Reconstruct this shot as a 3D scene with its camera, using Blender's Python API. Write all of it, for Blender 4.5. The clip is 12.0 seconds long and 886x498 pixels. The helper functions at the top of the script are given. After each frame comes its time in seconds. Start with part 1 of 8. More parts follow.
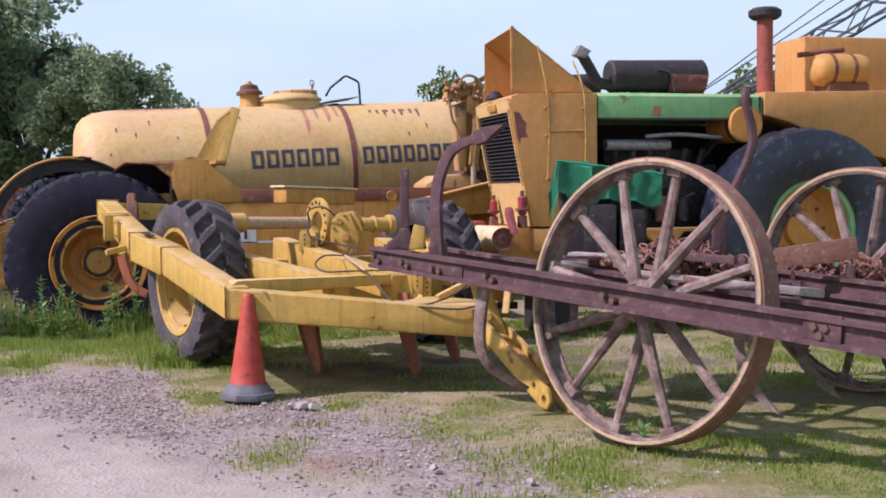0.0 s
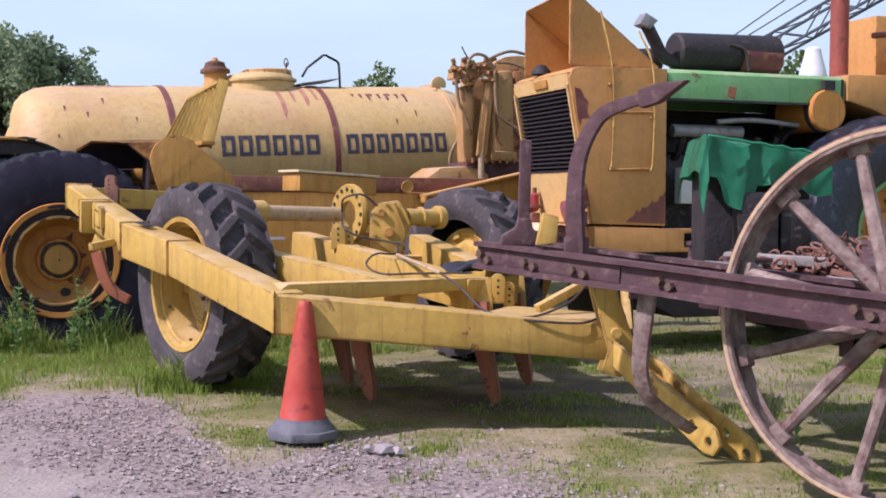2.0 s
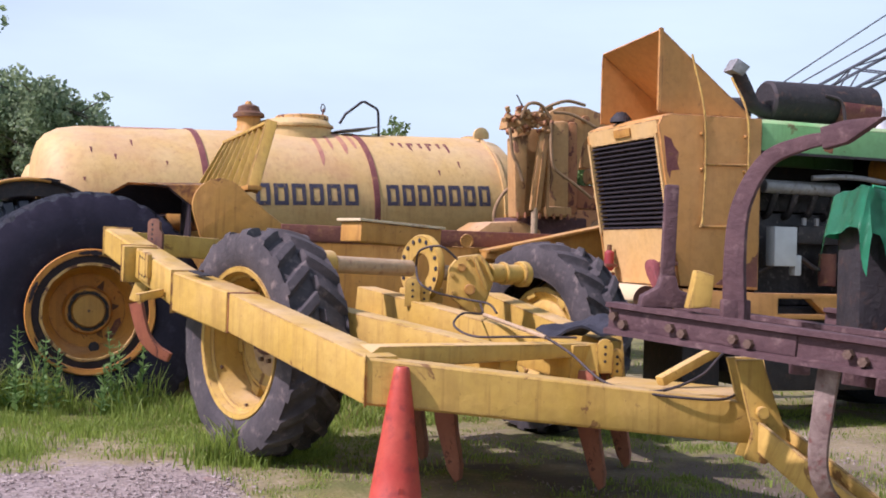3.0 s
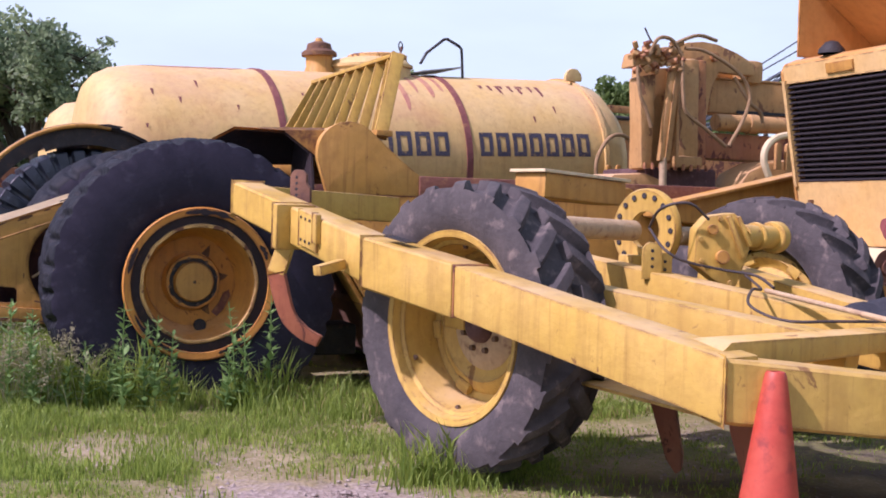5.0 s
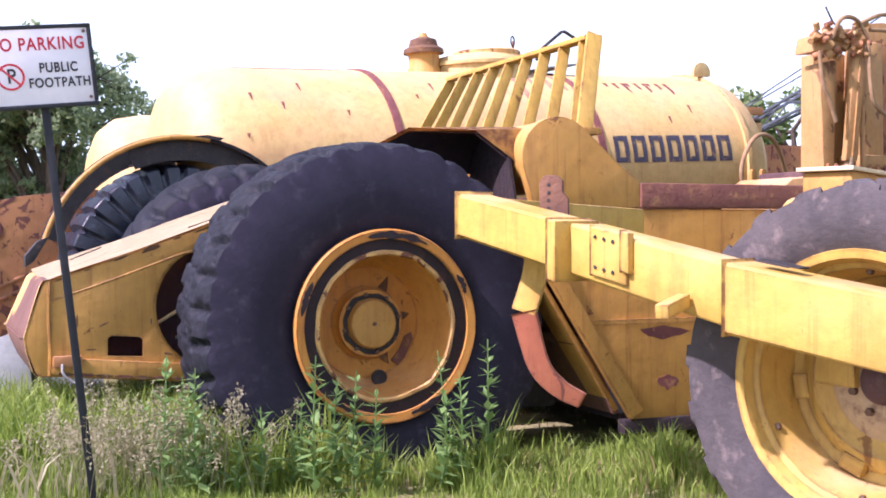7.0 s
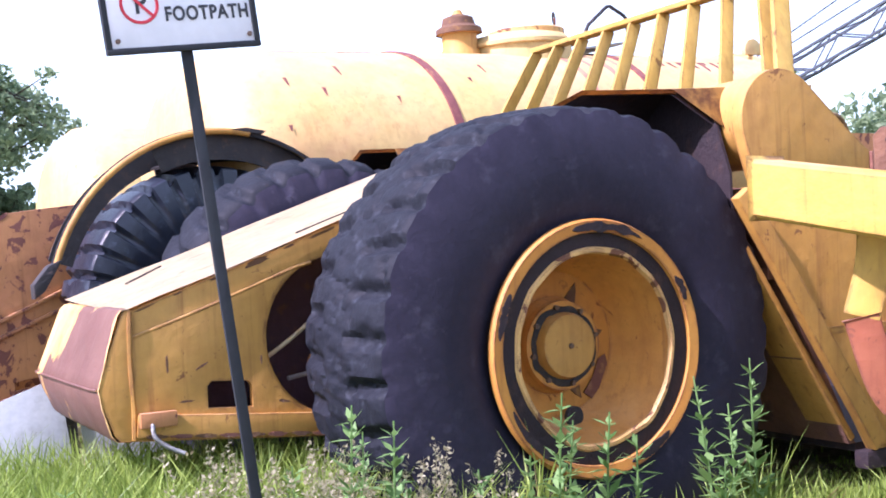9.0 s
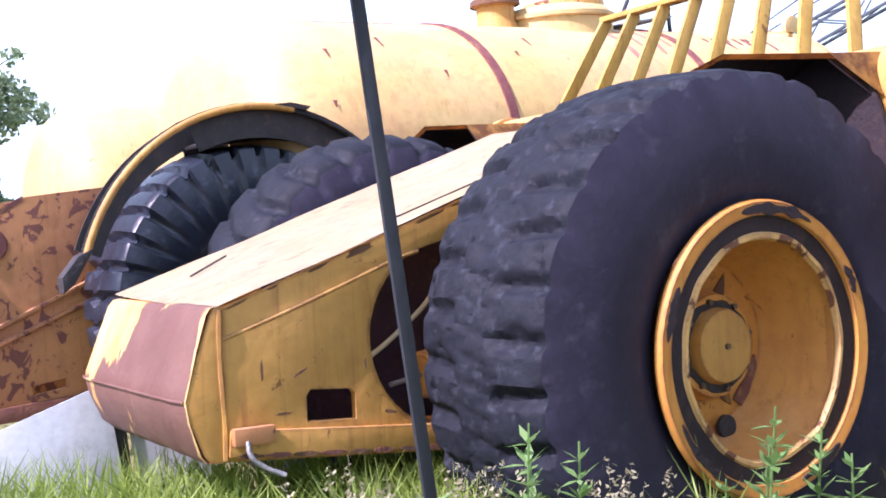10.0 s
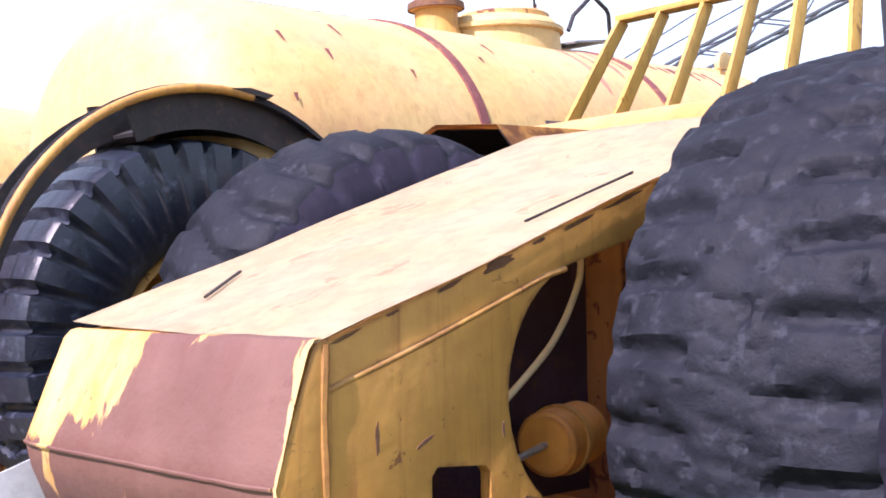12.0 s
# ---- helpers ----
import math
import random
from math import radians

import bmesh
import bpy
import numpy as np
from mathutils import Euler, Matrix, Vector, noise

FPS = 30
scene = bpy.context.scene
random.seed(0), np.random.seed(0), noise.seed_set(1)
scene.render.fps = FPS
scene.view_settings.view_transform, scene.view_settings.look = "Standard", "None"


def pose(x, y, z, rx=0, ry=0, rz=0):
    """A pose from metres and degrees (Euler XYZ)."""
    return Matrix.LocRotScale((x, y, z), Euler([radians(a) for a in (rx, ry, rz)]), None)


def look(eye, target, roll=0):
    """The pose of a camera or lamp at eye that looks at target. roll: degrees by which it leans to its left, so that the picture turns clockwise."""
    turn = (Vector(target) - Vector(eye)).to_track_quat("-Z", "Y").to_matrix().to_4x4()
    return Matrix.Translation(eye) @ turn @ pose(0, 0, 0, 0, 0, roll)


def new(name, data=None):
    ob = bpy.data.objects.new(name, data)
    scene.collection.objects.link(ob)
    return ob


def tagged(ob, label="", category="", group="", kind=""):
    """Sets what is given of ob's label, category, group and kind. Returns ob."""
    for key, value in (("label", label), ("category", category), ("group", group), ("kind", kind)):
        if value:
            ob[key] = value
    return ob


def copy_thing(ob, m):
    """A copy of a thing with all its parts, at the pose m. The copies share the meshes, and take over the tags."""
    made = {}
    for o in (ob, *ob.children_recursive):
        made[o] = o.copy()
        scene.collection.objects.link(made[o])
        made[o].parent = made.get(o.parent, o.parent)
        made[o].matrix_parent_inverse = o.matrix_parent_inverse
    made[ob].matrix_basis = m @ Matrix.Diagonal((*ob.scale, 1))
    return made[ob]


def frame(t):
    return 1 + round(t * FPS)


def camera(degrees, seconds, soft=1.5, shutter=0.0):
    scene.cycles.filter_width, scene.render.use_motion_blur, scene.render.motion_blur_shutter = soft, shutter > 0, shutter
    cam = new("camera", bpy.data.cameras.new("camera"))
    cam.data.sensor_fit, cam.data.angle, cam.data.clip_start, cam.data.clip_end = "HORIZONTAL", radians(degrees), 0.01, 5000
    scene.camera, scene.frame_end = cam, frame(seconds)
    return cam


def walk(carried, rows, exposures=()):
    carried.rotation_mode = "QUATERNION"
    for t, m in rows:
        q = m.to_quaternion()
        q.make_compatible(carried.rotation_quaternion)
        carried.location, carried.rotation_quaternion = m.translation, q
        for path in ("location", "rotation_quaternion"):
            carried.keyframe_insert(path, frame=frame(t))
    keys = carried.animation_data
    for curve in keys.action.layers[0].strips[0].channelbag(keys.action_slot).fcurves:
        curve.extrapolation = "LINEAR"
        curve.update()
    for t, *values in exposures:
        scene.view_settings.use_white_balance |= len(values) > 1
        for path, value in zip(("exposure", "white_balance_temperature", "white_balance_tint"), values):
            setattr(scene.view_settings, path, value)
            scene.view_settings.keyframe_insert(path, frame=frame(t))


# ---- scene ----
cam = camera(41.5, 12.0, 1.8)
PATH = [
    (0, (0.23, -0.153, 1.456), (0.141, 1.842, 1.357), -0.7),
    (0.2, (0.085, 0.047, 1.428), (-0.094, 2.037, 1.336), 0.3),
    (0.5, (-0.15, 0.326, 1.397), (-0.372, 2.311, 1.296), -0.3),
    (0.7, (-0.32, 0.486, 1.388), (-0.546, 2.468, 1.243), -1.4),
    (1, (-0.503, 0.701, 1.378), (-0.741, 2.675, 1.164), -2.0),
    (1.2, (-0.553, 0.857, 1.367), (-0.783, 2.835, 1.179), -1.7),
    (1.5, (-0.75, 1.208, 1.353), (-0.861, 3.2, 1.205), 1.0),
    (1.7, (-0.885, 1.428, 1.338), (-0.951, 3.424, 1.221), 0.9),
    (2, (-1.047, 1.679, 1.312), (-0.962, 3.675, 1.224), 0.3),
    (2.2, (-1.138, 1.808, 1.298), (-0.985, 3.8, 1.224), -0.3),
    (2.4, (-1.236, 1.992, 1.291), (-1.08, 3.986, 1.255), -0.1),
    (2.5, (-1.293, 2.124, 1.29), (-1.146, 4.119, 1.28), 0.1),
    (2.7, (-1.411, 2.344, 1.279), (-1.258, 4.338, 1.254), 0.7),
    (3, (-1.609, 2.582, 1.262), (-1.514, 4.58, 1.276), 1.7),
    (3.2, (-1.766, 2.728, 1.263), (-1.611, 4.721, 1.222), 1.1),
    (3.5, (-2.0, 2.938, 1.264), (-1.856, 4.93, 1.158), -0.0),
    (3.7, (-2.131, 3.071, 1.244), (-2.037, 5.066, 1.15), 0.0),
    (5.3, (-3.155, 4.503, 1.252), (-2.992, 6.495, 1.209), 1.6),
    (5.5, (-3.289, 4.673, 1.251), (-3.194, 6.67, 1.229), 2.3),
    (5.8, (-3.52, 4.908, 1.25), (-3.399, 6.903, 1.174), 0.1),
    (6, (-3.667, 5.066, 1.247), (-3.555, 7.06, 1.149), -1.0),
    (6.2, (-3.785, 5.236, 1.24), (-3.651, 7.229, 1.134), -1.4),
    (6.5, (-3.932, 5.496, 1.231), (-3.746, 7.487, 1.188), -1.7),
    (6.7, (-4.033, 5.665, 1.244), (-3.873, 7.658, 1.205), -0.3),
    (8.3, (-5.045, 7.161, 1.127), (-4.691, 9.129, 1.176), -2.4),
    (8.5, (-5.12, 7.248, 1.169), (-4.817, 9.224, 1.22), -2.5),
    (8.7, (-5.209, 7.374, 1.165), (-4.876, 9.346, 1.174), -2.5),
    (9, (-5.36, 7.629, 1.157), (-4.984, 9.593, 1.157), -2.8),
    (9.2, (-5.458, 7.813, 1.162), (-5.063, 9.774, 1.178), -2.2),
    (9.5, (-5.61, 8.068, 1.173), (-5.304, 10.043, 1.224), -1.7),
    (9.7, (-5.724, 8.206, 1.176), (-5.374, 10.175, 1.192), -2.6),
    (10, (-5.873, 8.404, 1.177), (-5.414, 10.35, 1.155), -2.9),
    (10.2, (-5.931, 8.558, 1.164), (-5.389, 10.483, 1.137), -0.7),
    (10.5, (-5.985, 8.805, 1.139), (-5.319, 10.69, 1.143), 1.2),
    (10.7, (-6.028, 8.961, 1.145), (-5.329, 10.834, 1.189), 1.3),
    (11, (-6.124, 9.178, 1.157), (-5.414, 11.046, 1.226), 1.3),
    (11.2, (-6.213, 9.317, 1.157), (-5.448, 11.165, 1.157), -1.3),
    (11.5, (-6.353, 9.536, 1.15), (-5.537, 11.362, 1.151), -0.7),
    (11.7, (-6.428, 9.699, 1.135), (-5.58, 11.511, 1.122), -0.6),
    (12, (-6.521, 9.962, 1.097), (-5.692, 11.782, 1.155), -0.9),
]
EXPOSURES = [(0, 0.12, 5950, 40), (1.0, 0.07, 6000, 40), (1.5, 0.09, 5900, 40), (2.0, 0.11, 5830, 40), (2.5, 0.18, 5880, 40), (3.7, 0.22, 5980, 44), (5.5, 0.33, 5900, 50), (6.5, 0.80, 5950, 50), (8.5, 1.25, 5540, 46), (9.5, 1.21, 5580, 46), (12, 1.08, 5950, 44)]
walk(cam, [(t, look(eye, target, roll)) for t, eye, target, roll in PATH], EXPOSURES)


# ---- light ----
SUN = Vector((-0.64, -0.26, 0.72)).normalized()
world = bpy.data.worlds.new("sky")
scene.world = world
world.use_nodes = True
wn, wl = world.node_tree.nodes, world.node_tree.links
wn.clear()
sky = wn.new("ShaderNodeTexSky")
sky.sky_type, sky.sun_disc = "NISHITA", False
sky.sun_elevation = math.asin(SUN.z)
sky.sun_rotation = math.atan2(SUN.x, SUN.y)
sky.dust_density, sky.air_density = 2.5, 1.0
cloud = wn.new("ShaderNodeTexNoise")
cloud.inputs["Scale"].default_value, cloud.inputs["Detail"].default_value = 2.2, 6
cmap = wn.new("ShaderNodeMapping")
cmap.inputs["Scale"].default_value = (1, 1, 4)
wtc = wn.new("ShaderNodeTexCoord")
cramp = wn.new("ShaderNodeValToRGB")
cramp.color_ramp.elements[0].position, cramp.color_ramp.elements[0].color = 0.3, (0.62, 0.62, 0.62, 1)
cramp.color_ramp.elements[1].position, cramp.color_ramp.elements[1].color = 0.7, (0.9, 0.9, 0.9, 1)
haze = wn.new("ShaderNodeMix")
haze.data_type = "RGBA"
haze.inputs["B"].default_value = (7.3, 10.0, 9.5, 1)
bg, wout = wn.new("ShaderNodeBackground"), wn.new("ShaderNodeOutputWorld")
bg.inputs["Strength"].default_value = 0.092
wl.new(wtc.outputs["Generated"], cmap.inputs["Vector"])
wl.new(cmap.outputs["Vector"], cloud.inputs["Vector"])
wl.new(cloud.outputs["Fac"], cramp.inputs["Fac"])
wsep = wn.new("ShaderNodeSeparateXYZ")
wup = wn.new("ShaderNodeMapRange")
wup.inputs["From Min"].default_value, wup.inputs["From Max"].default_value = 0.25, 0.9
wup.inputs["To Min"].default_value, wup.inputs["To Max"].default_value = 1.0, 0.3
wmul = wn.new("ShaderNodeMath")
wmul.operation = "MULTIPLY"
wl.new(wtc.outputs["Generated"], wsep.inputs["Vector"])
wl.new(wsep.outputs["Z"], wup.inputs["Value"])
wl.new(cramp.outputs["Color"], wmul.inputs[0])
wl.new(wup.outputs["Result"], wmul.inputs[1])
wl.new(wmul.outputs[0], haze.inputs["Factor"])
wl.new(sky.outputs["Color"], haze.inputs["A"])
wl.new(haze.outputs["Result"], bg.inputs["Color"])
wl.new(bg.outputs["Background"], wout.inputs["Surface"])
lamp = bpy.data.lights.new("sun", "SUN")
lamp.energy, lamp.angle, lamp.color = 4.7, radians(1.5), (1.0, 0.95, 0.88)
sun = new("sun", lamp)
sun.matrix_world = look((0, 0, 30), Vector((0, 0, 30)) - SUN)


# ---- materials ----
def start(name, rough=0.6, metal=0.0):
    m = bpy.data.materials.new(name)
    m.use_nodes = True
    n, l = m.node_tree.nodes, m.node_tree.links
    b = n["Principled BSDF"]
    b.inputs["Roughness"].default_value, b.inputs["Metallic"].default_value = rough, metal
    return m, n, l, b


def noise_fac(n, l, scale, detail, lo, hi, stretch=(1, 1, 1), distort=0.0, space="Object"):
    """A noise mask between two thresholds."""
    tc, mp, tx, rp = n.new("ShaderNodeTexCoord"), n.new("ShaderNodeMapping"), n.new("ShaderNodeTexNoise"), n.new("ShaderNodeMapRange")
    mp.inputs["Scale"].default_value = stretch
    tx.inputs["Scale"].default_value, tx.inputs["Detail"].default_value, tx.inputs["Distortion"].default_value = scale, detail, distort
    tx.inputs["Roughness"].default_value = 0.62
    rp.inputs["From Min"].default_value, rp.inputs["From Max"].default_value = lo, hi
    l.new(tc.outputs[space], mp.inputs["Vector"])
    l.new(mp.outputs["Vector"], tx.inputs["Vector"])
    l.new(tx.outputs["Fac"], rp.inputs["Value"])
    return rp.outputs["Result"]


def mixed(n, l, fac, a, b):
    x = n.new("ShaderNodeMix")
    x.data_type = "RGBA"
    for key, v in (("Factor", fac), ("A", a), ("B", b)):
        if isinstance(v, bpy.types.NodeSocket):
            l.new(v, x.inputs[key])
        elif key == "Factor":
            x.inputs[key].default_value = v
        else:
            x.inputs[key].default_value = (*v, 1)
    return x.outputs["Result"]


def times(n, l, a, k):
    x = n.new("ShaderNodeMath")
    x.operation = "MULTIPLY"
    l.new(a, x.inputs[0])
    if isinstance(k, bpy.types.NodeSocket):
        l.new(k, x.inputs[1])
    else:
        x.inputs[1].default_value = k
    return x.outputs[0]


def bumped(n, l, b, height, strength, distance=0.01):
    x = n.new("ShaderNodeBump")
    x.inputs["Strength"].default_value, x.inputs["Distance"].default_value = strength, distance
    l.new(height, x.inputs["Height"])
    l.new(x.outputs["Normal"], b.inputs["Normal"])


RUST = (0.13, 0.045, 0.022)


def paint(name, base, faded, rust=RUST, amount=0.5, streak=0.35, rough=0.64, chips=0.62, blush=None, blush_amount=0.0, chip_scale=4.5, lit_top_dust_colour=(0.53, 0.38, 0.25), grime=0.30, wear=0.8):
    """Weathered paint on steel: fading, dirt streaks that run down, rust chips, worn edges."""
    m, n, l, b = start(name, rough)
    c = mixed(n, l, noise_fac(n, l, 1.3, 5, 0.35, 0.68), base, faded)
    dirt = (0.5 * base[0] + 0.02, 0.42 * base[1] + 0.012, 0.4 * base[2] + 0.01)
    c = mixed(n, l, times(n, l, noise_fac(n, l, 5, 6, 0.5, 0.75, (1.6, 1.6, 0.22)), streak), c, dirt)
    c = mixed(n, l, times(n, l, noise_fac(n, l, 16, 7, 0.42, 0.72), grime), c, dirt)
    c = mixed(n, l, times(n, l, noise_fac(n, l, 3.2, 5, 0.56, 0.70, (7, 7, 0.35)), streak * 1.1), c, dirt)
    c = mixed(n, l, times(n, l, noise_fac(n, l, 26, 3, 0.66, 0.70, (1, 1, 1), 1.2), 0.55 * amount), c, rust)
    if blush:
        c = mixed(n, l, times(n, l, noise_fac(n, l, 0.9, 4, 0.48, 0.66, (1, 1, 1.6)), blush_amount), c, blush)
    # Upward faces mixed paler: dust plus the brightness of sunlit tops, in the colour.
    up, lit_top_dust = n.new("ShaderNodeSeparateXYZ"), n.new("ShaderNodeMapRange")
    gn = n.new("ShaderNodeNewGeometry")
    lit_top_dust.inputs["From Min"].default_value, lit_top_dust.inputs["From Max"].default_value = 0.45, 0.95
    lit_top_dust.inputs["To Max"].default_value = 0.42
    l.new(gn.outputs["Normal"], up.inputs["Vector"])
    l.new(up.outputs["Z"], lit_top_dust.inputs["Value"])
    c = mixed(n, l, times(n, l, lit_top_dust.outputs["Result"], noise_fac(n, l, 2.6, 8, 0.36, 0.62)), c, lit_top_dust_colour)
    chip = noise_fac(n, l, chip_scale, 12, chips, chips + 0.022, (1, 1, 0.8), 0.6)
    rim, dot, edge = n.new("ShaderNodeBevel"), n.new("ShaderNodeVectorMath"), n.new("ShaderNodeMapRange")
    rim.samples = 4
    rim.inputs["Radius"].default_value = 0.022
    dot.operation = "DOT_PRODUCT"
    l.new(rim.outputs["Normal"], dot.inputs[0])
    l.new(gn.outputs["Normal"], dot.inputs[1])
    edge.inputs["From Min"].default_value, edge.inputs["From Max"].default_value = 0.993, 0.90
    l.new(dot.outputs["Value"], edge.inputs["Value"])
    worn = times(n, l, edge.outputs["Result"], noise_fac(n, l, 9, 8, 0.42, 0.56))
    c = mixed(n, l, times(n, l, chip, amount), c, rust)
    c = mixed(n, l, times(n, l, worn, wear), c, rust)
    l.new(c, b.inputs["Base Color"])
    rr = n.new("ShaderNodeMapRange")
    rr.inputs["To Min"].default_value, rr.inputs["To Max"].default_value = rough, 0.85
    l.new(chip, rr.inputs["Value"])
    l.new(rr.outputs["Result"], b.inputs["Roughness"])
    bumped(n, l, b, noise_fac(n, l, 6, 10, 0.3, 0.75), 0.35, 0.012)
    return m


def mottled(name, a, b2, c3=None, scale=6, rough=0.85, metal=0.0, bump=0.5, dist=0.01, fine=30):
    """A rough surface of two or three tones at two scales."""
    m, n, l, b = start(name, rough, metal)
    c = mixed(n, l, noise_fac(n, l, scale, 8, 0.36, 0.66, distort=0.3), a, b2)
    if c3:
        c = mixed(n, l, noise_fac(n, l, scale * 2.3, 8, 0.56, 0.68), c, c3)
    c = mixed(n, l, times(n, l, noise_fac(n, l, fine, 6, 0.4, 0.75), 0.3), c, tuple(0.5 * v for v in a))
    l.new(c, b.inputs["Base Color"])
    bumped(n, l, b, noise_fac(n, l, fine, 8, 0.25, 0.8), bump, dist)
    return m


def plain(name, col, rough=0.5, metal=0.0):
    m, n, l, b = start(name, rough, metal)
    c = mixed(n, l, noise_fac(n, l, 7, 5, 0.3, 0.75), col, tuple(0.78 * v for v in col))
    l.new(c, b.inputs["Base Color"])
    return m


def foliage(name, dark, light, scale=1.0, through_light=0.35):
    m, n, l, b = start(name, 0.55)
    geo = n.new("ShaderNodeNewGeometry")
    c = mixed(n, l, geo.outputs["Random Per Island"], dark, light)
    c = mixed(n, l, times(n, l, noise_fac(n, l, scale, 4, 0.35, 0.7), 0.5), c, dark)
    l.new(c, b.inputs["Base Color"])
    t, x = n.new("ShaderNodeBsdfTranslucent"), n.new("ShaderNodeMixShader")
    l.new(c, t.inputs["Color"])
    x.inputs[0].default_value = through_light
    l.new(b.outputs["BSDF"], x.inputs[1])
    l.new(t.outputs["BSDF"], x.inputs[2])
    l.new(x.outputs["Shader"], n["Material Output"].inputs["Surface"])
    return m


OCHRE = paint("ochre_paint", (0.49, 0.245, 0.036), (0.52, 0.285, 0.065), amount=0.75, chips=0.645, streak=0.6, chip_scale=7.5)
OCHRE_TOP = paint("pale_cream_paint", (0.63, 0.52, 0.285), (0.67, 0.585, 0.375), rust=(0.40, 0.28, 0.185), amount=0.6, streak=0.12, chips=0.61, chip_scale=5.0, lit_top_dust_colour=(0.60, 0.50, 0.345), grime=0.22, wear=0.35)
YELLOW = paint("yellow_paint", (0.50, 0.318, 0.046), (0.54, 0.36, 0.082), amount=0.7, chips=0.645, streak=0.5, lit_top_dust_colour=(0.62, 0.47, 0.31))
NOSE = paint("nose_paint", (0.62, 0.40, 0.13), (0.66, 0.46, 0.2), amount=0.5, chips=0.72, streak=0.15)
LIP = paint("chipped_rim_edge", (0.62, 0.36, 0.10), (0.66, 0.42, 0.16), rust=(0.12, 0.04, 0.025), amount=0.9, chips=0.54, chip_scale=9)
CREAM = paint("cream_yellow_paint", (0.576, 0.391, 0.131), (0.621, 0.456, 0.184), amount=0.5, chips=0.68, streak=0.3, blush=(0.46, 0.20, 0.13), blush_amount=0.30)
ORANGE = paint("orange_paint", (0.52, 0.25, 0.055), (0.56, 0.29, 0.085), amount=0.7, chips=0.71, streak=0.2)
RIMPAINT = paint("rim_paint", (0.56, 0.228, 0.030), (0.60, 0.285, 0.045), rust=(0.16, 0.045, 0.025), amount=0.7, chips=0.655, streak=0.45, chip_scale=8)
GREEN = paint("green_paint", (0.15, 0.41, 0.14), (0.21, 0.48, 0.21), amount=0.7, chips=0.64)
def block_paint():
    """Red oxide over old yellow: the yellow shows at the end and in worn patches."""
    m, n, l, b = start("push_block_paint", 0.62)
    tc, sep = n.new("ShaderNodeTexCoord"), n.new("ShaderNodeSeparateXYZ")
    l.new(tc.outputs["Object"], sep.inputs["Vector"])
    red = mixed(n, l, noise_fac(n, l, 3, 7, 0.35, 0.65), (0.125, 0.056, 0.040), (0.16, 0.077, 0.055))
    red = mixed(n, l, times(n, l, noise_fac(n, l, 8, 8, 0.5, 0.7, (1, 1, 0.3)), 0.5), red, (0.12, 0.042, 0.03))
    yel = mixed(n, l, noise_fac(n, l, 5, 8, 0.4, 0.65, (1, 1, 0.4)), (0.52, 0.27, 0.06), (0.60, 0.42, 0.17))

    def where(axis, lo, hi):
        x = n.new("ShaderNodeMapRange")
        x.inputs["From Min"].default_value, x.inputs["From Max"].default_value = lo, hi
        l.new(sep.outputs[axis], x.inputs["Value"])
        return x.outputs["Result"]
    wob = noise_fac(n, l, 6, 8, 0.0, 1.0, (1, 1, 0.35), 0.5)
    end = n.new("ShaderNodeMath")
    end.operation = "MULTIPLY_ADD"
    l.new(wob, end.inputs[0])
    end.inputs[1].default_value = 0.8
    l.new(where("Y", 0.76, 0.62), end.inputs[2])
    patch = n.new("ShaderNodeMath")
    patch.operation = "MULTIPLY_ADD"
    l.new(times(n, l, where("Y", 1.25, 1.75), where("Z", 0.64, 0.90)), patch.inputs[0])
    patch.inputs[1].default_value = 0.62
    l.new(wob, patch.inputs[2])
    for node, lo in ((end, 0.98), (patch, 0.64)):
        x = n.new("ShaderNodeMapRange")
        x.inputs["From Min"].default_value, x.inputs["From Max"].default_value = lo, lo + 0.03
        l.new(node.outputs[0], x.inputs["Value"])
        red = mixed(n, l, x.outputs["Result"], red, yel)
    red = mixed(n, l, times(n, l, noise_fac(n, l, 24, 4, 0.64, 0.69), 0.7), red, (0.12, 0.05, 0.04))
    l.new(red, b.inputs["Base Color"])
    bumped(n, l, b, noise_fac(n, l, 7, 9, 0.3, 0.75), 0.4, 0.012)
    return m


BLOCKRED = block_paint()
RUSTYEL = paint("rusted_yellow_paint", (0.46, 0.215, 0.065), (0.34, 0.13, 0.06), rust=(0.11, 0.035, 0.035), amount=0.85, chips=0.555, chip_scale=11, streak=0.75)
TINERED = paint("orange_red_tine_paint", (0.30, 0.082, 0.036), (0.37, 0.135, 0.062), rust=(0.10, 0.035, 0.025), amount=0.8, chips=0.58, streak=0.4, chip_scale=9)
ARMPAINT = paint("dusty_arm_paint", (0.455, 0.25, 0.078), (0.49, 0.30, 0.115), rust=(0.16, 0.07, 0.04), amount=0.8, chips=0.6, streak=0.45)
REDRUST = mottled("red_rust", (0.15, 0.055, 0.042), (0.21, 0.085, 0.05), (0.30, 0.155, 0.06), 6)
DARKRUST = mottled("dark_rust", (0.16, 0.08, 0.035), (0.10, 0.045, 0.03), (0.26, 0.13, 0.03), 9)
IRON = mottled("old_iron", (0.080, 0.040, 0.042), (0.125, 0.068, 0.066), (0.19, 0.118, 0.108), 7, 0.8, 0.15)
WHEELIRON = mottled("weathered_wheel_iron", (0.135, 0.085, 0.070), (0.34, 0.265, 0.215), (0.17, 0.068, 0.052), 9, 0.85, 0.1)
TREADIRON = mottled("rusty_wheel_tread", (0.19, 0.085, 0.055), (0.24, 0.12, 0.08), (0.3, 0.2, 0.15), 9, 0.8, 0.1)
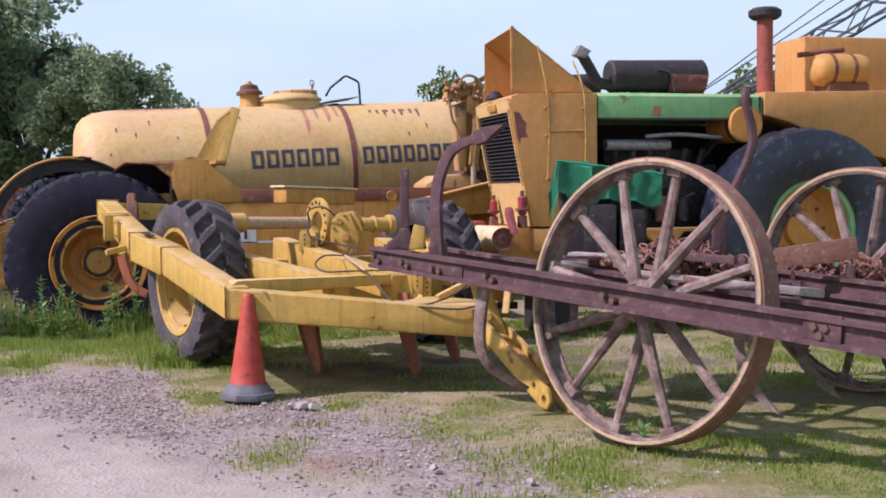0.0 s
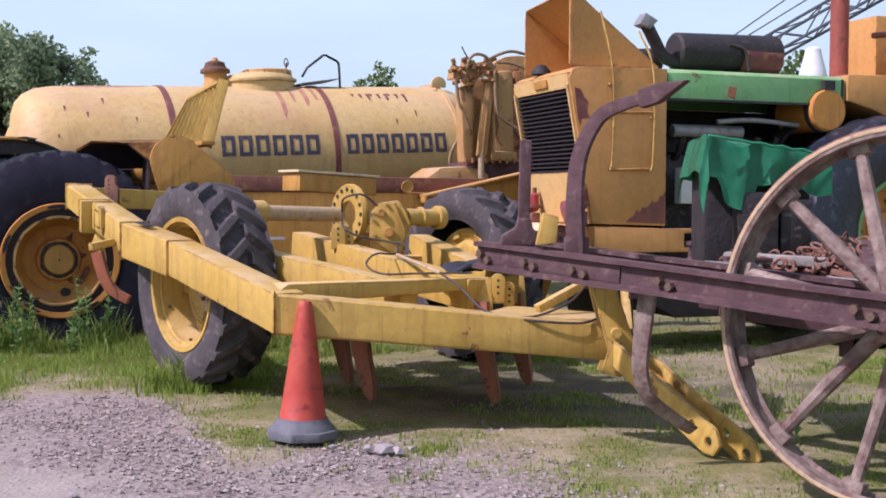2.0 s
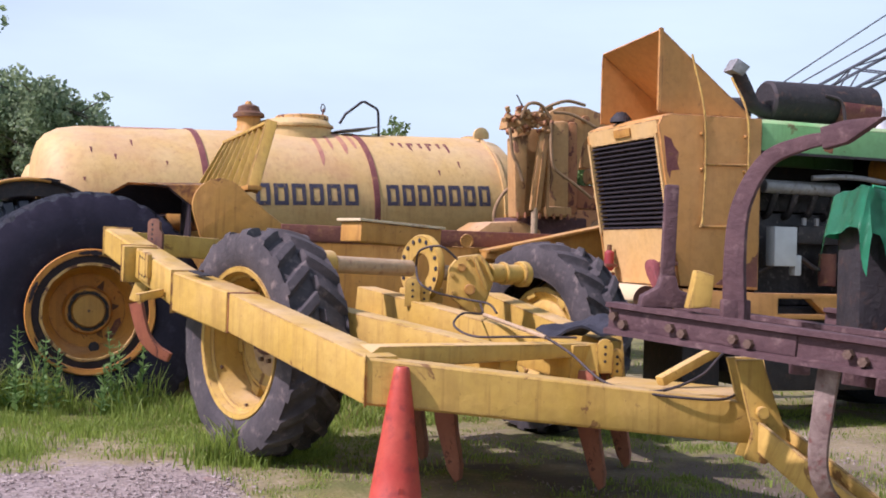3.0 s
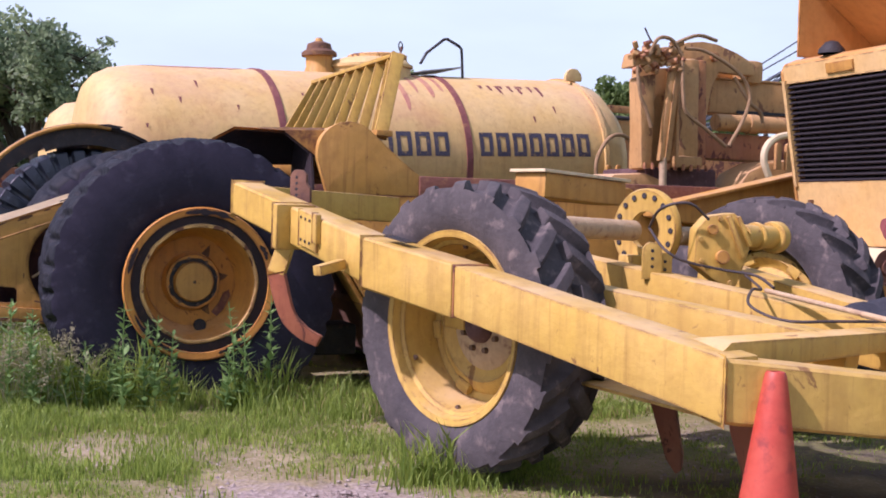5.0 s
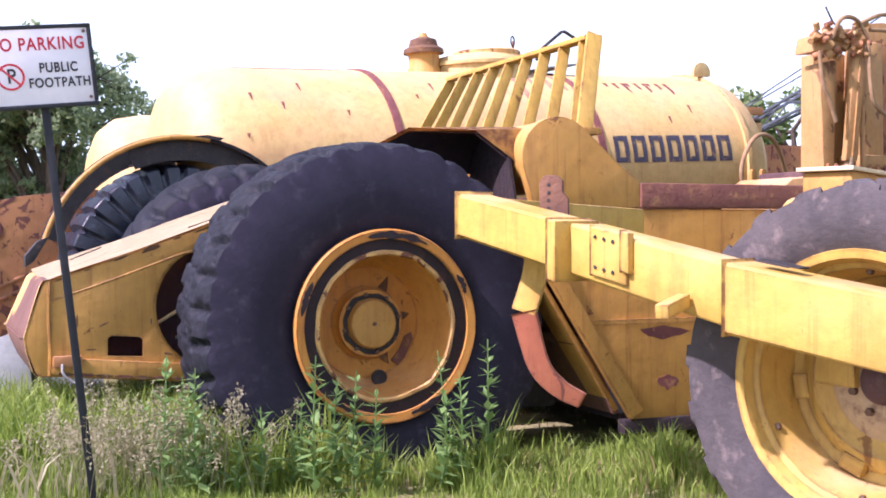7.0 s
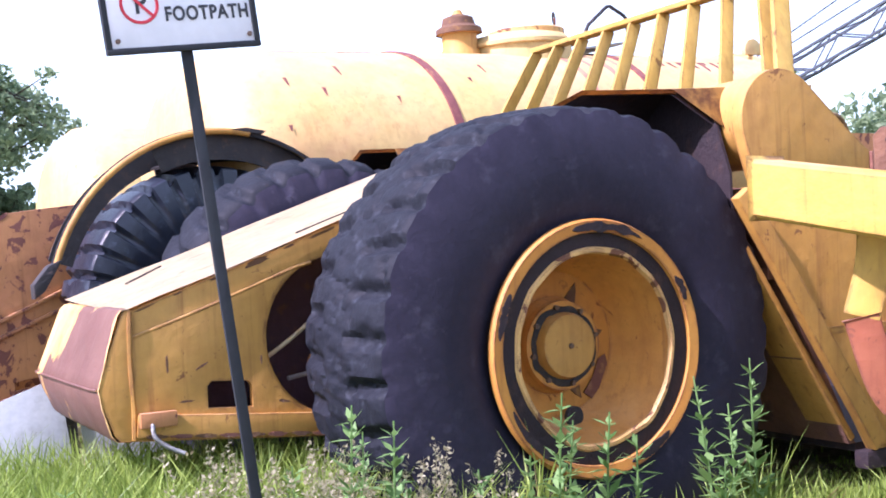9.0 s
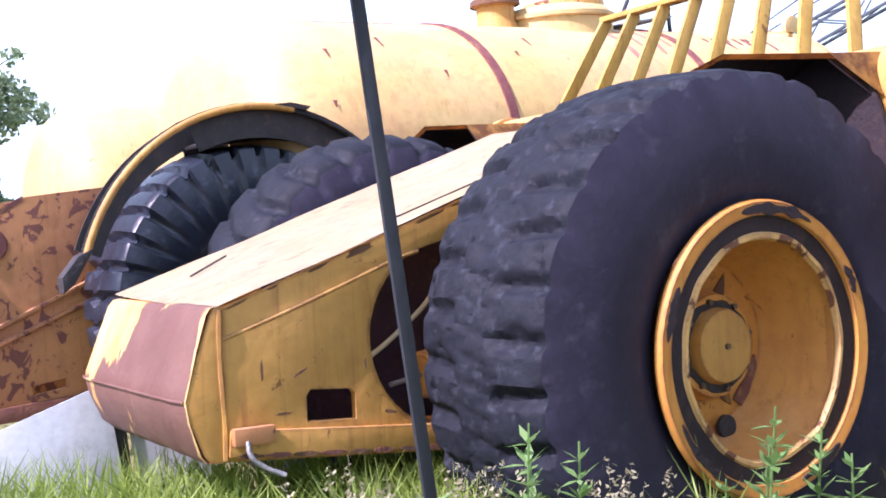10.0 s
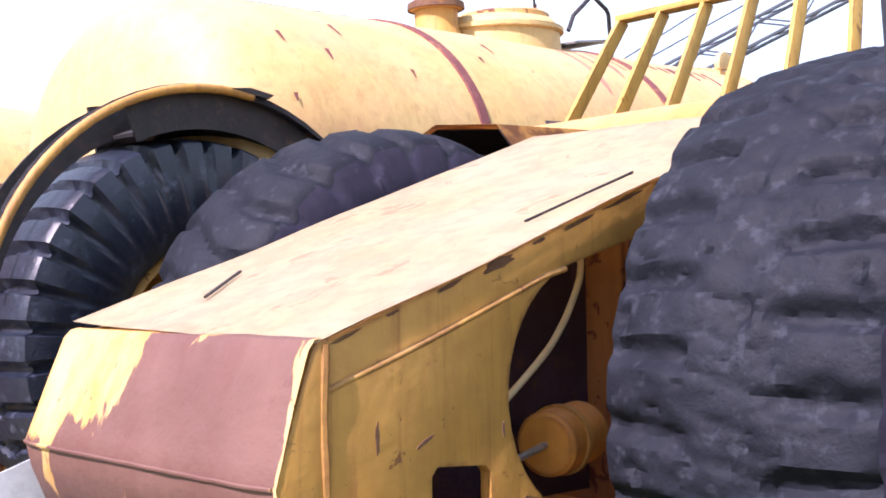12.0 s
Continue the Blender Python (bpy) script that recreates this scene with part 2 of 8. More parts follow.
RUBBER = mottled("worn_tyre_rubber", (0.0205, 0.0182, 0.0330), (0.030, 0.0270, 0.0455), (0.044, 0.0415, 0.0625), 4, 0.62, bump=0.3, dist=0.006, fine=30)
TREADRUBBER = mottled("chalky_worn_tread", (0.0085, 0.0102, 0.0155), (0.0135, 0.0158, 0.0225), (0.032, 0.037, 0.048), 8, 0.66, bump=0.5, dist=0.010, fine=14)
TREADRUBBER.node_tree.nodes["Principled BSDF"].inputs["Specular IOR Level"].default_value = 0.2
RUBBER.node_tree.nodes["Principled BSDF"].inputs["Specular IOR Level"].default_value = 0.2
AGRUBBER = mottled("dusty_tractor_rubber", (0.045, 0.040, 0.042), (0.085, 0.074, 0.073), (0.16, 0.13, 0.118), 5, 0.85, bump=0.5, dist=0.008)
GLOSSRUBBER = mottled("wet_look_tyre_rubber", (0.012, 0.0155, 0.027), (0.020, 0.026, 0.041), (0.068, 0.083, 0.115), 5, 0.34, bump=0.4, dist=0.006)
BLACK = mottled("black_metal", (0.018, 0.016, 0.018), (0.035, 0.03, 0.03), (0.07, 0.04, 0.03), 7, 0.7)
DARKSHEET = mottled("near_black_sheet", (0.014, 0.008, 0.011), (0.024, 0.013, 0.016), (0.045, 0.022, 0.018), 5, 0.8)
ENGINE = mottled("oily_engine", (0.02, 0.018, 0.018), (0.05, 0.042, 0.04), (0.13, 0.11, 0.10), 9, 0.55, 0.3)
ALU = mottled("dull_aluminium", (0.24, 0.24, 0.235), (0.36, 0.36, 0.35), (0.16, 0.14, 0.12), 12, 0.5, 0.4)
HOSE = mottled("dusty_hose", (0.26, 0.16, 0.07), (0.34, 0.22, 0.11), None, 14, 0.8)
BLACKHOSE = mottled("black_hose", (0.03, 0.025, 0.025), (0.07, 0.05, 0.045), None, 14, 0.6)
GREYBOX = plain("pale_grey_enamel", (0.55, 0.58, 0.56), 0.4)
PANELGREY = mottled("weathered_grey_panel", (0.42, 0.46, 0.46), (0.50, 0.53, 0.52), (0.36, 0.38, 0.36), 3, 0.6, bump=0.1)
CONERED = mottled("faded_red_plastic", (0.44, 0.045, 0.025), (0.50, 0.085, 0.045), (0.28, 0.04, 0.03), 5, 0.55, bump=0.1)
CONEBASE = mottled("grey_rubber_base", (0.12, 0.125, 0.14), (0.17, 0.175, 0.185), None, 6, 0.8)
POSTPAINT = mottled("dark_grey_post_paint", (0.010, 0.013, 0.018), (0.018, 0.023, 0.028), None, 12, 0.75, bump=0.15)
SIGNWHITE = plain("white_sign_face", (0.74, 0.75, 0.78), 0.35)
SIGNRED = plain("red_sign_ink", (0.62, 0.02, 0.035), 0.4)
SIGNBLACK = plain("black_sign_ink", (0.02, 0.02, 0.025), 0.4)
TARP = mottled("green_tarpaulin", (0.015, 0.23, 0.10), (0.03, 0.33, 0.17), None, 3, 0.27, bump=0.5, dist=0.012, fine=9)
CLOTH = mottled("dark_cloth", (0.02, 0.022, 0.03), (0.035, 0.038, 0.05), None, 8, 0.9)
LETTER = mottled("faded_navy_lettering", (0.035, 0.035, 0.06), (0.06, 0.055, 0.08), (0.3, 0.2, 0.09), 9, 0.6, bump=0.1)
BAND = mottled("purple_rust_band", (0.16, 0.045, 0.045), (0.22, 0.075, 0.06), (0.32, 0.15, 0.07), 6, 0.75)
STAIN = mottled("rust_bloom_stain", (0.40, 0.17, 0.12), (0.50, 0.26, 0.14), (0.30, 0.10, 0.09), 5, 0.6, bump=0.1)
REDPIPE = mottled("red_primer_pipe", (0.32, 0.075, 0.045), (0.26, 0.055, 0.035), (0.16, 0.05, 0.035), 5, 0.65)
INNERSHADE = mottled("purple_shade_sheet", (0.040, 0.022, 0.042), (0.060, 0.034, 0.058), (0.09, 0.048, 0.04), 5, 0.8)
BACKRUST = mottled("rusted_ochre_plate", (0.13, 0.060, 0.040), (0.20, 0.095, 0.048), (0.085, 0.042, 0.040), 4, 0.85)
GRILLE = mottled("dark_grille_metal", (0.011, 0.008, 0.011), (0.02, 0.014, 0.018), None, 9, 0.75)
FADEDRED = mottled("faded_red_paint", (0.20, 0.045, 0.045), (0.27, 0.075, 0.07), (0.13, 0.05, 0.04), 8, 0.75)
REDBOTTLE = mottled("red_enamel", (0.26, 0.025, 0.03), (0.33, 0.05, 0.05), None, 9, 0.45)
WHITEPLASTIC = plain("white_plastic", (0.75, 0.76, 0.76), 0.4)
WOOD = mottled("grey_board", (0.28, 0.25, 0.22), (0.38, 0.35, 0.31), (0.5, 0.48, 0.45), 5, 0.9)
CRANE = mottled("far_crane_steel", (0.055, 0.07, 0.09), (0.08, 0.095, 0.115), None, 1, 0.7)
BARK = mottled("bark", (0.07, 0.055, 0.04), (0.13, 0.10, 0.08), None, 3, 0.95, bump=0.8, dist=0.04)
LEAF = foliage("oak_leaves", (0.13, 0.20, 0.115), (0.40, 0.50, 0.265), 1.0, 0.6)
LEAFPALE = foliage("young_leaves", (0.08, 0.13, 0.035), (0.20, 0.29, 0.09))
GRASS = foliage("grass_blades", (0.130, 0.210, 0.030), (0.42, 0.54, 0.105), 0.8, 0.5)
DRYBLADE = foliage("yellowed_grass", (0.25, 0.22, 0.07), (0.50, 0.44, 0.19), 1.5, 0.4)
DRYGRASS = foliage("dry_seed_heads", (0.27, 0.25, 0.13), (0.50, 0.46, 0.30), 3, 0.4)
WEED = foliage("weed_leaves", (0.10, 0.21, 0.05), (0.28, 0.44, 0.15), 3, 0.4)
PETAL = plain("yellow_petals", (0.75, 0.60, 0.03), 0.5)
DUSTAXLE = mottled("dusty_brown_axle", (0.40, 0.285, 0.16), (0.48, 0.36, 0.21), (0.26, 0.16, 0.10), 7, 0.8)
STONE = mottled("pale_stones", (0.30, 0.27, 0.26), (0.42, 0.39, 0.37), (0.22, 0.18, 0.19), 9, 0.9)


# ---- building helpers ----
def mesh_of(name, bm, mat, bevel=0.0, smooth=38):
    if bevel:
        sharp = [e for e in bm.edges if len(e.link_faces) == 2 and e.calc_face_angle(0) > 0.6]
        bmesh.ops.bevel(bm, geom=sharp, offset=bevel, segments=2, profile=0.6, affect="EDGES", clamp_overlap=True)
    bmesh.ops.recalc_face_normals(bm, faces=bm.faces)
    me = bpy.data.meshes.new(name)
    bm.to_mesh(me)
    bm.free()
    me.materials.append(mat)
    me.polygons.foreach_set("use_smooth", [True] * len(me.polygons))
    me.set_sharp_from_angle(angle=radians(smooth))
    return me


def part(name, bm, material, parent, label="", bevel=0.0, at=None):
    """A bmesh as one mesh object under a thing or under a part, in the parent's own axes."""
    ob = new(name, mesh_of(name, bm, material, bevel))
    ob.parent = parent
    if at is not None:
        ob.matrix_basis = at
    return tagged(ob, label)


def thing(name, label, category, m, group="", kind=""):
    """A top-level thing: an empty at its base."""
    ob = new(name)
    ob.empty_display_size = 0.2
    ob.matrix_basis = m
    return tagged(ob, label, category, group, kind)


def solid(name, bm, material, label, category, m=None, bevel=0.0, group="", kind=""):
    """A top-level thing of one mesh."""
    ob = new(name, mesh_of(name, bm, material, bevel))
    if m is not None:
        ob.matrix_basis = m
    return tagged(ob, label, category, group, kind)


def box(lo, hi, bm=None, m=None):
    bm = bm or bmesh.new()
    lo, hi = Vector(lo), Vector(hi)
    t = Matrix.LocRotScale((lo + hi) / 2, None, hi - lo)
    bmesh.ops.create_cube(bm, size=1, matrix=(m @ t) if m else t)
    return bm


def beam(p, q, w, h, bm=None, up=(0, 0, 1)):
    """A bar of width w and height h from p to q."""
    bm = bm or bmesh.new()
    p, q = Vector(p), Vector(q)
    x = (q - p).normalized()
    y = Vector(up).cross(x).normalized()
    z = x.cross(y)
    m = Matrix((x, y, z)).transposed().to_4x4()
    m.translation = (p + q) / 2
    bmesh.ops.create_cube(bm, size=1, matrix=m @ Matrix.Diagonal(((q - p).length, w, h, 1)))
    return bm


def prism(pts, a, b, bm=None, axis="y", holes=()):
    """A plate: an outline in the plane across the axis, from a to b along it, with holes."""
    bm = bm or bmesh.new()

    def at(u, v, s):
        return {"y": (u, s, v), "x": (s, u, v), "z": (u, v, s)}[axis]
    rim = []
    for loop in (pts, *holes):
        vs = [bm.verts.new(at(u, v, a)) for u, v in loop]
        rim += [bm.edges.new((vs[i], vs[(i + 1) % len(vs)])) for i in range(len(vs))]
    got = bmesh.ops.triangle_fill(bm, edges=rim, use_beauty=True, use_dissolve=False)["geom"]
    faces = [f for f in got if isinstance(f, bmesh.types.BMFace)]
    ext = bmesh.ops.extrude_face_region(bm, geom=faces, use_keep_orig=True)["geom"]
    move = Vector(at(0, 0, b)) - Vector(at(0, 0, a))
    bmesh.ops.translate(bm, vec=move, verts=[v for v in ext if isinstance(v, bmesh.types.BMVert)])
    return bm


def arc(cx, cy, r, a0, a1, n):
    return [(cx + r * math.cos(radians(a0 + (a1 - a0) * i / (n - 1))), cy + r * math.sin(radians(a0 + (a1 - a0) * i / (n - 1)))) for i in range(n)]


def tube(pts, r, bm=None, seg=10, r2=None):
    """A round bar along points, closed at its ends."""
    bm = bm or bmesh.new()
    pts = [Vector(p) for p in pts]
    up, rings = Vector((0.31, 0.17, 0.93)), []
    for i, p in enumerate(pts):
        d = (pts[min(i + 1, len(pts) - 1)] - pts[max(i - 1, 0)]).normalized()
        x = d.cross(up)
        if x.length < 0.05:
            x = d.cross(Vector((1, 0, 0)))
        x.normalize()
        y = d.cross(x)
        up = y if i else up
        up = x.cross(d)
        rr = r if r2 is None else r + (r2 - r) * i / (len(pts) - 1)
        rings.append([bm.verts.new(p + rr * (math.cos(2 * math.pi * k / seg) * x + math.sin(2 * math.pi * k / seg) * y)) for k in range(seg)])
    for a, b in zip(rings, rings[1:]):
        for k in range(seg):
            bm.faces.new((a[k], a[(k + 1) % seg], b[(k + 1) % seg], b[k]))
    bm.faces.new(rings[0])
    bm.faces.new(rings[-1])
    return bm


def curve(pts, n=8):
    """A smooth line through points."""
    p = [Vector(q) for q in pts]
    p = [2 * p[0] - p[1]] + p + [2 * p[-1] - p[-2]]
    out = []
    for i in range(1, len(p) - 2):
        for k in range(n):
            t = k / n
            out.append(0.5 * (2 * p[i] + (p[i + 1] - p[i - 1]) * t + (2 * p[i - 1] - 5 * p[i] + 4 * p[i + 1] - p[i + 2]) * t * t + (3 * p[i] - p[i - 1] - 3 * p[i + 1] + p[i + 2]) * t ** 3))
    return out + [p[-2]]


def lathe(prof, bm=None, seg=40, m=None, close=False):
    """Turns a profile of (along, radius) about the y axis. A radius of 0 closes it."""
    bm = bm or bmesh.new()
    m = m or Matrix()
    rings = []
    for y, r in prof:
        if r < 1e-5:
            rings.append([bm.verts.new(m @ Vector((0, y, 0)))])
        else:
            rings.append([bm.verts.new(m @ Vector((r * math.cos(2 * math.pi * k / seg), y, r * math.sin(2 * math.pi * k / seg)))) for k in range(seg)])
    for a, b in zip(rings, rings[1:] + (rings[:1] if close else [])):
        for k in range(seg):
            j = (k + 1) % seg
            if len(a) == 1 and len(b) > 1:
                bm.faces.new((a[0], b[k], b[j]))
            elif len(b) == 1 and len(a) > 1:
                bm.faces.new((a[k], a[j], b[0]))
            elif len(a) > 1:
                bm.faces.new((a[k], a[j], b[j], b[k]))
    return bm


UPRIGHT = Matrix.Rotation(radians(90), 4, "X")   # turns the lathe's y axis to z


def can(p, q, r, bm=None, seg=24, edge=0.0):
    """A closed cylinder from p to q with softened rims."""
    p, q = Vector(p), Vector(q)
    d = q - p
    m = Matrix.Translation(p) @ Vector((0, 1, 0)).rotation_difference(d).to_matrix().to_4x4()
    e, h = edge or 0.08 * r, d.length
    return lathe([(0, 0), (0, r - e), (e, r), (h - e, r), (h, r - e), (h, 0)], bm, seg, m)


def bolt_mesh(r=0.02, h=0.02):
    bm = bmesh.new()
    lathe([(0, r), (-h, r * 0.9), (-h, 0)], bm, 6)
    return mesh_of("bolt", bm, BOLT)


BOLT = mottled("bolt_steel", (0.11, 0.07, 0.05), (0.19, 0.12, 0.08), None, 30, 0.6, 0.4)
BOLTS = {}


def bolt(parent, p, r=0.02, h=0.02, d=(0, -1, 0)):
    me = BOLTS.setdefault((r, h), None) or bolt_mesh(r, h)
    BOLTS[(r, h)] = me
    ob = new("bolt", me)
    ob.parent = parent
    ob.matrix_basis = Matrix.Translation(p) @ Vector((0, -1, 0)).rotation_difference(Vector(d)).to_matrix().to_4x4()
    return ob


def tyre(R, rim, half, kind, lugs, flat=None, seg_per=9, seed=0.0):
    """A tyre about the y axis: bead, sidewall, shoulder and a tread of the given kind. flat: how far below the axle the ground presses it."""
    prof = [(-0.80, rim - 0.01), (-0.86, rim + 0.02), (-0.97, rim + 0.22 * (R - rim)), (-1.0, rim + 0.48 * (R - rim)), (-0.97, rim + 0.70 * (R - rim)), (-0.93, rim + 0.84 * (R - rim)), (-0.90, rim + 0.92 * (R - rim))]
    walls = len(prof)
    cuts = 31 if kind == "rock" else 27 if kind == "ag" else 15
    drop = 0.10 if kind == "round" else 0.045
    tread = [(-0.86 + 1.72 * i / (cuts - 1), R - drop * R * abs(-0.86 + 1.72 * i / (cuts - 1)) ** 2.4) for i in range(cuts)]
    if kind == "round":
        prof = [(y, r - 0.055 * R * (0, 0, 0, 0.3, 0.7, 1, 1)[i]) for i, (y, r) in enumerate(prof)]
    full = prof + tread + [(-y, r) for y, r in reversed(prof)]
    n = lugs * seg_per
    bm = bmesh.new()
    rings = []
    for k in range(n):
        phi = 2 * math.pi * k / n
        ring = []
        for i, (y, r) in enumerate(full):
            side, a = (1 if y > 0 else -1), abs(y)
            on = walls <= i < walls + cuts
            near = i in (walls - 1, walls + cuts) or i in (walls - 2, walls + cuts + 1)
            f = (lugs * phi / (2 * math.pi) + (0.5 if side > 0 else 0.0))
            if kind == "rock":
                q = Vector((3.1 * math.cos(phi) * R, 1.6 * y, 3.1 * math.sin(phi) * R + seed))
                g = (f + 0.16 * a + 0.10 * noise.noise(q * 1.3)) % 1
                crack = abs(noise.noise(q * 2.1 + Vector((5, 0, 0))))
                cut = min(1.0, 1.4 * max(0.0, 1 - abs(g - 0.5) / 0.23)) ** 1.1
                if on and a > 0.24:
                    r -= 0.034 * R * cut * min(1.0, (a - 0.16) / 0.16)
                elif i in (walls - 1, walls + cuts):
                    r -= 0.017 * R * cut
                elif on:
                    g2 = (2 * f + 1.2 * y) % 1
                    r -= 0.010 * R * max(0.0, 1 - abs(g2 - 0.5) / 0.14)
                if on or near:
                    chip = noise.noise(q * 3.4) + 0.6 * noise.noise(q * 7.1)
                    r += 0.011 * noise.noise(q) + 0.010 * noise.noise(q * 2.7) - ((0.045 * max(0.0, chip - 0.34) + 0.012 * max(0.0, 1 - crack / 0.05)) if on else 0.0)
            elif kind == "ag":
                g = (f + 0.85 * a) % 1
                if on or i in (walls - 1, walls + cuts):
                    up = max(0.0, min(1.0, (0.24 - abs(g - 0.5)) / 0.06))
                    if a < 0.05:
                        up *= 0.4
                    r -= 0.07 * R * (1 - up)
            elif kind == "chev":
                g = (f * 1.0 - (0.5 if side > 0 else 0) + 0.30 * a + 0.10 * math.sin(5 * a)) % 1
                deep = max(0.0, min(1.0, (0.17 - abs(g - 0.5)) / 0.07))
                if on or i in (walls - 1, walls + cuts):
                    r -= 0.05 * R * deep
                if not on and min(i, len(full) - 1 - i) >= walls - 4:
                    y *= 1 - (0.05, 0.13, 0.13, 0.10)[min(i, len(full) - 1 - i) - walls + 4] * deep
            elif kind == "round":
                g = (f - (0.5 if side > 0 else 0) + 0.42 * math.sin(2.6 * y)) % 1
                if on or near:
                    r -= 0.042 * R * min(1.0, 1.6 * max(0.0, 1 - abs(g - 0.5) / 0.20)) * (0.65 + 0.35 * a)
                    q = Vector((3.1 * math.cos(phi) * R, 1.6 * y, 3.1 * math.sin(phi) * R + seed))
                    r += 0.005 * noise.noise(q) + 0.003 * noise.noise(q * 3.0)
            elif on:
                g = (f - (0.5 if side > 0 else 0) + 0.9 * y) % 1
                r -= 0.018 * R * max(0.0, 1 - abs(g - 0.5) / 0.22) ** 0.6
            p = Vector((r * math.cos(phi), y * half, r * math.sin(phi)))
            if flat is not None and p.z < -flat:
                p.y *= 1 + 0.25 * min(1, (-flat - p.z) / (R - flat + 1e-6))
                p.z = -flat - 0.02 * (-flat - p.z)
            ring.append(bm.verts.new(p))
        rings.append(ring)
    for k in range(n):
        a, b = rings[k], rings[(k + 1) % n]
        for i in range(len(full) - 1):
            bm.faces.new((a[i], a[i + 1], b[i + 1], b[i]))
    return bm


# ---- the towed scraper with the tail frame ----
scraper = thing("towed_scraper", "weathered ochre towed earth scraper with red-nosed tail frame on grass", "scraper", pose(-3.98, 12.17, 0, 0, 0, 17))
HUBZ = 0.744


def ragged_ring(r1, r0, y):
    """A flat ring with a ragged outer edge."""
    bm = bmesh.new()
    n = 96
    rows = []
    for rad, dy in ((r1, 0.012), (r1 - 0.008, 0.0), (r0 + 0.006, 0.0), (r0, 0.02)):
        rows.append([bm.verts.new(((rad + 0.012 * noise.noise(Vector((3 * math.cos(6.283 * k / n), 3 * math.sin(6.283 * k / n), rad * 9)))) * math.cos(6.283 * k / n), y + dy, (rad + 0.012 * noise.noise(Vector((3 * math.cos(6.283 * k / n), 3 * math.sin(6.283 * k / n), rad * 9)))) * math.sin(6.283 * k / n))) for k in range(n)])
    for a, b in zip(rows, rows[1:]):
        for k in range(n):
            bm.faces.new((a[k], a[(k + 1) % n], b[(k + 1) % n], b[k]))
    return bm


def arc_patch(a0, a1, r0, r1, y):
    """A thin ragged patch on a flange, between two angles."""
    bm = bmesh.new()
    n = 18
    inner, outer = [], []
    for k in range(n + 1):
        f = k / n
        a = radians(a0 + (a1 - a0) * f)
        swell = math.sin(math.pi * f) ** 0.5
        w = 0.5 * (r1 - r0) * swell * (1 + 0.7 * noise.noise(Vector((8 * f, a0, 0.5))))
        mid = 0.5 * (r0 + r1) + 0.006 * noise.noise(Vector((5 * f, a1, 2.5)))
        for row, rad in ((inner, mid - w), (outer, mid + w + 0.001)):
            row.append((bm.verts.new((rad * math.cos(a), y, rad * math.sin(a))), bm.verts.new((rad * math.cos(a), y + 0.006, rad * math.sin(a)))))
    for k in range(n):
        p, q, u, v = inner[k], inner[k + 1], outer[k], outer[k + 1]
        bm.faces.new((p[0], q[0], v[0], u[0]))
        bm.faces.new((p[0], p[1], q[1], q[0]))
        bm.faces.new((u[0], v[0], v[1], u[1]))
    return bm


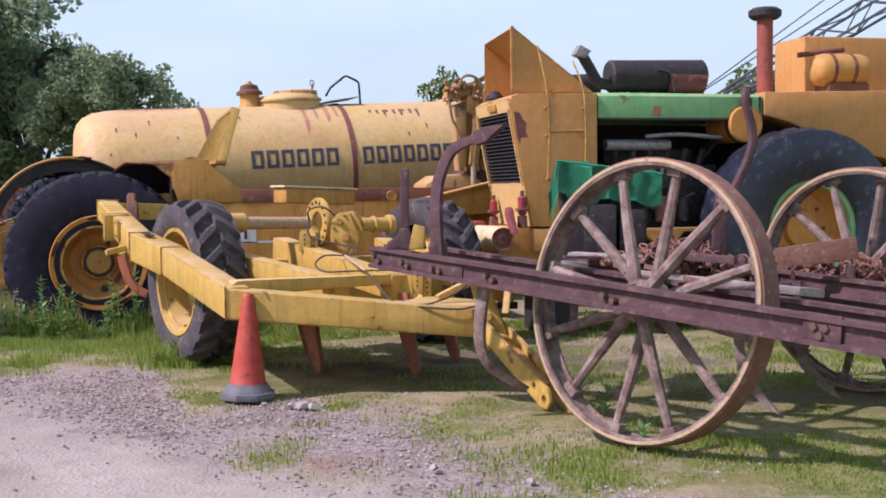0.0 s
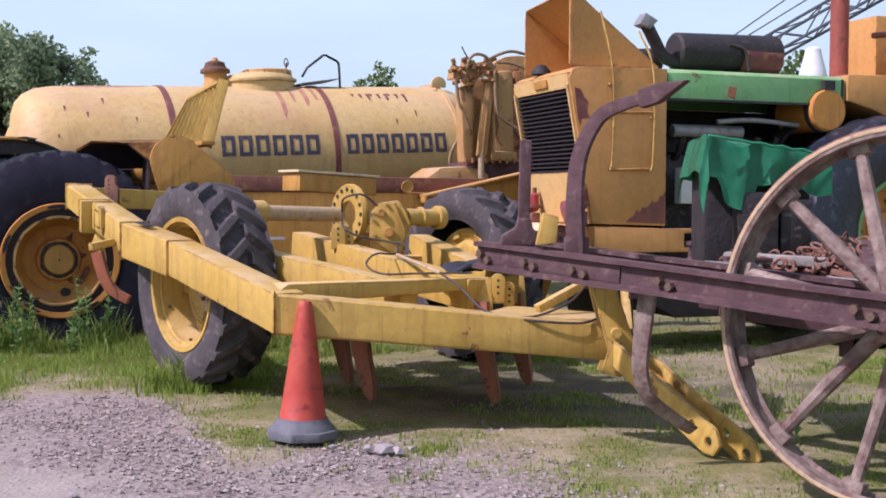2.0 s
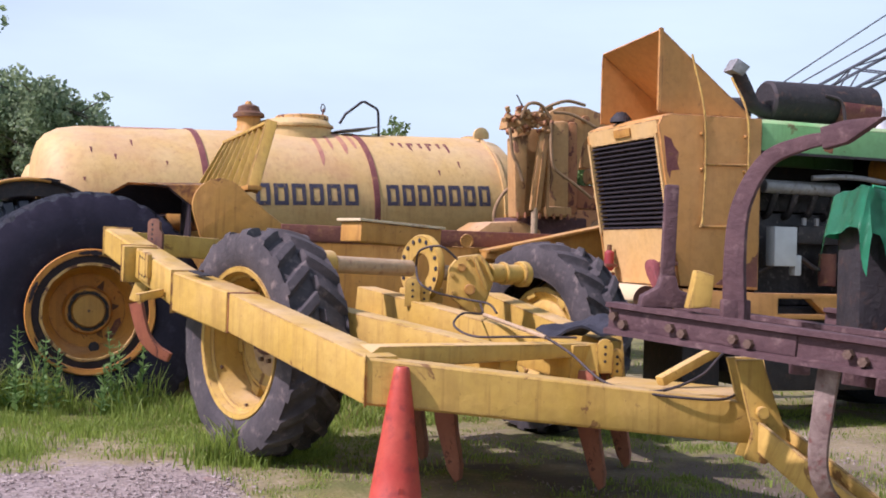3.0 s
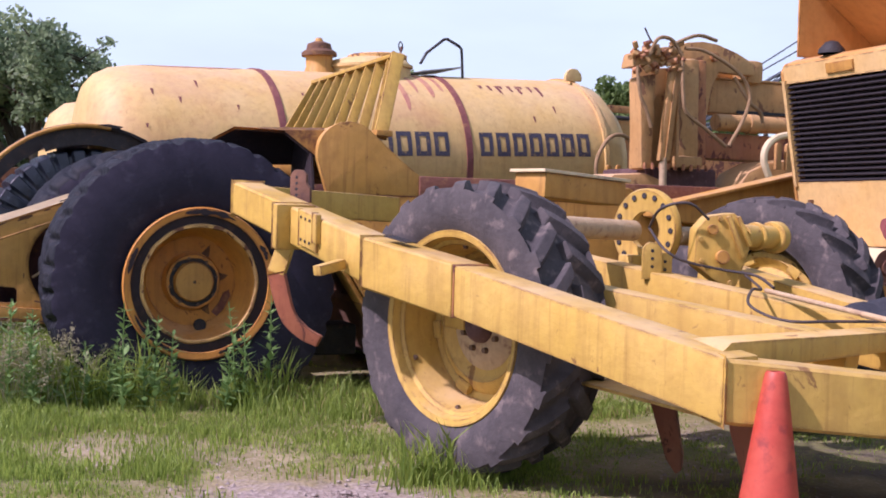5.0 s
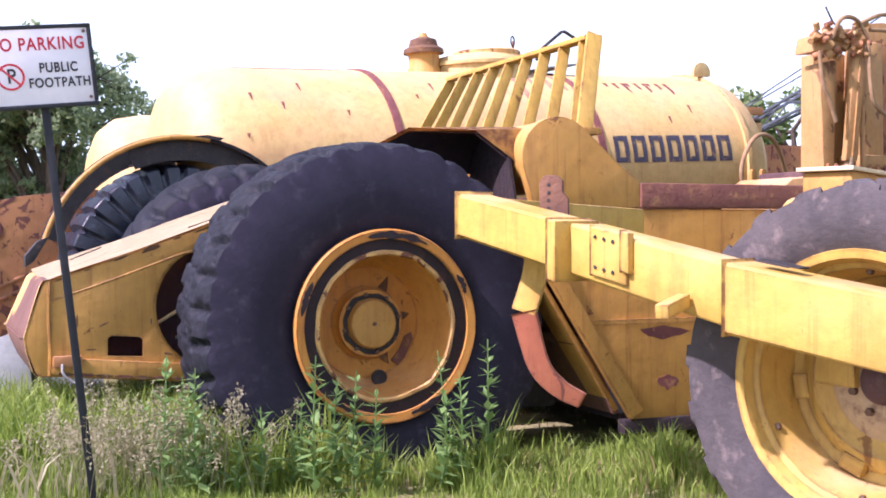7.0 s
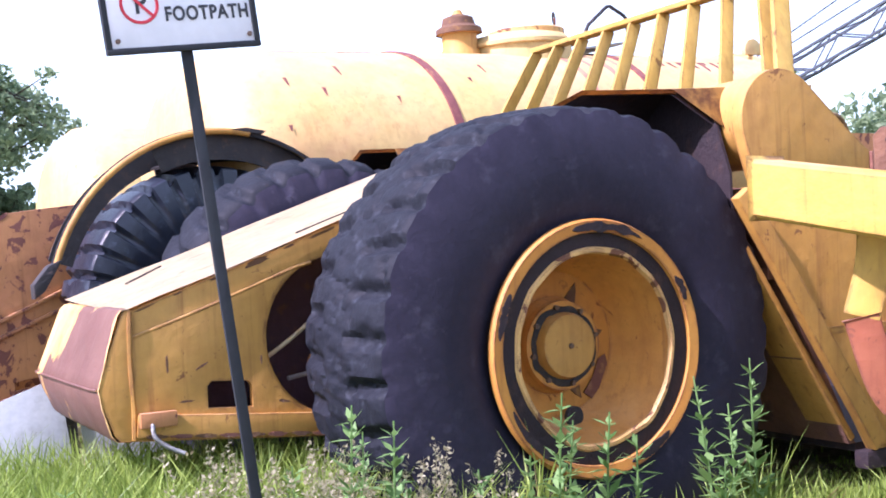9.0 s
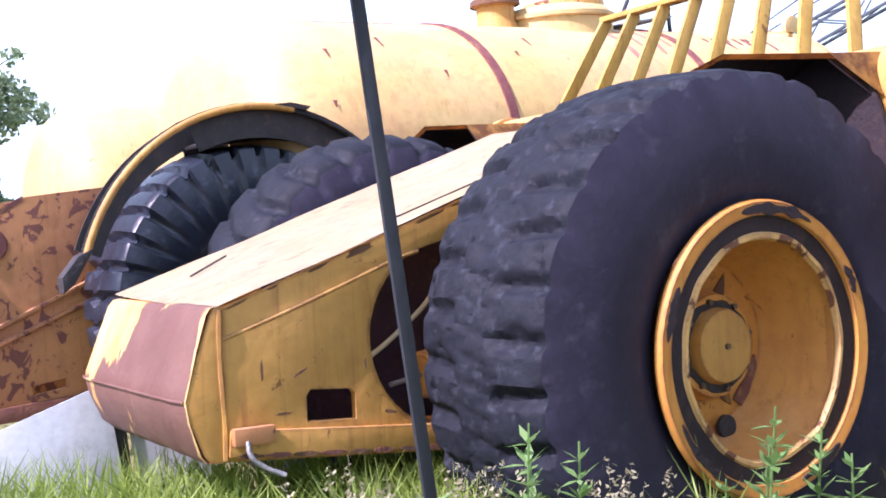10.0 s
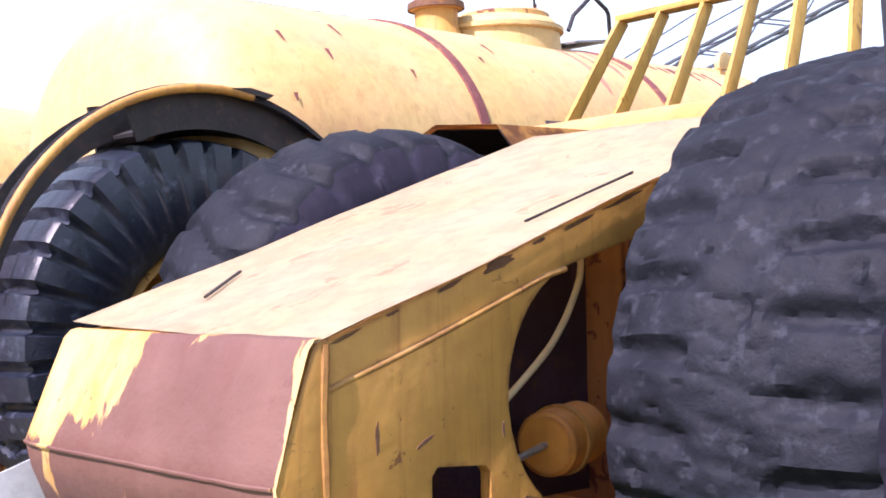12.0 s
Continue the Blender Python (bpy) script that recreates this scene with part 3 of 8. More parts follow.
def scraper_wheel(x, y, turn):
    m = pose(x, y, HUBZ, 0, 0, turn)
    disc = part("wheel", lathe([(-0.225, 0.505), (-0.25, 0.495), (-0.245, 0.452), (-0.19, 0.445), (-0.19, 0.395), (-0.10, 0.36), (0.05, 0.325), (0.08, 0.30), (0.075, 0.20), (0.03, 0.17), (0.03, 0.0)], None, 64), RIMPAINT, scraper, "ochre dished steel wheel with rust", at=m)
    near_side = turn < 90
    cover_ob = part("tyre", tyre(0.968, 0.475, 0.37, "rock" if near_side else "round", 34 if near_side else 27, HUBZ - 0.02, 13, seed=y), RUBBER, disc, "worn black earthmover tyre", at=pose(0, 0.13, 0))
    cover_ob.data.materials.append(TREADRUBBER)
    for f in cover_ob.data.polygons:
        middle = sum((cover_ob.data.vertices[v].co for v in f.vertices), Vector()) / len(f.vertices)
        f.material_index = int(abs(middle.y) < 0.335 and math.hypot(middle.x, middle.z) > 0.82)
    part("lock_ring", ragged_ring(0.470, 0.388, -0.228), DARKSHEET, disc, "rusted black lock ring")
    part("rim_lip", ragged_ring(0.394, 0.366, -0.236), LIP, disc, "chipped inner lip")
    part("hub_ring", lathe([(0.03, 0.185), (0.0, 0.18), (0.0, 0.135), (0.02, 0.13)], None, 40), RIMPAINT, disc)
    part("hub_cap", lathe([(0.02, 0.135), (-0.02, 0.135), (-0.045, 0.125), (-0.05, 0.10), (-0.05, 0.0)], None, 40), OCHRE, disc, "round ochre hub cap")
    for k in range(8):
        a = radians(45 * k + 12)
        bolt(disc, (0.158 * math.cos(a), 0.0, 0.158 * math.sin(a)), 0.012, 0.016)
    part("hub_crevice", ragged_ring(0.168, 0.128, -0.004), BLACK, disc, "dark rust round the hub cap")
    part("rust_smear", prism([(0.16, -0.24), (0.20, -0.20), (0.25, -0.10), (0.24, -0.06), (0.20, -0.08), (0.17, -0.15), (0.12, -0.21)], 0.066, 0.072), REDRUST, disc, "brown rust smear", at=pose(0.02, 0.0, 0.0))
    for a0, a1, r0, r1 in ((62, 104, 0.452, 0.488), (150, 172, 0.456, 0.484), (20, 34, 0.455, 0.482), (205, 250, 0.453, 0.480), (285, 312, 0.456, 0.49)):
        part("rust_patch", arc_patch(a0, a1, r0, r1, -0.2525), DARKSHEET, disc, "dark rust patch on the flange")
    for a, size in ((62, 0.075), (8, 0.055), (-62, 0.065)):
        c, s = math.cos(radians(a)), math.sin(radians(a))
        part("rust_smear", prism([(0.195 * c - 0.03 * s, 0.195 * s + 0.03 * c), (0.195 * c + 0.028 * s, 0.195 * s - 0.028 * c), ((0.205 + 0.5 * size) * c + 0.012 * s, (0.205 + 0.5 * size) * s - 0.012 * c), ((0.2 + size) * c - 0.006 * s, (0.2 + size) * s + 0.006 * c)], 0.068, 0.074), DARKRUST, disc, "dark rust stain by the hub")
    bolt(disc, (0, -0.05, 0), 0.012, 0.01)
    part("valve_slot", can((0.055, 0.015, -0.295), (0.055, 0.04, -0.295), 0.042), BLACK, disc, "dark slot in the disc")
    return disc


scraper_wheel(-0.028, 0.02, 2.5)
scraper_wheel(-0.17, 2.44, 180)

# tail frame: a box that climbs from the push block to the bowl
SL = 0.352


def top_z(x):
    return 0.978 + SL * (x + 1.62)


hole = [(-1.312, 0.562), (-1.312, 0.652), (-1.294, 0.672), (-1.142, 0.660), (-1.124, 0.640), (-1.124, 0.550)]
for y0, y1 in ((0.688, 0.715), (1.835, 1.862)):
    out = [(-1.62, 0.462), (-0.55, 0.368), (-0.55, 0.47)] + arc(-0.705, 0.815, 0.345, 268, 112, 18) + [(0.25, top_z(0.25) - 0.20), (0.25, top_z(0.25) - 0.012), (-1.62, top_z(-1.62) - 0.012)]
    part("side_plate", prism(out, y0, y1, holes=[hole]), OCHRE, scraper, "ochre side plate with a hand hole", bevel=0.004)
low = [(-1.605, 0.50), (-0.86, 0.43)] + arc(-0.705, 0.815, 0.357, 240, 120, 14) + [(-0.90, 1.112), (-1.605, 0.866)]
part("doubler_plate", prism(low, 0.676, 0.6875, holes=[hole]), OCHRE, scraper, bevel=0.003)
part("weld_bead", tube(curve([(-1.61, 0.681, 0.866), (-1.35, 0.680, 0.952), (-1.08, 0.680, 1.05), (-0.93, 0.681, 1.105), (-0.84, 0.684, 1.128)], 6), 0.008), OCHRE, scraper)
part("weld_bead", tube([(-1.612 + 0.003 * math.sin(7 * k), 0.677 + 0.002 * math.sin(11 * k), 0.47 + 0.05 * k) for k in range(11)], 0.012, seg=7), OCHRE, scraper)
bm = bmesh.new()
xs = [-1.64 + 1.92 * i / 24 for i in range(25)]
for y0, y1, lift in ((0.668, 1.872, 0.0),):
    grid = [[bm.verts.new((x, y0 + (y1 - y0) * j / 14, top_z(x) + 0.028 * j / 14 + 0.010 * noise.noise(Vector((2.2 * x, 2.2 * j / 14, 0))) + lift)) for j in range(15)] for x in xs]
    for i in range(24):
        for j in range(14):
            bm.faces.new((grid[i][j], grid[i + 1][j], grid[i + 1][j + 1], grid[i][j + 1]))
bmesh.ops.solidify(bm, geom=bm.faces, thickness=0.02)
part("top_plate", bm, OCHRE_TOP, scraper, "pale cream dented top plate")
part("split_seam", beam((-0.85, 0.815, top_z(-0.85) + 0.009), (-0.42, 0.80, top_z(-0.42) + 0.009), 0.010, 0.006), BLACK, scraper, "dark open seam")
part("split_seam", beam((-1.44, 1.47, top_z(-1.44) + 0.027), (-1.24, 1.61, top_z(-1.24) + 0.029), 0.008, 0.006), BLACK, scraper)
part("floor_plate", prism([(-1.62, 0.465), (0.3, 0.36), (0.3, 0.39), (-1.62, 0.49)], 0.716, 1.834), OCHRE, scraper)
part("bottom_rail", beam((-1.60, 0.670, 0.523), (-0.60, 0.670, 0.432), 0.03, 0.088), OCHRE, scraper, bevel=0.005)
part("hook_bracket", box((-1.595, 0.625, 0.515), (-1.45, 0.66, 0.575)), RUSTYEL, scraper, bevel=0.006)
part("tow_link", tube(curve([(-1.55, 0.63, 0.53), (-1.545, 0.61, 0.48), (-1.50, 0.60, 0.44), (-1.44, 0.58, 0.41)], 5), 0.009), ALU, scraper, "bright bent wire link")
# push block: a heavy plate bent round at both ends, welded across
bm = bmesh.new()
prof = [(-1.62, 0.985), (-1.642, 0.980), (-1.660, 0.957), (-1.70, 0.845), (-1.742, 0.722), (-1.757, 0.676), (-1.742, 0.602), (-1.702, 0.492), (-1.68, 0.468), (-1.62, 0.462)]


def block_x(x, f):
    """The block's face stands out a little more towards its far end, and both ends are slightly rounded."""
    return -1.62 + (x + 1.62) * (1 - 0.10 * abs(f) ** 12) * (1 + 0.16 * (f + 1))


grid = []
for k in range(41):
    f = -1 + 2 * k / 40
    grid.append([bm.verts.new((block_x(x, f) + 0.005 * noise.noise(Vector((4 * f, 5 * z, 1))), 1.27 + 0.600 * f, z + 0.003 * noise.noise(Vector((5 * f, 3 * z, 7))))) for x, z in prof])
for a, c in zip(grid, grid[1:]):
    for i in range(len(prof) - 1):
        bm.faces.new((a[i], a[i + 1], c[i + 1], c[i]))
part("push_block", bm, BLOCKRED, scraper, "red oxide push block with yellow paint showing through")
part("block_weld", tube([(block_x(-1.760, -1 + 2 * k / 30), 1.27 + 0.59 * (-1 + 2 * k / 30), 0.676 + 0.002 * noise.noise(Vector((0.9 * k, 3, 0)))) for k in range(31)], 0.0055, seg=6), BLOCKRED, scraper, "weld across the block")
for y0, y1 in ((0.672, 0.688), (1.852, 1.868)):
    ends = [(-1.605, 0.982)] + [(x + 0.016, z) for x, z in prof[1:-1]] + [(-1.605, 0.464)]
    part("end_plate", prism(ends, y0, y1), OCHRE, scraper, "ochre end plate of the push block", bevel=0.003)

# rust scabs where the paint has flaked along edges and dents
def scab(x, z, w, h, y, mat, seed, lean=0.0):
    """A thin ragged patch on an upright plate."""
    pts = []
    for k in range(16):
        a = k * math.tau / 16
        rad = 0.5 * (1 + 0.55 * noise.noise(Vector((2.2 * math.cos(a), 2.2 * math.sin(a), seed))))
        u, v = w * rad * math.cos(a), h * rad * math.sin(a)
        pts.append((x + u, z + v + lean * u))
    part("rust_patch", prism(pts, y - 0.0025, y + 0.001), mat, scraper, "brown rust where paint has flaked")


for k, (x, w, h) in enumerate(((-1.55, 0.08, 0.010), (-1.41, 0.04, 0.008), (-1.24, 0.07, 0.012), (-1.08, 0.11, 0.030), (-0.93, 0.05, 0.010), (-0.78, 0.12, 0.014), (-0.60, 0.15, 0.012), (-0.40, 0.12, 0.010))):
    scab(x, top_z(x) - 0.018 - 0.3 * h, w, h, 0.6885, DARKRUST, k + 0.3, SL)
for k, (x, z, w, h, lean) in enumerate(((-1.47, 0.755, 0.010, 0.07, 0.0), (-1.33, 0.735, 0.05, 0.010, 0.5), (-1.40, 0.60, 0.06, 0.008, 0.0), (-1.08, 0.74, 0.008, 0.04, 0.0), (-0.99, 0.56, 0.05, 0.012, -0.2), (-1.56, 0.56, 0.03, 0.02, 0.0))):
    scab(x, z, w, h, 0.6765, DARKRUST, k + 9.7, lean)
for k in range(9):
    scab(-1.53 + 0.10 * k, 0.500 - 0.0091 * k - 0.024, 0.09, 0.018, 0.6550, (DARKRUST, REDRUST)[k % 2], k + 20.1, -0.09)

# brake can and hose in the wheel opening
can_p = part("brake_can", can((-0.775, 0.83, 0.655), (-0.55, 0.90, 0.665), 0.090, edge=0.012), RIMPAINT, scraper, "round ochre brake can")
part("can_band", lathe([(0, 0.091), (0, 0.099), (0.025, 0.099), (0.025, 0.091)], None, 32, Matrix.Translation((-0.70, 0.853, 0.658)) @ Vector((0, 1, 0)).rotation_difference(Vector((0.33, 0.09, 0.01))).to_matrix().to_4x4()), OCHRE, can_p)
part("push_rod", tube([(-0.775, 0.83, 0.655), (-0.93, 0.78, 0.64)], 0.010), ALU, can_p)
part("air_hose", tube(curve([(-1.02, 0.84, 0.72), (-0.893, 0.84, 0.799), (-0.757, 0.84, 0.901), (-0.699, 0.84, 0.961), (-0.653, 0.84, 1.025), (-0.609, 0.84, 1.116), (-0.60, 0.85, 1.22)], 8), 0.010), OCHRE_TOP, scraper, "yellow curled air hose")
part("axle_beam", beam((0, 0.35, HUBZ), (0, 2.2, HUBZ), 0.3, 0.3), BLACK, scraper)
# Panel added behind the openings, its colour standing for the shade inside.
part("shade_panel", prism([(-1.52, 0.46), (-0.32, 0.46), (-0.32, 1.36), (-1.52, 0.93)], 1.05, 1.07), INNERSHADE, scraper, "dark panel added for the shade inside the tail frame")
part("inner_wall", box((-0.35, 0.9, 0.42), (-0.30, 1.65, 1.25)), RUSTYEL, scraper, "rusty wall behind the opening")


def fender(side):
    """A folded sheet over the back corner of the bowl. side 1: the one towards the track."""
    bm = bmesh.new()
    sec = [(-0.20, 1.34, 1.0), (-0.13, 1.57, 0.86), (-0.02, 1.815, 0.56), (0.23, 1.84, 0.27), (0.36, 1.76, 0.14), (0.46, 1.60, 0.12)] if side > 0 else [(-0.16, 1.50, 0.2), (0.0, 1.71, 0.15), (0.25, 1.785, 0.13), (0.52, 1.765, 0.22), (0.62, 1.62, 0.26)]
    rows = []
    for y, z, x0 in sec:
        yy = y if side > 0 else 2.54 - y
        rows.append([bm.verts.new((x0 + (1.15 - x0) * i / 6, yy, z - 0.028 + 0.03 * i / 6)) for i in range(7)])
    for a, b in zip(rows, rows[1:]):
        for i in range(6):
            bm.faces.new((a[i], a[i + 1], b[i + 1], b[i]))
    bmesh.ops.solidify(bm, geom=bm.faces, thickness=0.012)
    ob = part("fender", bm, OCHRE, scraper, "folded ochre fender with a dark underside")
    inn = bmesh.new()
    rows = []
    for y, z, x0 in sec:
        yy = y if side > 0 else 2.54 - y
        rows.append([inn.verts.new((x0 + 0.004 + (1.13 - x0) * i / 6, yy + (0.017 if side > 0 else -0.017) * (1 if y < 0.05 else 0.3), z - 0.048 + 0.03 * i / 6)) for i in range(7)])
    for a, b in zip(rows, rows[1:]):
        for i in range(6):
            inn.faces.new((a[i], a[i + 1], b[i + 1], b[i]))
    part("fender_lining", inn, DARKSHEET, ob, "near-black lining")


fender(1)
fender(-1)
# Dark sheet added to hide the cross tube and keep the shaded inside dark.
part("fender_dark_sheet", prism([(-0.15, 1.0), (-0.15, 1.42), (-0.08, 1.63), (0.0, 1.77), (0.23, 1.80), (0.36, 1.72), (0.45, 1.58), (0.45, 1.0)], 0.735, 0.75, axis="x"), DARKSHEET, scraper, "dark sheet added to close the fender's inside")
part("torque_tube", can((0.97, -0.16, 1.64), (0.97, 2.70, 1.64), 0.20, seg=36), OCHRE, scraper, "ochre round cross tube")
shoulder = [(0.80, 1.42)] + arc(0.97, 1.63, 0.225, 190, 50, 14) + [(1.20, 1.73), (1.35, 1.60), (1.48, 1.505), (1.48, 1.36), (0.82, 1.36)]
for y0, y1 in ((-0.23, -0.165), (2.705, 2.77)):
    part("shoulder_plate", prism(shoulder, y0, y1), OCHRE, scraper, "round-topped ochre shoulder plate", bevel=0.01)
side = [(0.78, 1.355), (1.45, 0.16), (4.55, 0.16), (4.75, 0.7), (4.75, 1.355)]
for y0, y1 in ((-0.20, -0.16), (2.70, 2.74)):
    part("bowl_side", prism(side, y0, y1), OCHRE, scraper, "ochre bowl side plate", bevel=0.005)
    part("seam_strip", beam((1.18, y0 - 0.008, 0.72), (4.7, y0 - 0.008, 0.72), 0.014, 0.03), OCHRE, scraper)
    part("top_band", beam((1.48, (y0 + y1) / 2, 1.43), (5.1, (y0 + y1) / 2, 1.43), 0.13, 0.14), REDRUST, scraper, "rust-red top band of the bowl", bevel=0.012)
part("brace", beam((0.72, -0.23, 1.33), (1.45, -0.23, 0.2), 0.05, 0.09), OCHRE, scraper, bevel=0.006)
part("brace_flange", beam((0.80, -0.05, 1.10), (1.37, -0.05, 0.22), 0.22, 0.03), OCHRE, scraper, "broad folded brace plate", bevel=0.005)
part("bowl_back", prism([(0.80, 1.35), (1.35, 0.2), (1.39, 0.2), (0.84, 1.35)], -0.15, 2.69), BACKRUST, scraper, "ochre bowl back plate")
for z in (0.62, 0.98):
    xb = 0.80 + (1.35 - z) * 0.478
    part("back_rib", beam((xb - 0.02, -0.14, z), (xb - 0.02, 2.68, z), 0.05, 0.05), BACKRUST, scraper, bevel=0.006)
part("bowl_floor", box((1.39, -0.15, 0.16), (4.55, 2.69, 0.2)), DARKSHEET, scraper)
part("sticker", box((1.46, -0.206, 0.915), (1.63, -0.201, 1.06)), SIGNWHITE, scraper, "torn white sticker")
part("sticker_mark", box((1.50, -0.209, 0.96), (1.53, -0.2062, 1.05)), BLACK, scraper)
part("sticker_mark", box((1.475, -0.209, 0.92), (1.62, -0.2062, 0.932)), BLACK, scraper)
part("sticker", box((1.65, -0.206, 0.915), (1.96, -0.201, 0.94)), SIGNWHITE, scraper, "white sticker strip")
for x0, z0, w, h in ((1.5, 0.62, 0.30, 0.07), (1.95, 0.64, 0.2, 0.06), (1.62, 0.33, 0.12, 0.08), (1.60, 0.74, 0.08, 0.03), (2.5, 0.5, 0.3, 0.1)):
    part("rust_patch", prism([(x0 + w * (0.5 + (0.5 + 0.13 * math.sin(5 * k + x0 * 9)) * math.cos(k * 0.52)), z0 + h * (0.5 + (0.5 + 0.13 * math.sin(3 * k)) * math.sin(k * 0.52))) for k in range(12)], -0.204, -0.2005), BAND, scraper, "purple rust patch")
part("skid", beam((1.38, -0.19, 0.13), (4.6, -0.19, 0.13), 0.08, 0.08), DARKSHEET, scraper, bevel=0.01)
part("badge", lathe([(0, 0.062), (-0.012, 0.06), (-0.012, 0.048), (-0.006, 0.046), (-0.006, 0.0)], None, 28, Matrix.Translation((3.13, -0.248, 1.41))), OCHRE, scraper, "small round cast badge")
part("ejector_drum", can((0.62, 0.10, 0.33), (0.62, 0.5, 0.33), 0.14), BLACK, scraper)
part("axle_block", box((0.5, 0.25, 0.2), (1.2, 0.6, 0.42)), BLACK, scraper, bevel=0.02)
# draft arm that climbs towards the hitch
part("draft_arm", prism([(3.25, 1.26), (3.9, 1.18), (5.35, 1.30), (5.35, 1.72), (4.9, 1.68), (3.25, 1.32)], -0.42, -0.28), OCHRE, scraper, "ochre draft arm with rusty edges", bevel=0.012)
part("arm_flange", beam((3.25, -0.35, 1.325), (4.9, -0.35, 1.69), 0.24, 0.025), OCHRE, scraper, bevel=0.004)

# spill guard: raked flat bars under a top rail
guard = part("spill_guard", beam((1.46, 0.28, 2.392), (1.42, 2.36, 2.388), 0.09, 0.03), YELLOW, scraper, "raked spill guard of flat bars", bevel=0.005)
for i in range(9):
    f = i / 8
    a, b = Vector((1.27 - 0.16 * f, 0.14 + 2.33 * f, 1.79)), Vector((1.46 - 0.04 * f, 0.36 + 1.98 * f, 2.38))
    part("bar", beam(a, b, 0.022, 0.075, up=(1, 0, 0)), YELLOW, guard, bevel=0.004)
part("end_bar", beam((1.28, 0.06, 1.77), (1.475, 0.27, 2.41), 0.03, 0.10, up=(1, 0, 0)), YELLOW, guard, bevel=0.006)
part("foot_rail", beam((1.28, -0.05, 1.80), (1.06, 2.6, 1.80), 0.12, 0.04), OCHRE, guard, bevel=0.004)

# ---- the tanker behind it ----
tanker = thing("tank_trailer", "cream-yellow steel tank trailer with purple rust bands behind the scraper", "tank trailer", pose(-3.243, 17.018, 0, 0, -2.3, 22))
TZ, TA, TB = 1.75, 1.10, 0.98


def tank_skin(x0, x1, grow=0.0):
    """Rings of the tank's barrel or ends between two places along it."""
    return Matrix.Translation((0, 0, TZ)) @ Matrix.Diagonal((1, (TA + grow), (TB + grow), 1)) @ Matrix.Rotation(radians(-90), 4, "Z")


prof = [(-2.54, 0.0), (-2.53, 0.4), (-2.50, 0.70), (-2.46, 0.81), (-2.38, 0.90), (-2.25, 0.965), (-2.05, 0.995), (-1.9, 1.0)] + [(-1.9 + 0.44 * i, 1.0) for i in range(1, 12)] + [(2.95, 1.0), (3.2, 0.96), (3.4, 0.80), (3.5, 0.5), (3.54, 0.0)]
shell = part("tank_shell", lathe([(x, r) for x, r in prof], None, 72, tank_skin(0, 0)), CREAM, tanker, "cream-yellow tank shell with rust streaks")
for x in (-0.77, 1.25):
    part("band", lathe([(x - 0.035, 1.0), (x - 0.035, 1.012), (x + 0.035, 1.012), (x + 0.035, 1.0)], None, 72, tank_skin(0, 0)), BAND, shell, "purple-brown weld band")
part("end_flange", lathe([(2.94, 1.0), (2.94, 1.03), (2.99, 1.03), (2.99, 0.95)], None, 72, tank_skin(0, 0)), CREAM, shell)
part("lifting_tab", prism(arc(2.96, TZ + TB, 0.11, 200, -20, 10), -0.45, -0.40), CREAM, shell, bevel=0.006)
vent = part("vent", lathe([(2.66, 0.17), (2.76, 0.16), (2.78, 0.145), (2.90, 0.145), (2.91, 0.18), (2.945, 0.18), (2.97, 0.13), (3.03, 0.12), (3.05, 0.055), (3.10, 0.03), (3.10, 0)], None, 28, UPRIGHT), OCHRE, tanker, "capped vent with rust stains")
part("vent_cap", lathe([(2.90, 0.18), (2.905, 0.192), (2.945, 0.188), (2.975, 0.14), (3.035, 0.125), (3.06, 0.06)], None, 28, UPRIGHT), DARKRUST, vent, "dark rusted cap")
hatch = part("hatch", lathe([(2.62, 0.47), (2.78, 0.455), (2.785, 0.485), (2.815, 0.485), (2.82, 0.46), (2.87, 0.42), (2.90, 0.30), (2.91, 0.0)], None, 40, Matrix.Translation((0.58, 0, 0)) @ UPRIGHT), CREAM, tanker, "domed manhole hatch")
part("hatch_lid", lathe([(2.88, 0.33), (2.93, 0.33), (2.945, 0.31), (2.95, 0)], None, 36, Matrix.Translation((0.68, 0, 0)) @ UPRIGHT), LIP, hatch, "rusted round lid")
part("valve_wheel", lathe([(0, 0.05), (0.008, 0.058), (0.016, 0.05), (0.008, 0.042)], None, 20, Matrix.Translation((0.93, -0.1, 3.04)) @ Matrix.Rotation(radians(40), 4, "Z"), close=True), BLACK, hatch)
part("valve_stem", tube([(0.9, -0.1, 2.84), (0.93, -0.1, 3.04)], 0.012), REDRUST, hatch)
rail = part("handrail", tube([(1.08, -0.27, 2.84), (1.16, -0.26, 2.96), (1.38, -0.26, 3.12), (1.42, -0.26, 3.125), (1.57, -0.26, 3.05), (1.595, -0.26, 3.02), (1.60, -0.26, 2.95), (1.60, -0.27, 2.66)], 0.016), BLACK, tanker, "dark bent handrail")
part("walkway_plate", prism([(1.05, 2.74), (1.55, 2.80), (1.55, 2.815), (1.05, 2.755)], -0.35, 0.3), ALU, tanker, "grey raised walkway plate")
part("ladder_hoop", tube(curve([(2.75, -1.25, 1.40), (2.72, -1.27, 1.75), (2.95, -1.22, 2.02), (3.25, -1.15, 1.98), (3.5, -1.05, 1.60), (3.6, -1.0, 1.35)], 6), 0.022), HOSE, tanker, "bent pipe hoop")
for x in (2.95, 3.08):
    part("cleat", prism([(x - 0.03, 1.4), (x + 0.03, 1.4), (x + 0.03, 1.68)] + arc(x, 1.68, 0.03, 0, 180, 6), -1.18, -1.14), OCHRE, tanker, bevel=0.004)


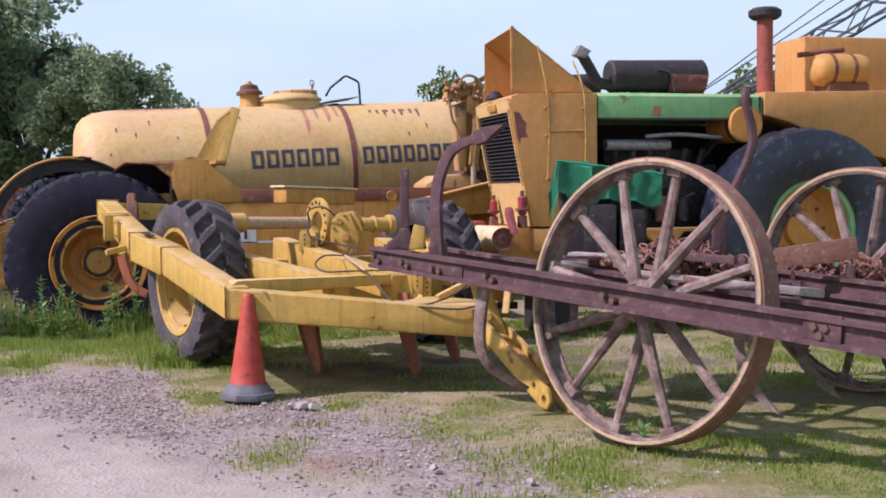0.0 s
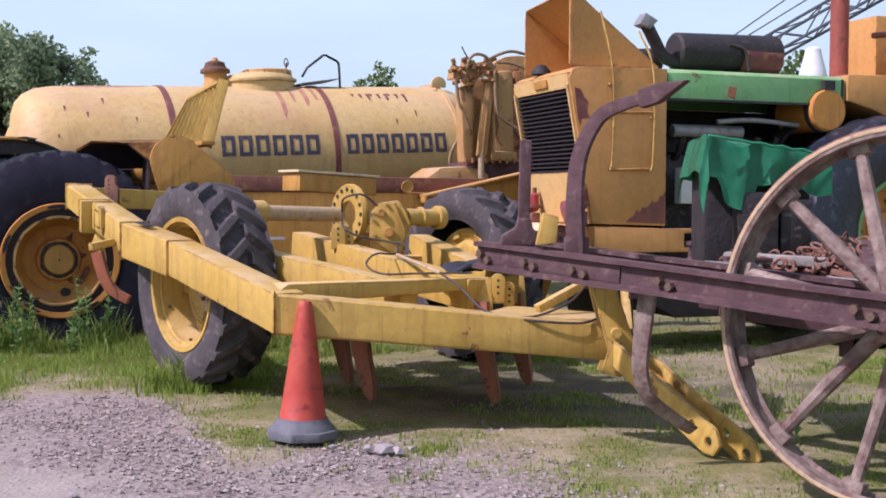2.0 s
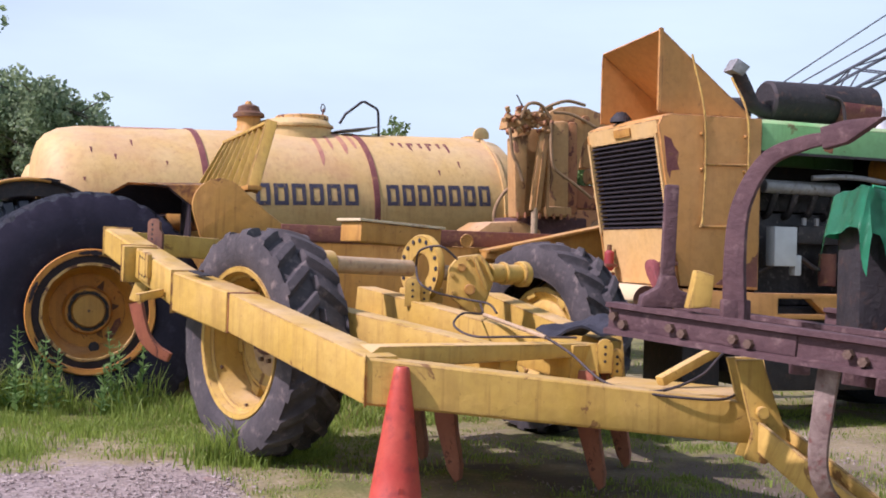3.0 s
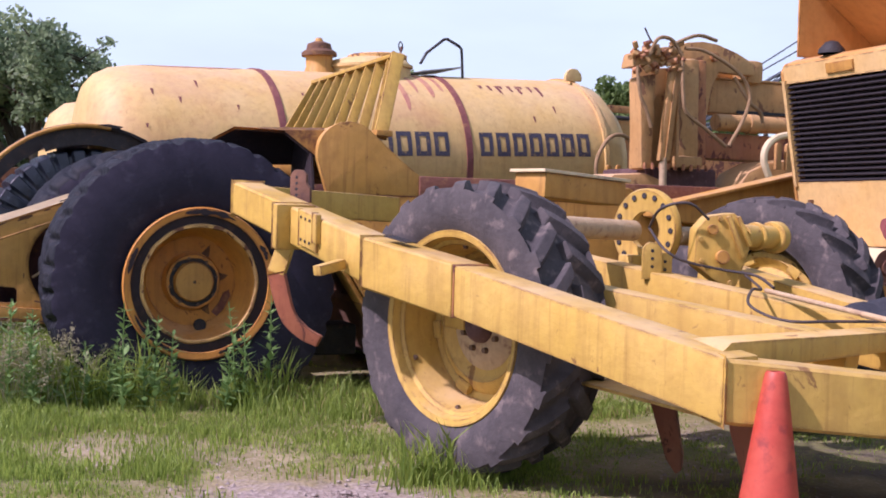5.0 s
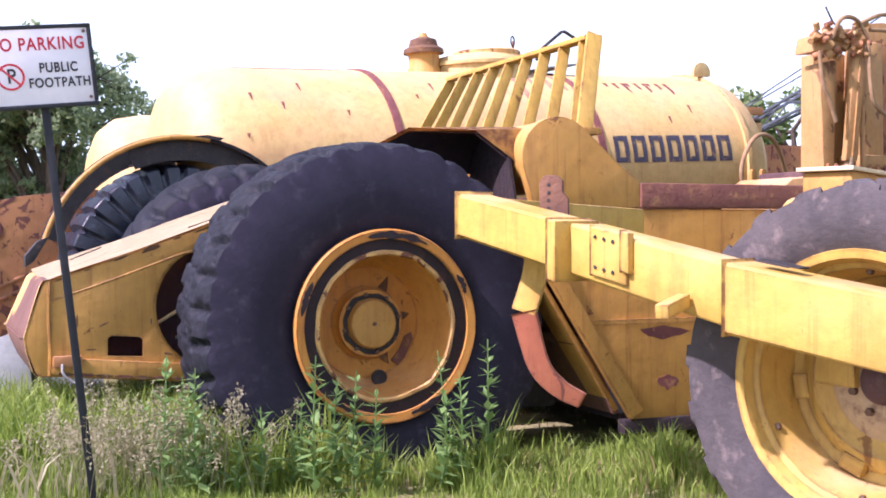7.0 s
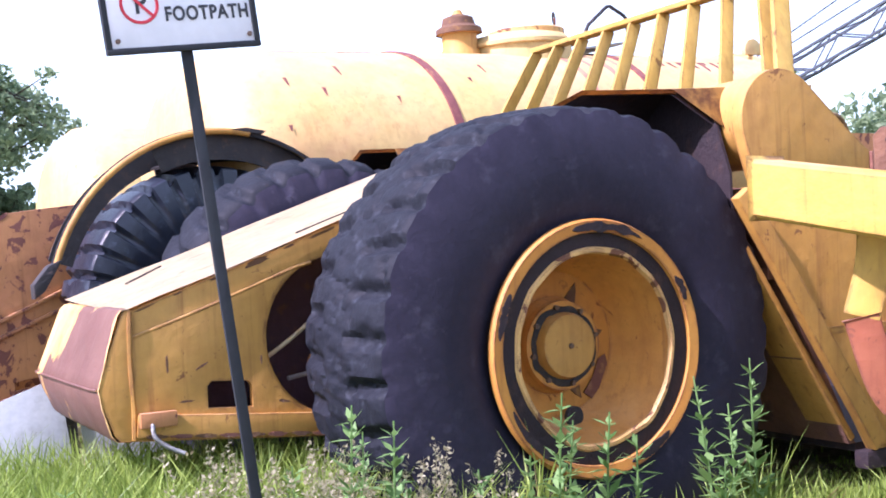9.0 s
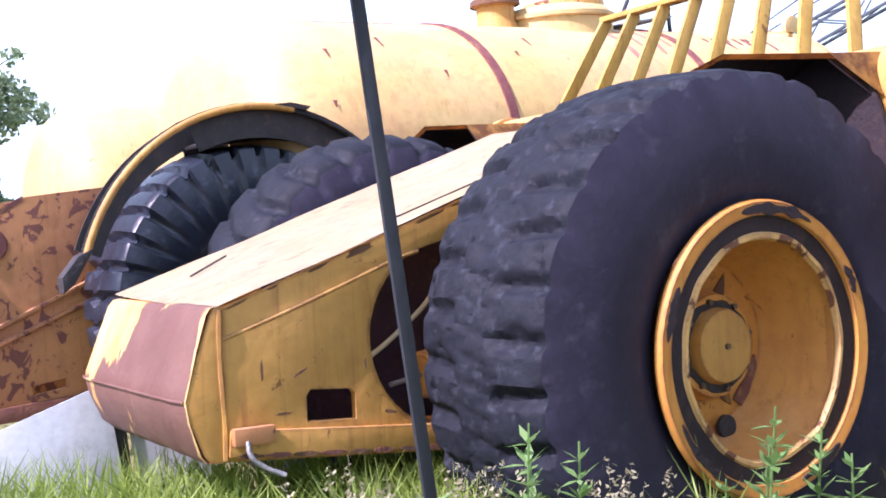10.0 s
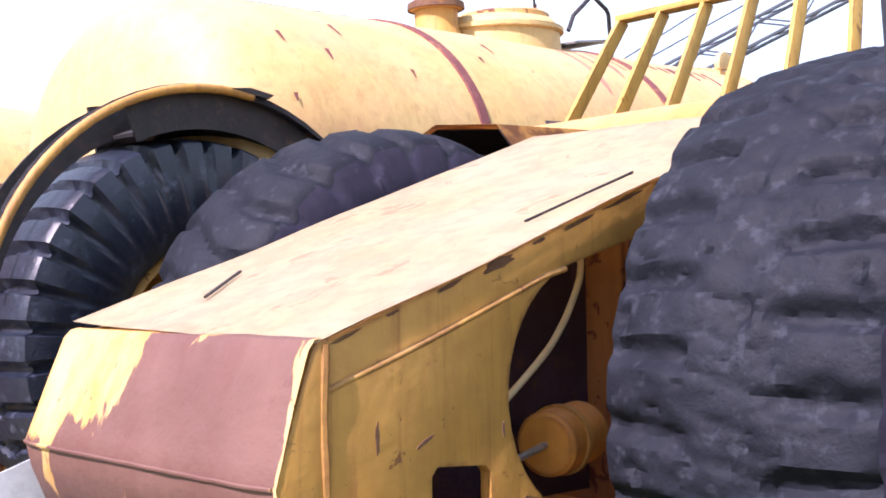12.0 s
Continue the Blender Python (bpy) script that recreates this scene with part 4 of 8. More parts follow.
def on_skin(x, z, lift):
    """A point on the barrel's near flank."""
    s = (z - TZ) / TB
    return Vector((x, -(TA + lift) * math.sqrt(max(0, 1 - s * s)), TZ + (TB + lift) * s))


def mark(x0, x1, z0, z1):
    """One painted block: a plain hollow rectangle that lies on the barrel."""
    bm = bmesh.new()
    t = 0.048

    def strip(a0, a1, b0, b1):
        g = [[bm.verts.new(on_skin(a0 + (a1 - a0) * i, b0 + (b1 - b0) * j / 3, 0.005)) for j in range(4)] for i in (0, 1)]
        for j in range(3):
            bm.faces.new((g[0][j], g[1][j], g[1][j + 1], g[0][j + 1]))
    strip(x0, x0 + t, z0, z1)
    strip(x1 - t, x1, z0, z1)
    strip(x0 + t, x1 - t, z1 - t, z1)
    strip(x0 + t, x1 - t, z0, z0 + t)
    part("painted_block", bm, LETTER, shell, "faded navy painted block")


for x0, x1, n in ((-0.24, 1.04, 6), (1.36, 2.78, 7)):
    w = (x1 - x0) / n
    for i in range(n):
        mark(x0 + w * i + 0.018, x0 + w * (i + 1) - 0.026, 1.80, 2.05)


def stain(name, mat, label, x0, x1, top, low, seed, n=26):
    """A flat-lying stain on the barrel with a ragged lower edge."""
    bm = bmesh.new()
    cols = []
    for i in range(n):
        x = x0 + (x1 - x0) * i / (n - 1)
        end = min(1.0, 6 * i / (n - 1), 6 * (1 - i / (n - 1)))
        w = noise.noise(Vector((9 * x, seed, 0))) + 0.6 * noise.noise(Vector((27 * x, seed, 2)))
        lo = top - (top - low) * end * max(0.08, 0.75 + 0.5 * w)
        cols.append([bm.verts.new(on_skin(x, TZ + TB * (top + (lo - top) * j / 8), 0.003)) for j in range(9)])
    for a, b in zip(cols, cols[1:]):
        for j in range(8):
            bm.faces.new((a[j], b[j], b[j + 1], a[j + 1]))
    part(name, bm, mat, shell, label)


stain("rust_bloom", STAIN, "pinkish purple rust bloom along the crown", -1.95, -0.87, 0.9995, 0.955, 1.0)
for x0, x1, top, low in ((0.62, 0.70, 0.98, 0.55), (0.80, 0.86, 0.98, 0.66), (0.95, 1.04, 0.985, 0.60), (1.10, 1.16, 0.98, 0.72)):
    stain("rust_run", STAIN, "reddish rust run", x0, x1, top, low, x0, 8)
for k in range(9):
    stain("rust_fleck", BAND, "dark rust fleck", 1.62 + 0.085 * k + 0.02 * (k % 3), 1.67 + 0.085 * k + 0.02 * (k % 3), 0.86, 0.86 - 0.05 - 0.04 * (k % 3), k, 6)
for k, (x, s) in enumerate(((-2.0, 0.7), (-1.75, 0.62), (-1.55, 0.8), (-1.2, 0.55), (-0.5, 0.7), (-0.3, 0.82), (2.1, 0.5), (2.4, 0.62), (-2.1, 0.35))):
    stain("scrape", BAND, "short rust scrape", x, x + 0.03, s, s - 0.09, k + 3, 4)
part("chassis_rail", beam((-2.9, -0.45, 0.85), (5.0, -0.45, 0.85), 0.14, 0.28), RUSTYEL, tanker, bevel=0.01)
part("chassis_rail", beam((-2.9, 0.45, 0.85), (5.0, 0.45, 0.85), 0.14, 0.28), RUSTYEL, tanker, bevel=0.01)
for x in (-1.9, 0.2, 2.3):
    part("saddle", prism([(-1.0, 0.95), (1.0, 0.95), (0.85, 1.1), (0.4, 0.98), (-0.4, 0.98), (-0.85, 1.1)], x - 0.08, x + 0.08, axis="x"), RUSTYEL, tanker)
WX, WZ = -2.66, 0.98
tw = part("wheel", lathe([(-0.2, 0.40), (-0.22, 0.36), (-0.16, 0.34), (0.0, 0.28), (0.02, 0.15), (-0.05, 0.14), (-0.06, 0.0)], None, 40), OCHRE, tanker, at=pose(WX, -0.80, WZ))
part("tyre", tyre(0.885, 0.42, 0.31, "chev", 34, WZ - 0.1, 10), GLOSSRUBBER, tw, "shiny black tyre with chevron tread")
bm = bmesh.new()
rows = []
for y, grow in ((-1.17, -0.03), (-1.15, 0.0), (-0.8, 0.01), (-0.46, 0.0)):
    n_m = 26
    row = []
    for k, (u, w) in enumerate(arc(WX, WZ, 1.09 + grow, 162, 14, n_m)):
        wide = min(1.0, 0.10 + 0.90 * max(0.0, (k - 12) / 6))
        row.append(bm.verts.new((u, -1.17 + (y + 1.17) * wide, w)))
    rows.append(row)
for a, b in zip(rows, rows[1:]):
    for i in range(25):
        bm.faces.new((a[i], a[i + 1], b[i + 1], b[i]))
bmesh.ops.solidify(bm, geom=bm.faces, thickness=0.01)
mud = part("mudguard", bm, BLACK, tanker, "dark curved mudguard with a rolled yellow edge")
part("rolled_edge", tube([(u, -1.16, w) for u, w in arc(WX, WZ, 1.075, 162, 78, 20)], 0.02), OCHRE, mud, "rolled yellow edge")
# Black sheets added to keep the arch dark and hide the tank behind.
part("arch_shade_back", prism(arc(WX, WZ, 1.08, 100, 14, 24) + arc(WX, WZ, 0.70, 14, 100, 24), -0.47, -0.455), BLACK, mud)
part("arch_shade_band", prism(arc(WX, WZ, 1.075, 160, 98, 16) + arc(WX, WZ, 0.93, 98, 160, 16), -0.95, -0.94), BLACK, mud)
part("torn_flap", prism([(WX - 1.02, WZ + 0.36), (WX - 0.99, WZ + 0.37), (WX - 1.10, WZ + 0.20), (WX - 1.16, WZ + 0.16), (WX - 1.16, WZ + 0.24), (WX - 1.07, WZ + 0.34)], -1.19, -1.10), BLACK, mud, "torn dark mudguard flap", bevel=0.004)
# Added black ring: the dark between rolled edge and tyre.
part("arch_shade_ring", prism(arc(WX, WZ, 1.07, 112, 14, 16) + arc(WX, WZ, 0.905, 14, 112, 16), -1.115, -1.105), BLACK, mud)
part("torn_corner", prism([(WX + 0.10, WZ + 1.082), (WX + 0.30, WZ + 1.045), (WX + 0.33, WZ + 1.065), (WX + 0.2, WZ + 1.09)], -1.18, -1.14), BLACK, mud, "torn mudguard corner")
# Added black liner that hides the tank end above the tyre.
part("arch_shade_liner", prism(arc(WX, WZ, 0.945, 112, 14, 18) + arc(WX, WZ, 0.93, 14, 112, 18), -1.10, -0.48), BLACK, mud)
tail = [(-4.07, 0.44), (-3.16, 0.44), (-3.14, 1.0), (-3.14, 1.70), (-3.6, 1.672), (-3.76, 1.66), (-3.86, 1.61), (-4.01, 1.53), (-4.05, 1.42), (-4.07, 0.93)]
for y0, y1 in ((-0.42, -0.38), (0.5, 0.54)):
    part("tail_plate", prism(tail, y0, y1, holes=[[(-3.80, 0.565), (-3.80, 0.615), (-3.61, 0.635), (-3.61, 0.585)]]), RUSTYEL, tanker, "rusted yellow tail plate", bevel=0.006)
for z0, z1 in ((0.92, 1.21), (0.83, 1.10)):
    part("tail_rib", beam((-4.06, -0.43, z0), (-3.32, -0.43, z1), 0.04, 0.022), RUSTYEL, tanker, "sloping rusty rib", bevel=0.005)
part("tail_lower", prism([(-4.06, 0.44), (-3.34, 0.44), (-3.34, 0.54), (-4.06, 0.52)], -0.44, -0.422), REDRUST, tanker, bevel=0.004)
part("tail_top", prism([(-4.03, 1.52), (-3.86, 1.60), (-3.76, 1.65), (-3.4, 1.67), (-3.4, 1.655), (-3.76, 1.635), (-3.86, 1.585), (-4.02, 1.50)], -0.38, -0.28), REDRUST, tanker)
part("tail_edge", prism([(-4.05, 1.44), (-4.015, 1.535), (-3.862, 1.617), (-3.762, 1.667), (-3.76, 1.64), (-3.86, 1.585), (-3.99, 1.51), (-4.03, 1.43)], -0.424, -0.4205), BAND, tanker, "dark rusted edge")
block = part("tail_block", lathe([(-0.40, 0), (-0.40, 0.17), (-0.38, 0.19), (0.57, 0.19), (0.6, 0.17), (0.6, 0)], None, 32, Matrix.Translation((-4.07, 0, 0.70)) @ Matrix.Diagonal((0.9, 1, 1.1, 1))), REDRUST, tanker, "rounded rusty tail block")
for y in (-0.3, -0.15, 0.1):
    part("block_rib", lathe([(-0.015, 0.191), (-0.01, 0.20), (0.01, 0.20), (0.015, 0.191)], None, 32, Matrix.Translation((-4.07, y, 0.70)) @ Matrix.Diagonal((0.9, 1, 1.1, 1))), REDRUST, block)
part("tail_boss", can((-3.96, -0.45, 1.41), (-3.96, -0.40, 1.41), 0.092, seg=32), BAND, tanker, "dark rusted round boss")
part("tail_pipe", can((-4.10, -0.28, 1.43), (-4.10, -0.28, 1.67), 0.05), ALU, tanker, "grey upright pipe stub")
part("tail_pipe_cap", lathe([(1.66, 0.0), (1.66, 0.075), (1.685, 0.08), (1.71, 0.075), (1.72, 0.05), (1.80, 0.045), (1.82, 0.09), (1.84, 0.09), (1.85, 0)], None, 24, Matrix.Translation((-4.10, -0.28, 0)) @ UPRIGHT), REDRUST, tanker, "red flanged pipe cap")
part("pipe_flange", can((-4.21, -0.42, 1.35), (-4.21, -0.36, 1.35), 0.08), BAND, tanker)
part("pipe_elbow", tube(curve([(-4.23, -0.46, 1.34), (-4.16, -0.44, 1.36), (-4.10, -0.34, 1.40), (-4.10, -0.28, 1.45)], 5), 0.038), ALU, tanker, "grey pipe elbow")
part("drop_pipe", can((-4.12, -0.26, 0.92), (-4.12, -0.26, 1.42), 0.05), BAND, tanker)
part("drain_cock", tube(curve([(-4.22, -0.34, 1.08), (-4.16, -0.36, 1.12), (-4.08, -0.40, 1.15)], 4), 0.018), ALU, tanker)
part("tail_locker", box((-4.5, 0.15, 0.75), (-4.2, 0.55, 1.36)), RUSTYEL, tanker, "rusty yellow locker", bevel=0.015)
part("locker_top", box((-4.52, 0.13, 1.362), (-4.18, 0.57, 1.39)), BLACK, tanker, bevel=0.008)

back_tank = thing("second_tank", "rounded cream-yellow end of another tank beyond", "tank", pose(-6.35, 20.2, 0, 0, 0, 22))
part("tank_shell", lathe([(-0.7, 0), (-0.7, 0.6), (-0.62, 0.8), (-0.45, 0.94), (-0.15, 1.0), (3.2, 1.0), (3.5, 0.8), (3.6, 0)], None, 56, Matrix.Translation((0, 0, 1.62)) @ Matrix.Diagonal((1, 1.05, 1.0, 1)) @ Matrix.Rotation(radians(-90), 4, "Z")), CREAM, back_tank)
for x in (0.3, 2.6):
    part("stand", box((x, -0.7, 0), (x + 0.2, 0.7, 0.8)), RUSTYEL, back_tank)

# ---- hydraulic arm between tank and tractor ----
arm = thing("hydraulic_arm", "dusty ochre hydraulic arm with hanging hoses and a folded boom", "hydraulic arm", pose(-0.05, 15.5, 0, 0, 0, 17))
part("pedestal", box((-0.10, -0.2, 0.4), (0.62, 0.8, 1.74)), IRON, arm, "dark oily pedestal", bevel=0.03)
part("saddle_cover", prism([(-0.75, 1.30), (0.1, 1.30), (0.05, 1.60), (-0.2, 1.68), (-0.55, 1.66), (-0.72, 1.55)], -0.25, 0.5), ARMPAINT, arm, "rounded dusty cover", bevel=0.06)
part("column", prism([(-0.29, 1.72), (-0.18, 1.72), (-0.16, 2.62), (-0.33, 2.58)], -0.30, -0.08), ARMPAINT, arm, "ochre upright column", bevel=0.02)
part("column", prism([(-0.2, 1.72), (0.12, 1.72), (0.14, 2.72), (-0.2, 2.70)], -0.06, 0.1), ARMPAINT, arm, bevel=0.02)
part("column", prism([(0.08, 1.74), (0.34, 1.74), (0.32, 2.80), (0.11, 2.78)], -0.32, -0.06), ARMPAINT, arm, "thick rounded ochre column", bevel=0.06)
part("column_foot", prism([(0.06, 1.74), (0.36, 1.74), (0.36, 1.85), (0.06, 1.85)], -0.34, -0.04), ARMPAINT, arm, bevel=0.02)
part("column", prism([(0.36, 1.78), (0.50, 1.78), (0.47, 2.8), (0.36, 2.8)], -0.20, 0.0), RUSTYEL, arm, bevel=0.03)
part("lever", prism([(-0.17, 1.79), (-0.05, 1.79), (0.035, 2.66), (-0.08, 2.64)], -0.42, -0.36), ARMPAINT, arm, "tapered ochre lever", bevel=0.012)
part("lever_rib", prism([(-0.115, 1.82), (-0.095, 1.82), (-0.015, 2.62), (-0.035, 2.62)], -0.435, -0.42), ARMPAINT, arm, bevel=0.004)
part("rear_frame", beam((-0.4, 4.0, 2.74), (2.4, 4.0, 2.70), 0.1, 0.09), RUSTYEL, arm, "rusty rear frame beyond the tank", bevel=0.01)
part("rear_frame", beam((-0.3, 4.02, 2.45), (2.4, 4.02, 2.45), 0.08, 0.22), ARMPAINT, arm, bevel=0.01)
part("rear_panel", box((-0.5, 4.06, 0.6), (4.6, 4.1, 2.3)), RUSTYEL, arm)
part("rear_rail", can((-0.4, 3.9, 2.60), (2.3, 3.9, 2.58), 0.03), BLACK, arm)
part("ram_rod", can((-0.11, -0.39, 1.42), (-0.11, -0.39, 1.82), 0.035), DUSTAXLE, arm, "dusty steel ram rod")
part("push_rod", can((0.055, -0.36, 1.74), (0.04, -0.36, 2.70), 0.02), ARMPAINT, arm)
part("head_plate", prism([(0.05, 2.80), (0.16, 2.91), (0.28, 2.965), (0.45, 2.985), (0.62, 2.97), (0.85, 2.90), (1.05, 2.81), (1.06, 2.69), (0.64, 2.70), (0.56, 2.55), (0.50, 2.2), (0.38, 2.2), (0.36, 2.7)], -0.16, -0.06), ARMPAINT, arm, "curved ochre head plate", bevel=0.012)
part("head_plate", prism([(0.30, 2.93), (0.62, 2.95), (1.05, 2.79), (1.06, 2.69), (0.64, 2.70)], 0.16, 0.24), ARMPAINT, arm, bevel=0.012)
part("pivot", can((0.57, -0.20, 2.84), (0.57, 0.3, 2.84), 0.045), RUSTYEL, arm)
part("boom_stop", box((1.02, -0.1, 2.62), (1.22, 0.2, 2.86)), ARMPAINT, arm, "rounded boom stop", bevel=0.06)
part("boom", beam((0.62, 0.12, 2.48), (3.4, 0.22, 2.50), 0.3, 0.33), ARMPAINT, arm, "folded ochre box boom", bevel=0.015)
part("boom_flange", beam((0.62, 0.12, 2.655), (3.4, 0.22, 2.675), 0.36, 0.02), ARMPAINT, arm, bevel=0.004)
part("boom_slot", beam((0.95, -0.035, 2.335), (3.2, 0.04, 2.35), 0.01, 0.03), BLACK, arm, "dark slot")
part("boom_ram", can((0.62, -0.14, 2.21), (2.9, -0.05, 2.23), 0.085), ARMPAINT, arm, "dusty hydraulic ram")
part("ram_collar", can((1.0, -0.125, 2.212), (1.12, -0.12, 2.213), 0.10), ARMPAINT, arm)
part("lower_boom", beam((0.45, 0.02, 1.98), (3.2, 0.2, 1.98), 0.28, 0.26), RUSTYEL, arm, "rusty lower boom", bevel=0.02)
part("body_cover", prism([(0.62, 1.5), (3.0, 1.5), (3.0, 1.84), (1.3, 1.86), (1.0, 1.82), (0.78, 1.72)], -0.5, 0.0), ARMPAINT, arm, "rounded dusty body cover", bevel=0.06)
part("valve_bank", prism([(-0.45, 2.66), (-0.05, 2.70), (0.06, 2.84), (-0.1, 2.87), (-0.42, 2.80)], -0.38, -0.12), ARMPAINT, arm, "dusty valve bank", bevel=0.02)
random.seed(11)
for k in range(44):
    x = -0.48 + 0.56 * random.random()
    z = 2.62 + 0.26 * random.random() + 0.07 * (x + 0.4)
    d = Vector((random.uniform(-0.08, 0.08), random.uniform(-0.08, 0.02), random.uniform(-0.07, 0.07)))
    c = Vector((x, -0.36 - 0.1 * random.random(), z))
    part("pipe_union", can(c - d * 0.42, c + d * 0.42, random.uniform(0.016, 0.036), seg=10), (ARMPAINT, ARMPAINT, RUSTYEL)[k % 3], arm)
for k, pts in enumerate((
        [(0.07, -0.42, 2.86), (0.30, -0.44, 2.84), (0.64, -0.46, 2.67), (0.79, -0.46, 2.47), (0.73, -0.46, 2.23), (0.57, -0.46, 1.96)],
        [(0.02, -0.46, 2.74), (0.03, -0.48, 2.4), (0.08, -0.48, 2.24), (0.30, -0.48, 2.10), (0.52, -0.48, 1.95)],
        [(-0.44, -0.42, 2.66), (-0.40, -0.42, 2.40), (-0.34, -0.42, 2.28), (-0.27, -0.42, 2.1)],
        [(-0.1, -0.42, 2.86), (0.08, -0.42, 2.95), (0.26, -0.38, 3.0), (0.5, -0.3, 2.98)],
        [(-0.32, -0.42, 2.76), (-0.25, -0.46, 2.92), (-0.1, -0.46, 2.92), (0.02, -0.46, 2.78)],
        [(0.62, -0.44, 2.62), (0.80, -0.44, 2.40), (0.95, -0.42, 2.30), (0.98, -0.42, 2.2)],
        [(0.95, -0.62, 1.62), (0.86, -0.62, 1.84), (0.92, -0.62, 2.0), (1.12, -0.60, 2.08), (1.5, -0.56, 2.09), (1.9, -0.5, 1.95)])):
    part("hose", tube(curve(pts, 8), 0.018 if k < 6 else 0.034, seg=8), HOSE if k < 6 else OCHRE_TOP, arm, "dusty ochre hose")
part("loose_wire", tube(curve([(-0.24, -0.4, 2.86), (-0.3, -0.4, 2.92), (-0.36, -0.4, 3.02)], 4), 0.008, seg=6), BLACKHOSE, arm)
for k in range(9):
    part("bolt_lug", can((-0.28 + 0.085 * k, -0.34, 1.71), (-0.28 + 0.085 * k, -0.34, 1.77), 0.017), RUSTYEL, arm)
for x in (1.08, 1.2):
    part("lug", prism([(x - 0.03, 1.75), (x + 0.03, 1.75), (x + 0.03, 1.98)] + arc(x, 1.98, 0.03, 0, 180, 6), -0.56, -0.52), ARMPAINT, arm, bevel=0.004)


# ---- the tractor with the green bonnet ----
tractor = thing("tractor", "old orange and green industrial tractor with open engine bay", "tractor", pose(0.30, 11.20, 0, 0, 0, 17))
W = 1.12
nose = [(0.295, 1.10), (0.98, 1.08), (0.98, 2.40), (0.175, 2.385), (0.105, 2.36), (0.075, 2.30)]
part("side_panel", prism(nose, -0.03, 0.0), ORANGE, tractor, "orange cowl side panel with rusted corner", bevel=0.008)
part("side_panel", prism(nose, W, W + 0.03), ORANGE, tractor, "orange cowl side panel", bevel=0.008)
part("cowl_top", prism([(0.085, 2.30), (0.11, 2.365), (0.175, 2.392), (0.98, 2.405), (0.98, 2.375), (0.195, 2.36), (0.135, 2.33)], 0.002, W - 0.002), ORANGE, tractor, bevel=0.006)
# raked front: frame bars round the grille, panel below
def front(y, z, off=0.0):
    return (0.075 + 0.19 * (2.30 - z) + off, y, z)
for z0, z1 in ((2.215, 2.34), (1.10, 1.53)):
    bm = bmesh.new()
    vs = [bm.verts.new(front(y, z, o)) for o in (0.0, 0.03) for y, z in ((0.002, z0), (W - 0.002, z0), (W - 0.002, z1), (0.002, z1))]
    for f in ((0, 1, 2, 3), (4, 5, 6, 7), (0, 1, 5, 4), (1, 2, 6, 5), (2, 3, 7, 6), (3, 0, 4, 7)):
        bm.faces.new([vs[i] for i in f])
    part("front_panel", bm, NOSE, tractor, "faded yellow nose panel", bevel=0.004)
for y in (0.012, W - 0.012):
    part("grille_post", beam(front(y, 1.5), front(y, 2.24), 0.03, 0.04, up=(1, 0, 0)), NOSE, tractor)
gr = part("grille", beam(front(0.04, 1.87, 0.06), front(W - 0.04, 1.87, 0.06), 0.02, 0.70, up=(-0.19, 0, 1)), GRILLE, tractor, "dark slatted radiator grille")
for i in range(19):
    z = 1.545 + 0.036 * i
    part("slat", beam(front(0.03, z, 0.012), front(W - 0.03, z, 0.012), 0.034, 0.008, up=(-0.75, 0, 1)), GRILLE, gr)
part("rust_patch", prism([(0.12, 2.22), (0.18, 2.20), (0.21, 2.14), (0.25, 2.10), (0.24, 2.02), (0.26, 1.97), (0.19, 1.96), (0.18, 1.90), (0.155, 1.96)], -0.034, -0.0305), BAND, tractor, "rust patch")
part("rust_patch", prism([(0.60, 1.115), (0.97, 1.10), (0.97, 1.37), (0.945, 1.33), (0.925, 1.335), (0.905, 1.29), (0.87, 1.28), (0.85, 1.295), (0.825, 1.26), (0.79, 1.235), (0.76, 1.24), (0.74, 1.205), (0.70, 1.215), (0.68, 1.17), (0.64, 1.15)], -0.034, -0.0305), REDRUST, tractor, "rust eaten corner")
part("name_plate", beam(front(0.40, 2.28, -0.006), front(0.66, 2.28, -0.006), 0.02, 0.07, up=(-0.19, 0, 1)), OCHRE, tractor, bevel=0.006)
part("filler_cap", lathe([(2.39, 0.09), (2.42, 0.085), (2.47, 0.04), (2.48, 0)], None, 20, Matrix.Translation((0.16, 0.72, 0)) @ UPRIGHT), BLACK, tractor, "black filler cap")
part("bonnet", prism([(0.0, 2.155), (0.0, 2.375), (0.05, 2.41), (0.3, 2.43), (W - 0.3, 2.43), (W - 0.05, 2.41), (W, 2.375), (W, 2.155), (W - 0.02, 2.155), (W - 0.02, 2.36), (W - 0.3, 2.41), (0.3, 2.41), (0.02, 2.36), (0.02, 2.155)], 1.0, 2.80, axis="x"), GREEN, tractor, "faded green bonnet with rust spots", bevel=0.004)
part("bonnet_strip", beam((1.0, 0.0, 2.150), (2.8, 0.0, 2.150), 0.03, 0.02), BLACK, tractor)
part("bonnet_patch", prism([(1.58, 2.19), (1.66, 2.17), (1.68, 2.27), (1.60, 2.28)], -0.003, 0.0), RUSTYEL, tractor, "patched hole in the bonnet")
part("frame_rail", prism([(0.3, 0.86), (2.7, 0.86), (2.7, 1.06), (0.98, 1.06), (0.3, 1.08)], -0.06, 0.04, holes=[[(1.15, 0.90), (1.15, 1.02), (1.45, 1.02), (1.6, 0.90)], [(1.8, 0.90), (1.9, 1.02), (2.4, 1.02), (2.4, 0.90)]]), ORANGE, tractor, "orange frame rail with openings", bevel=0.008)
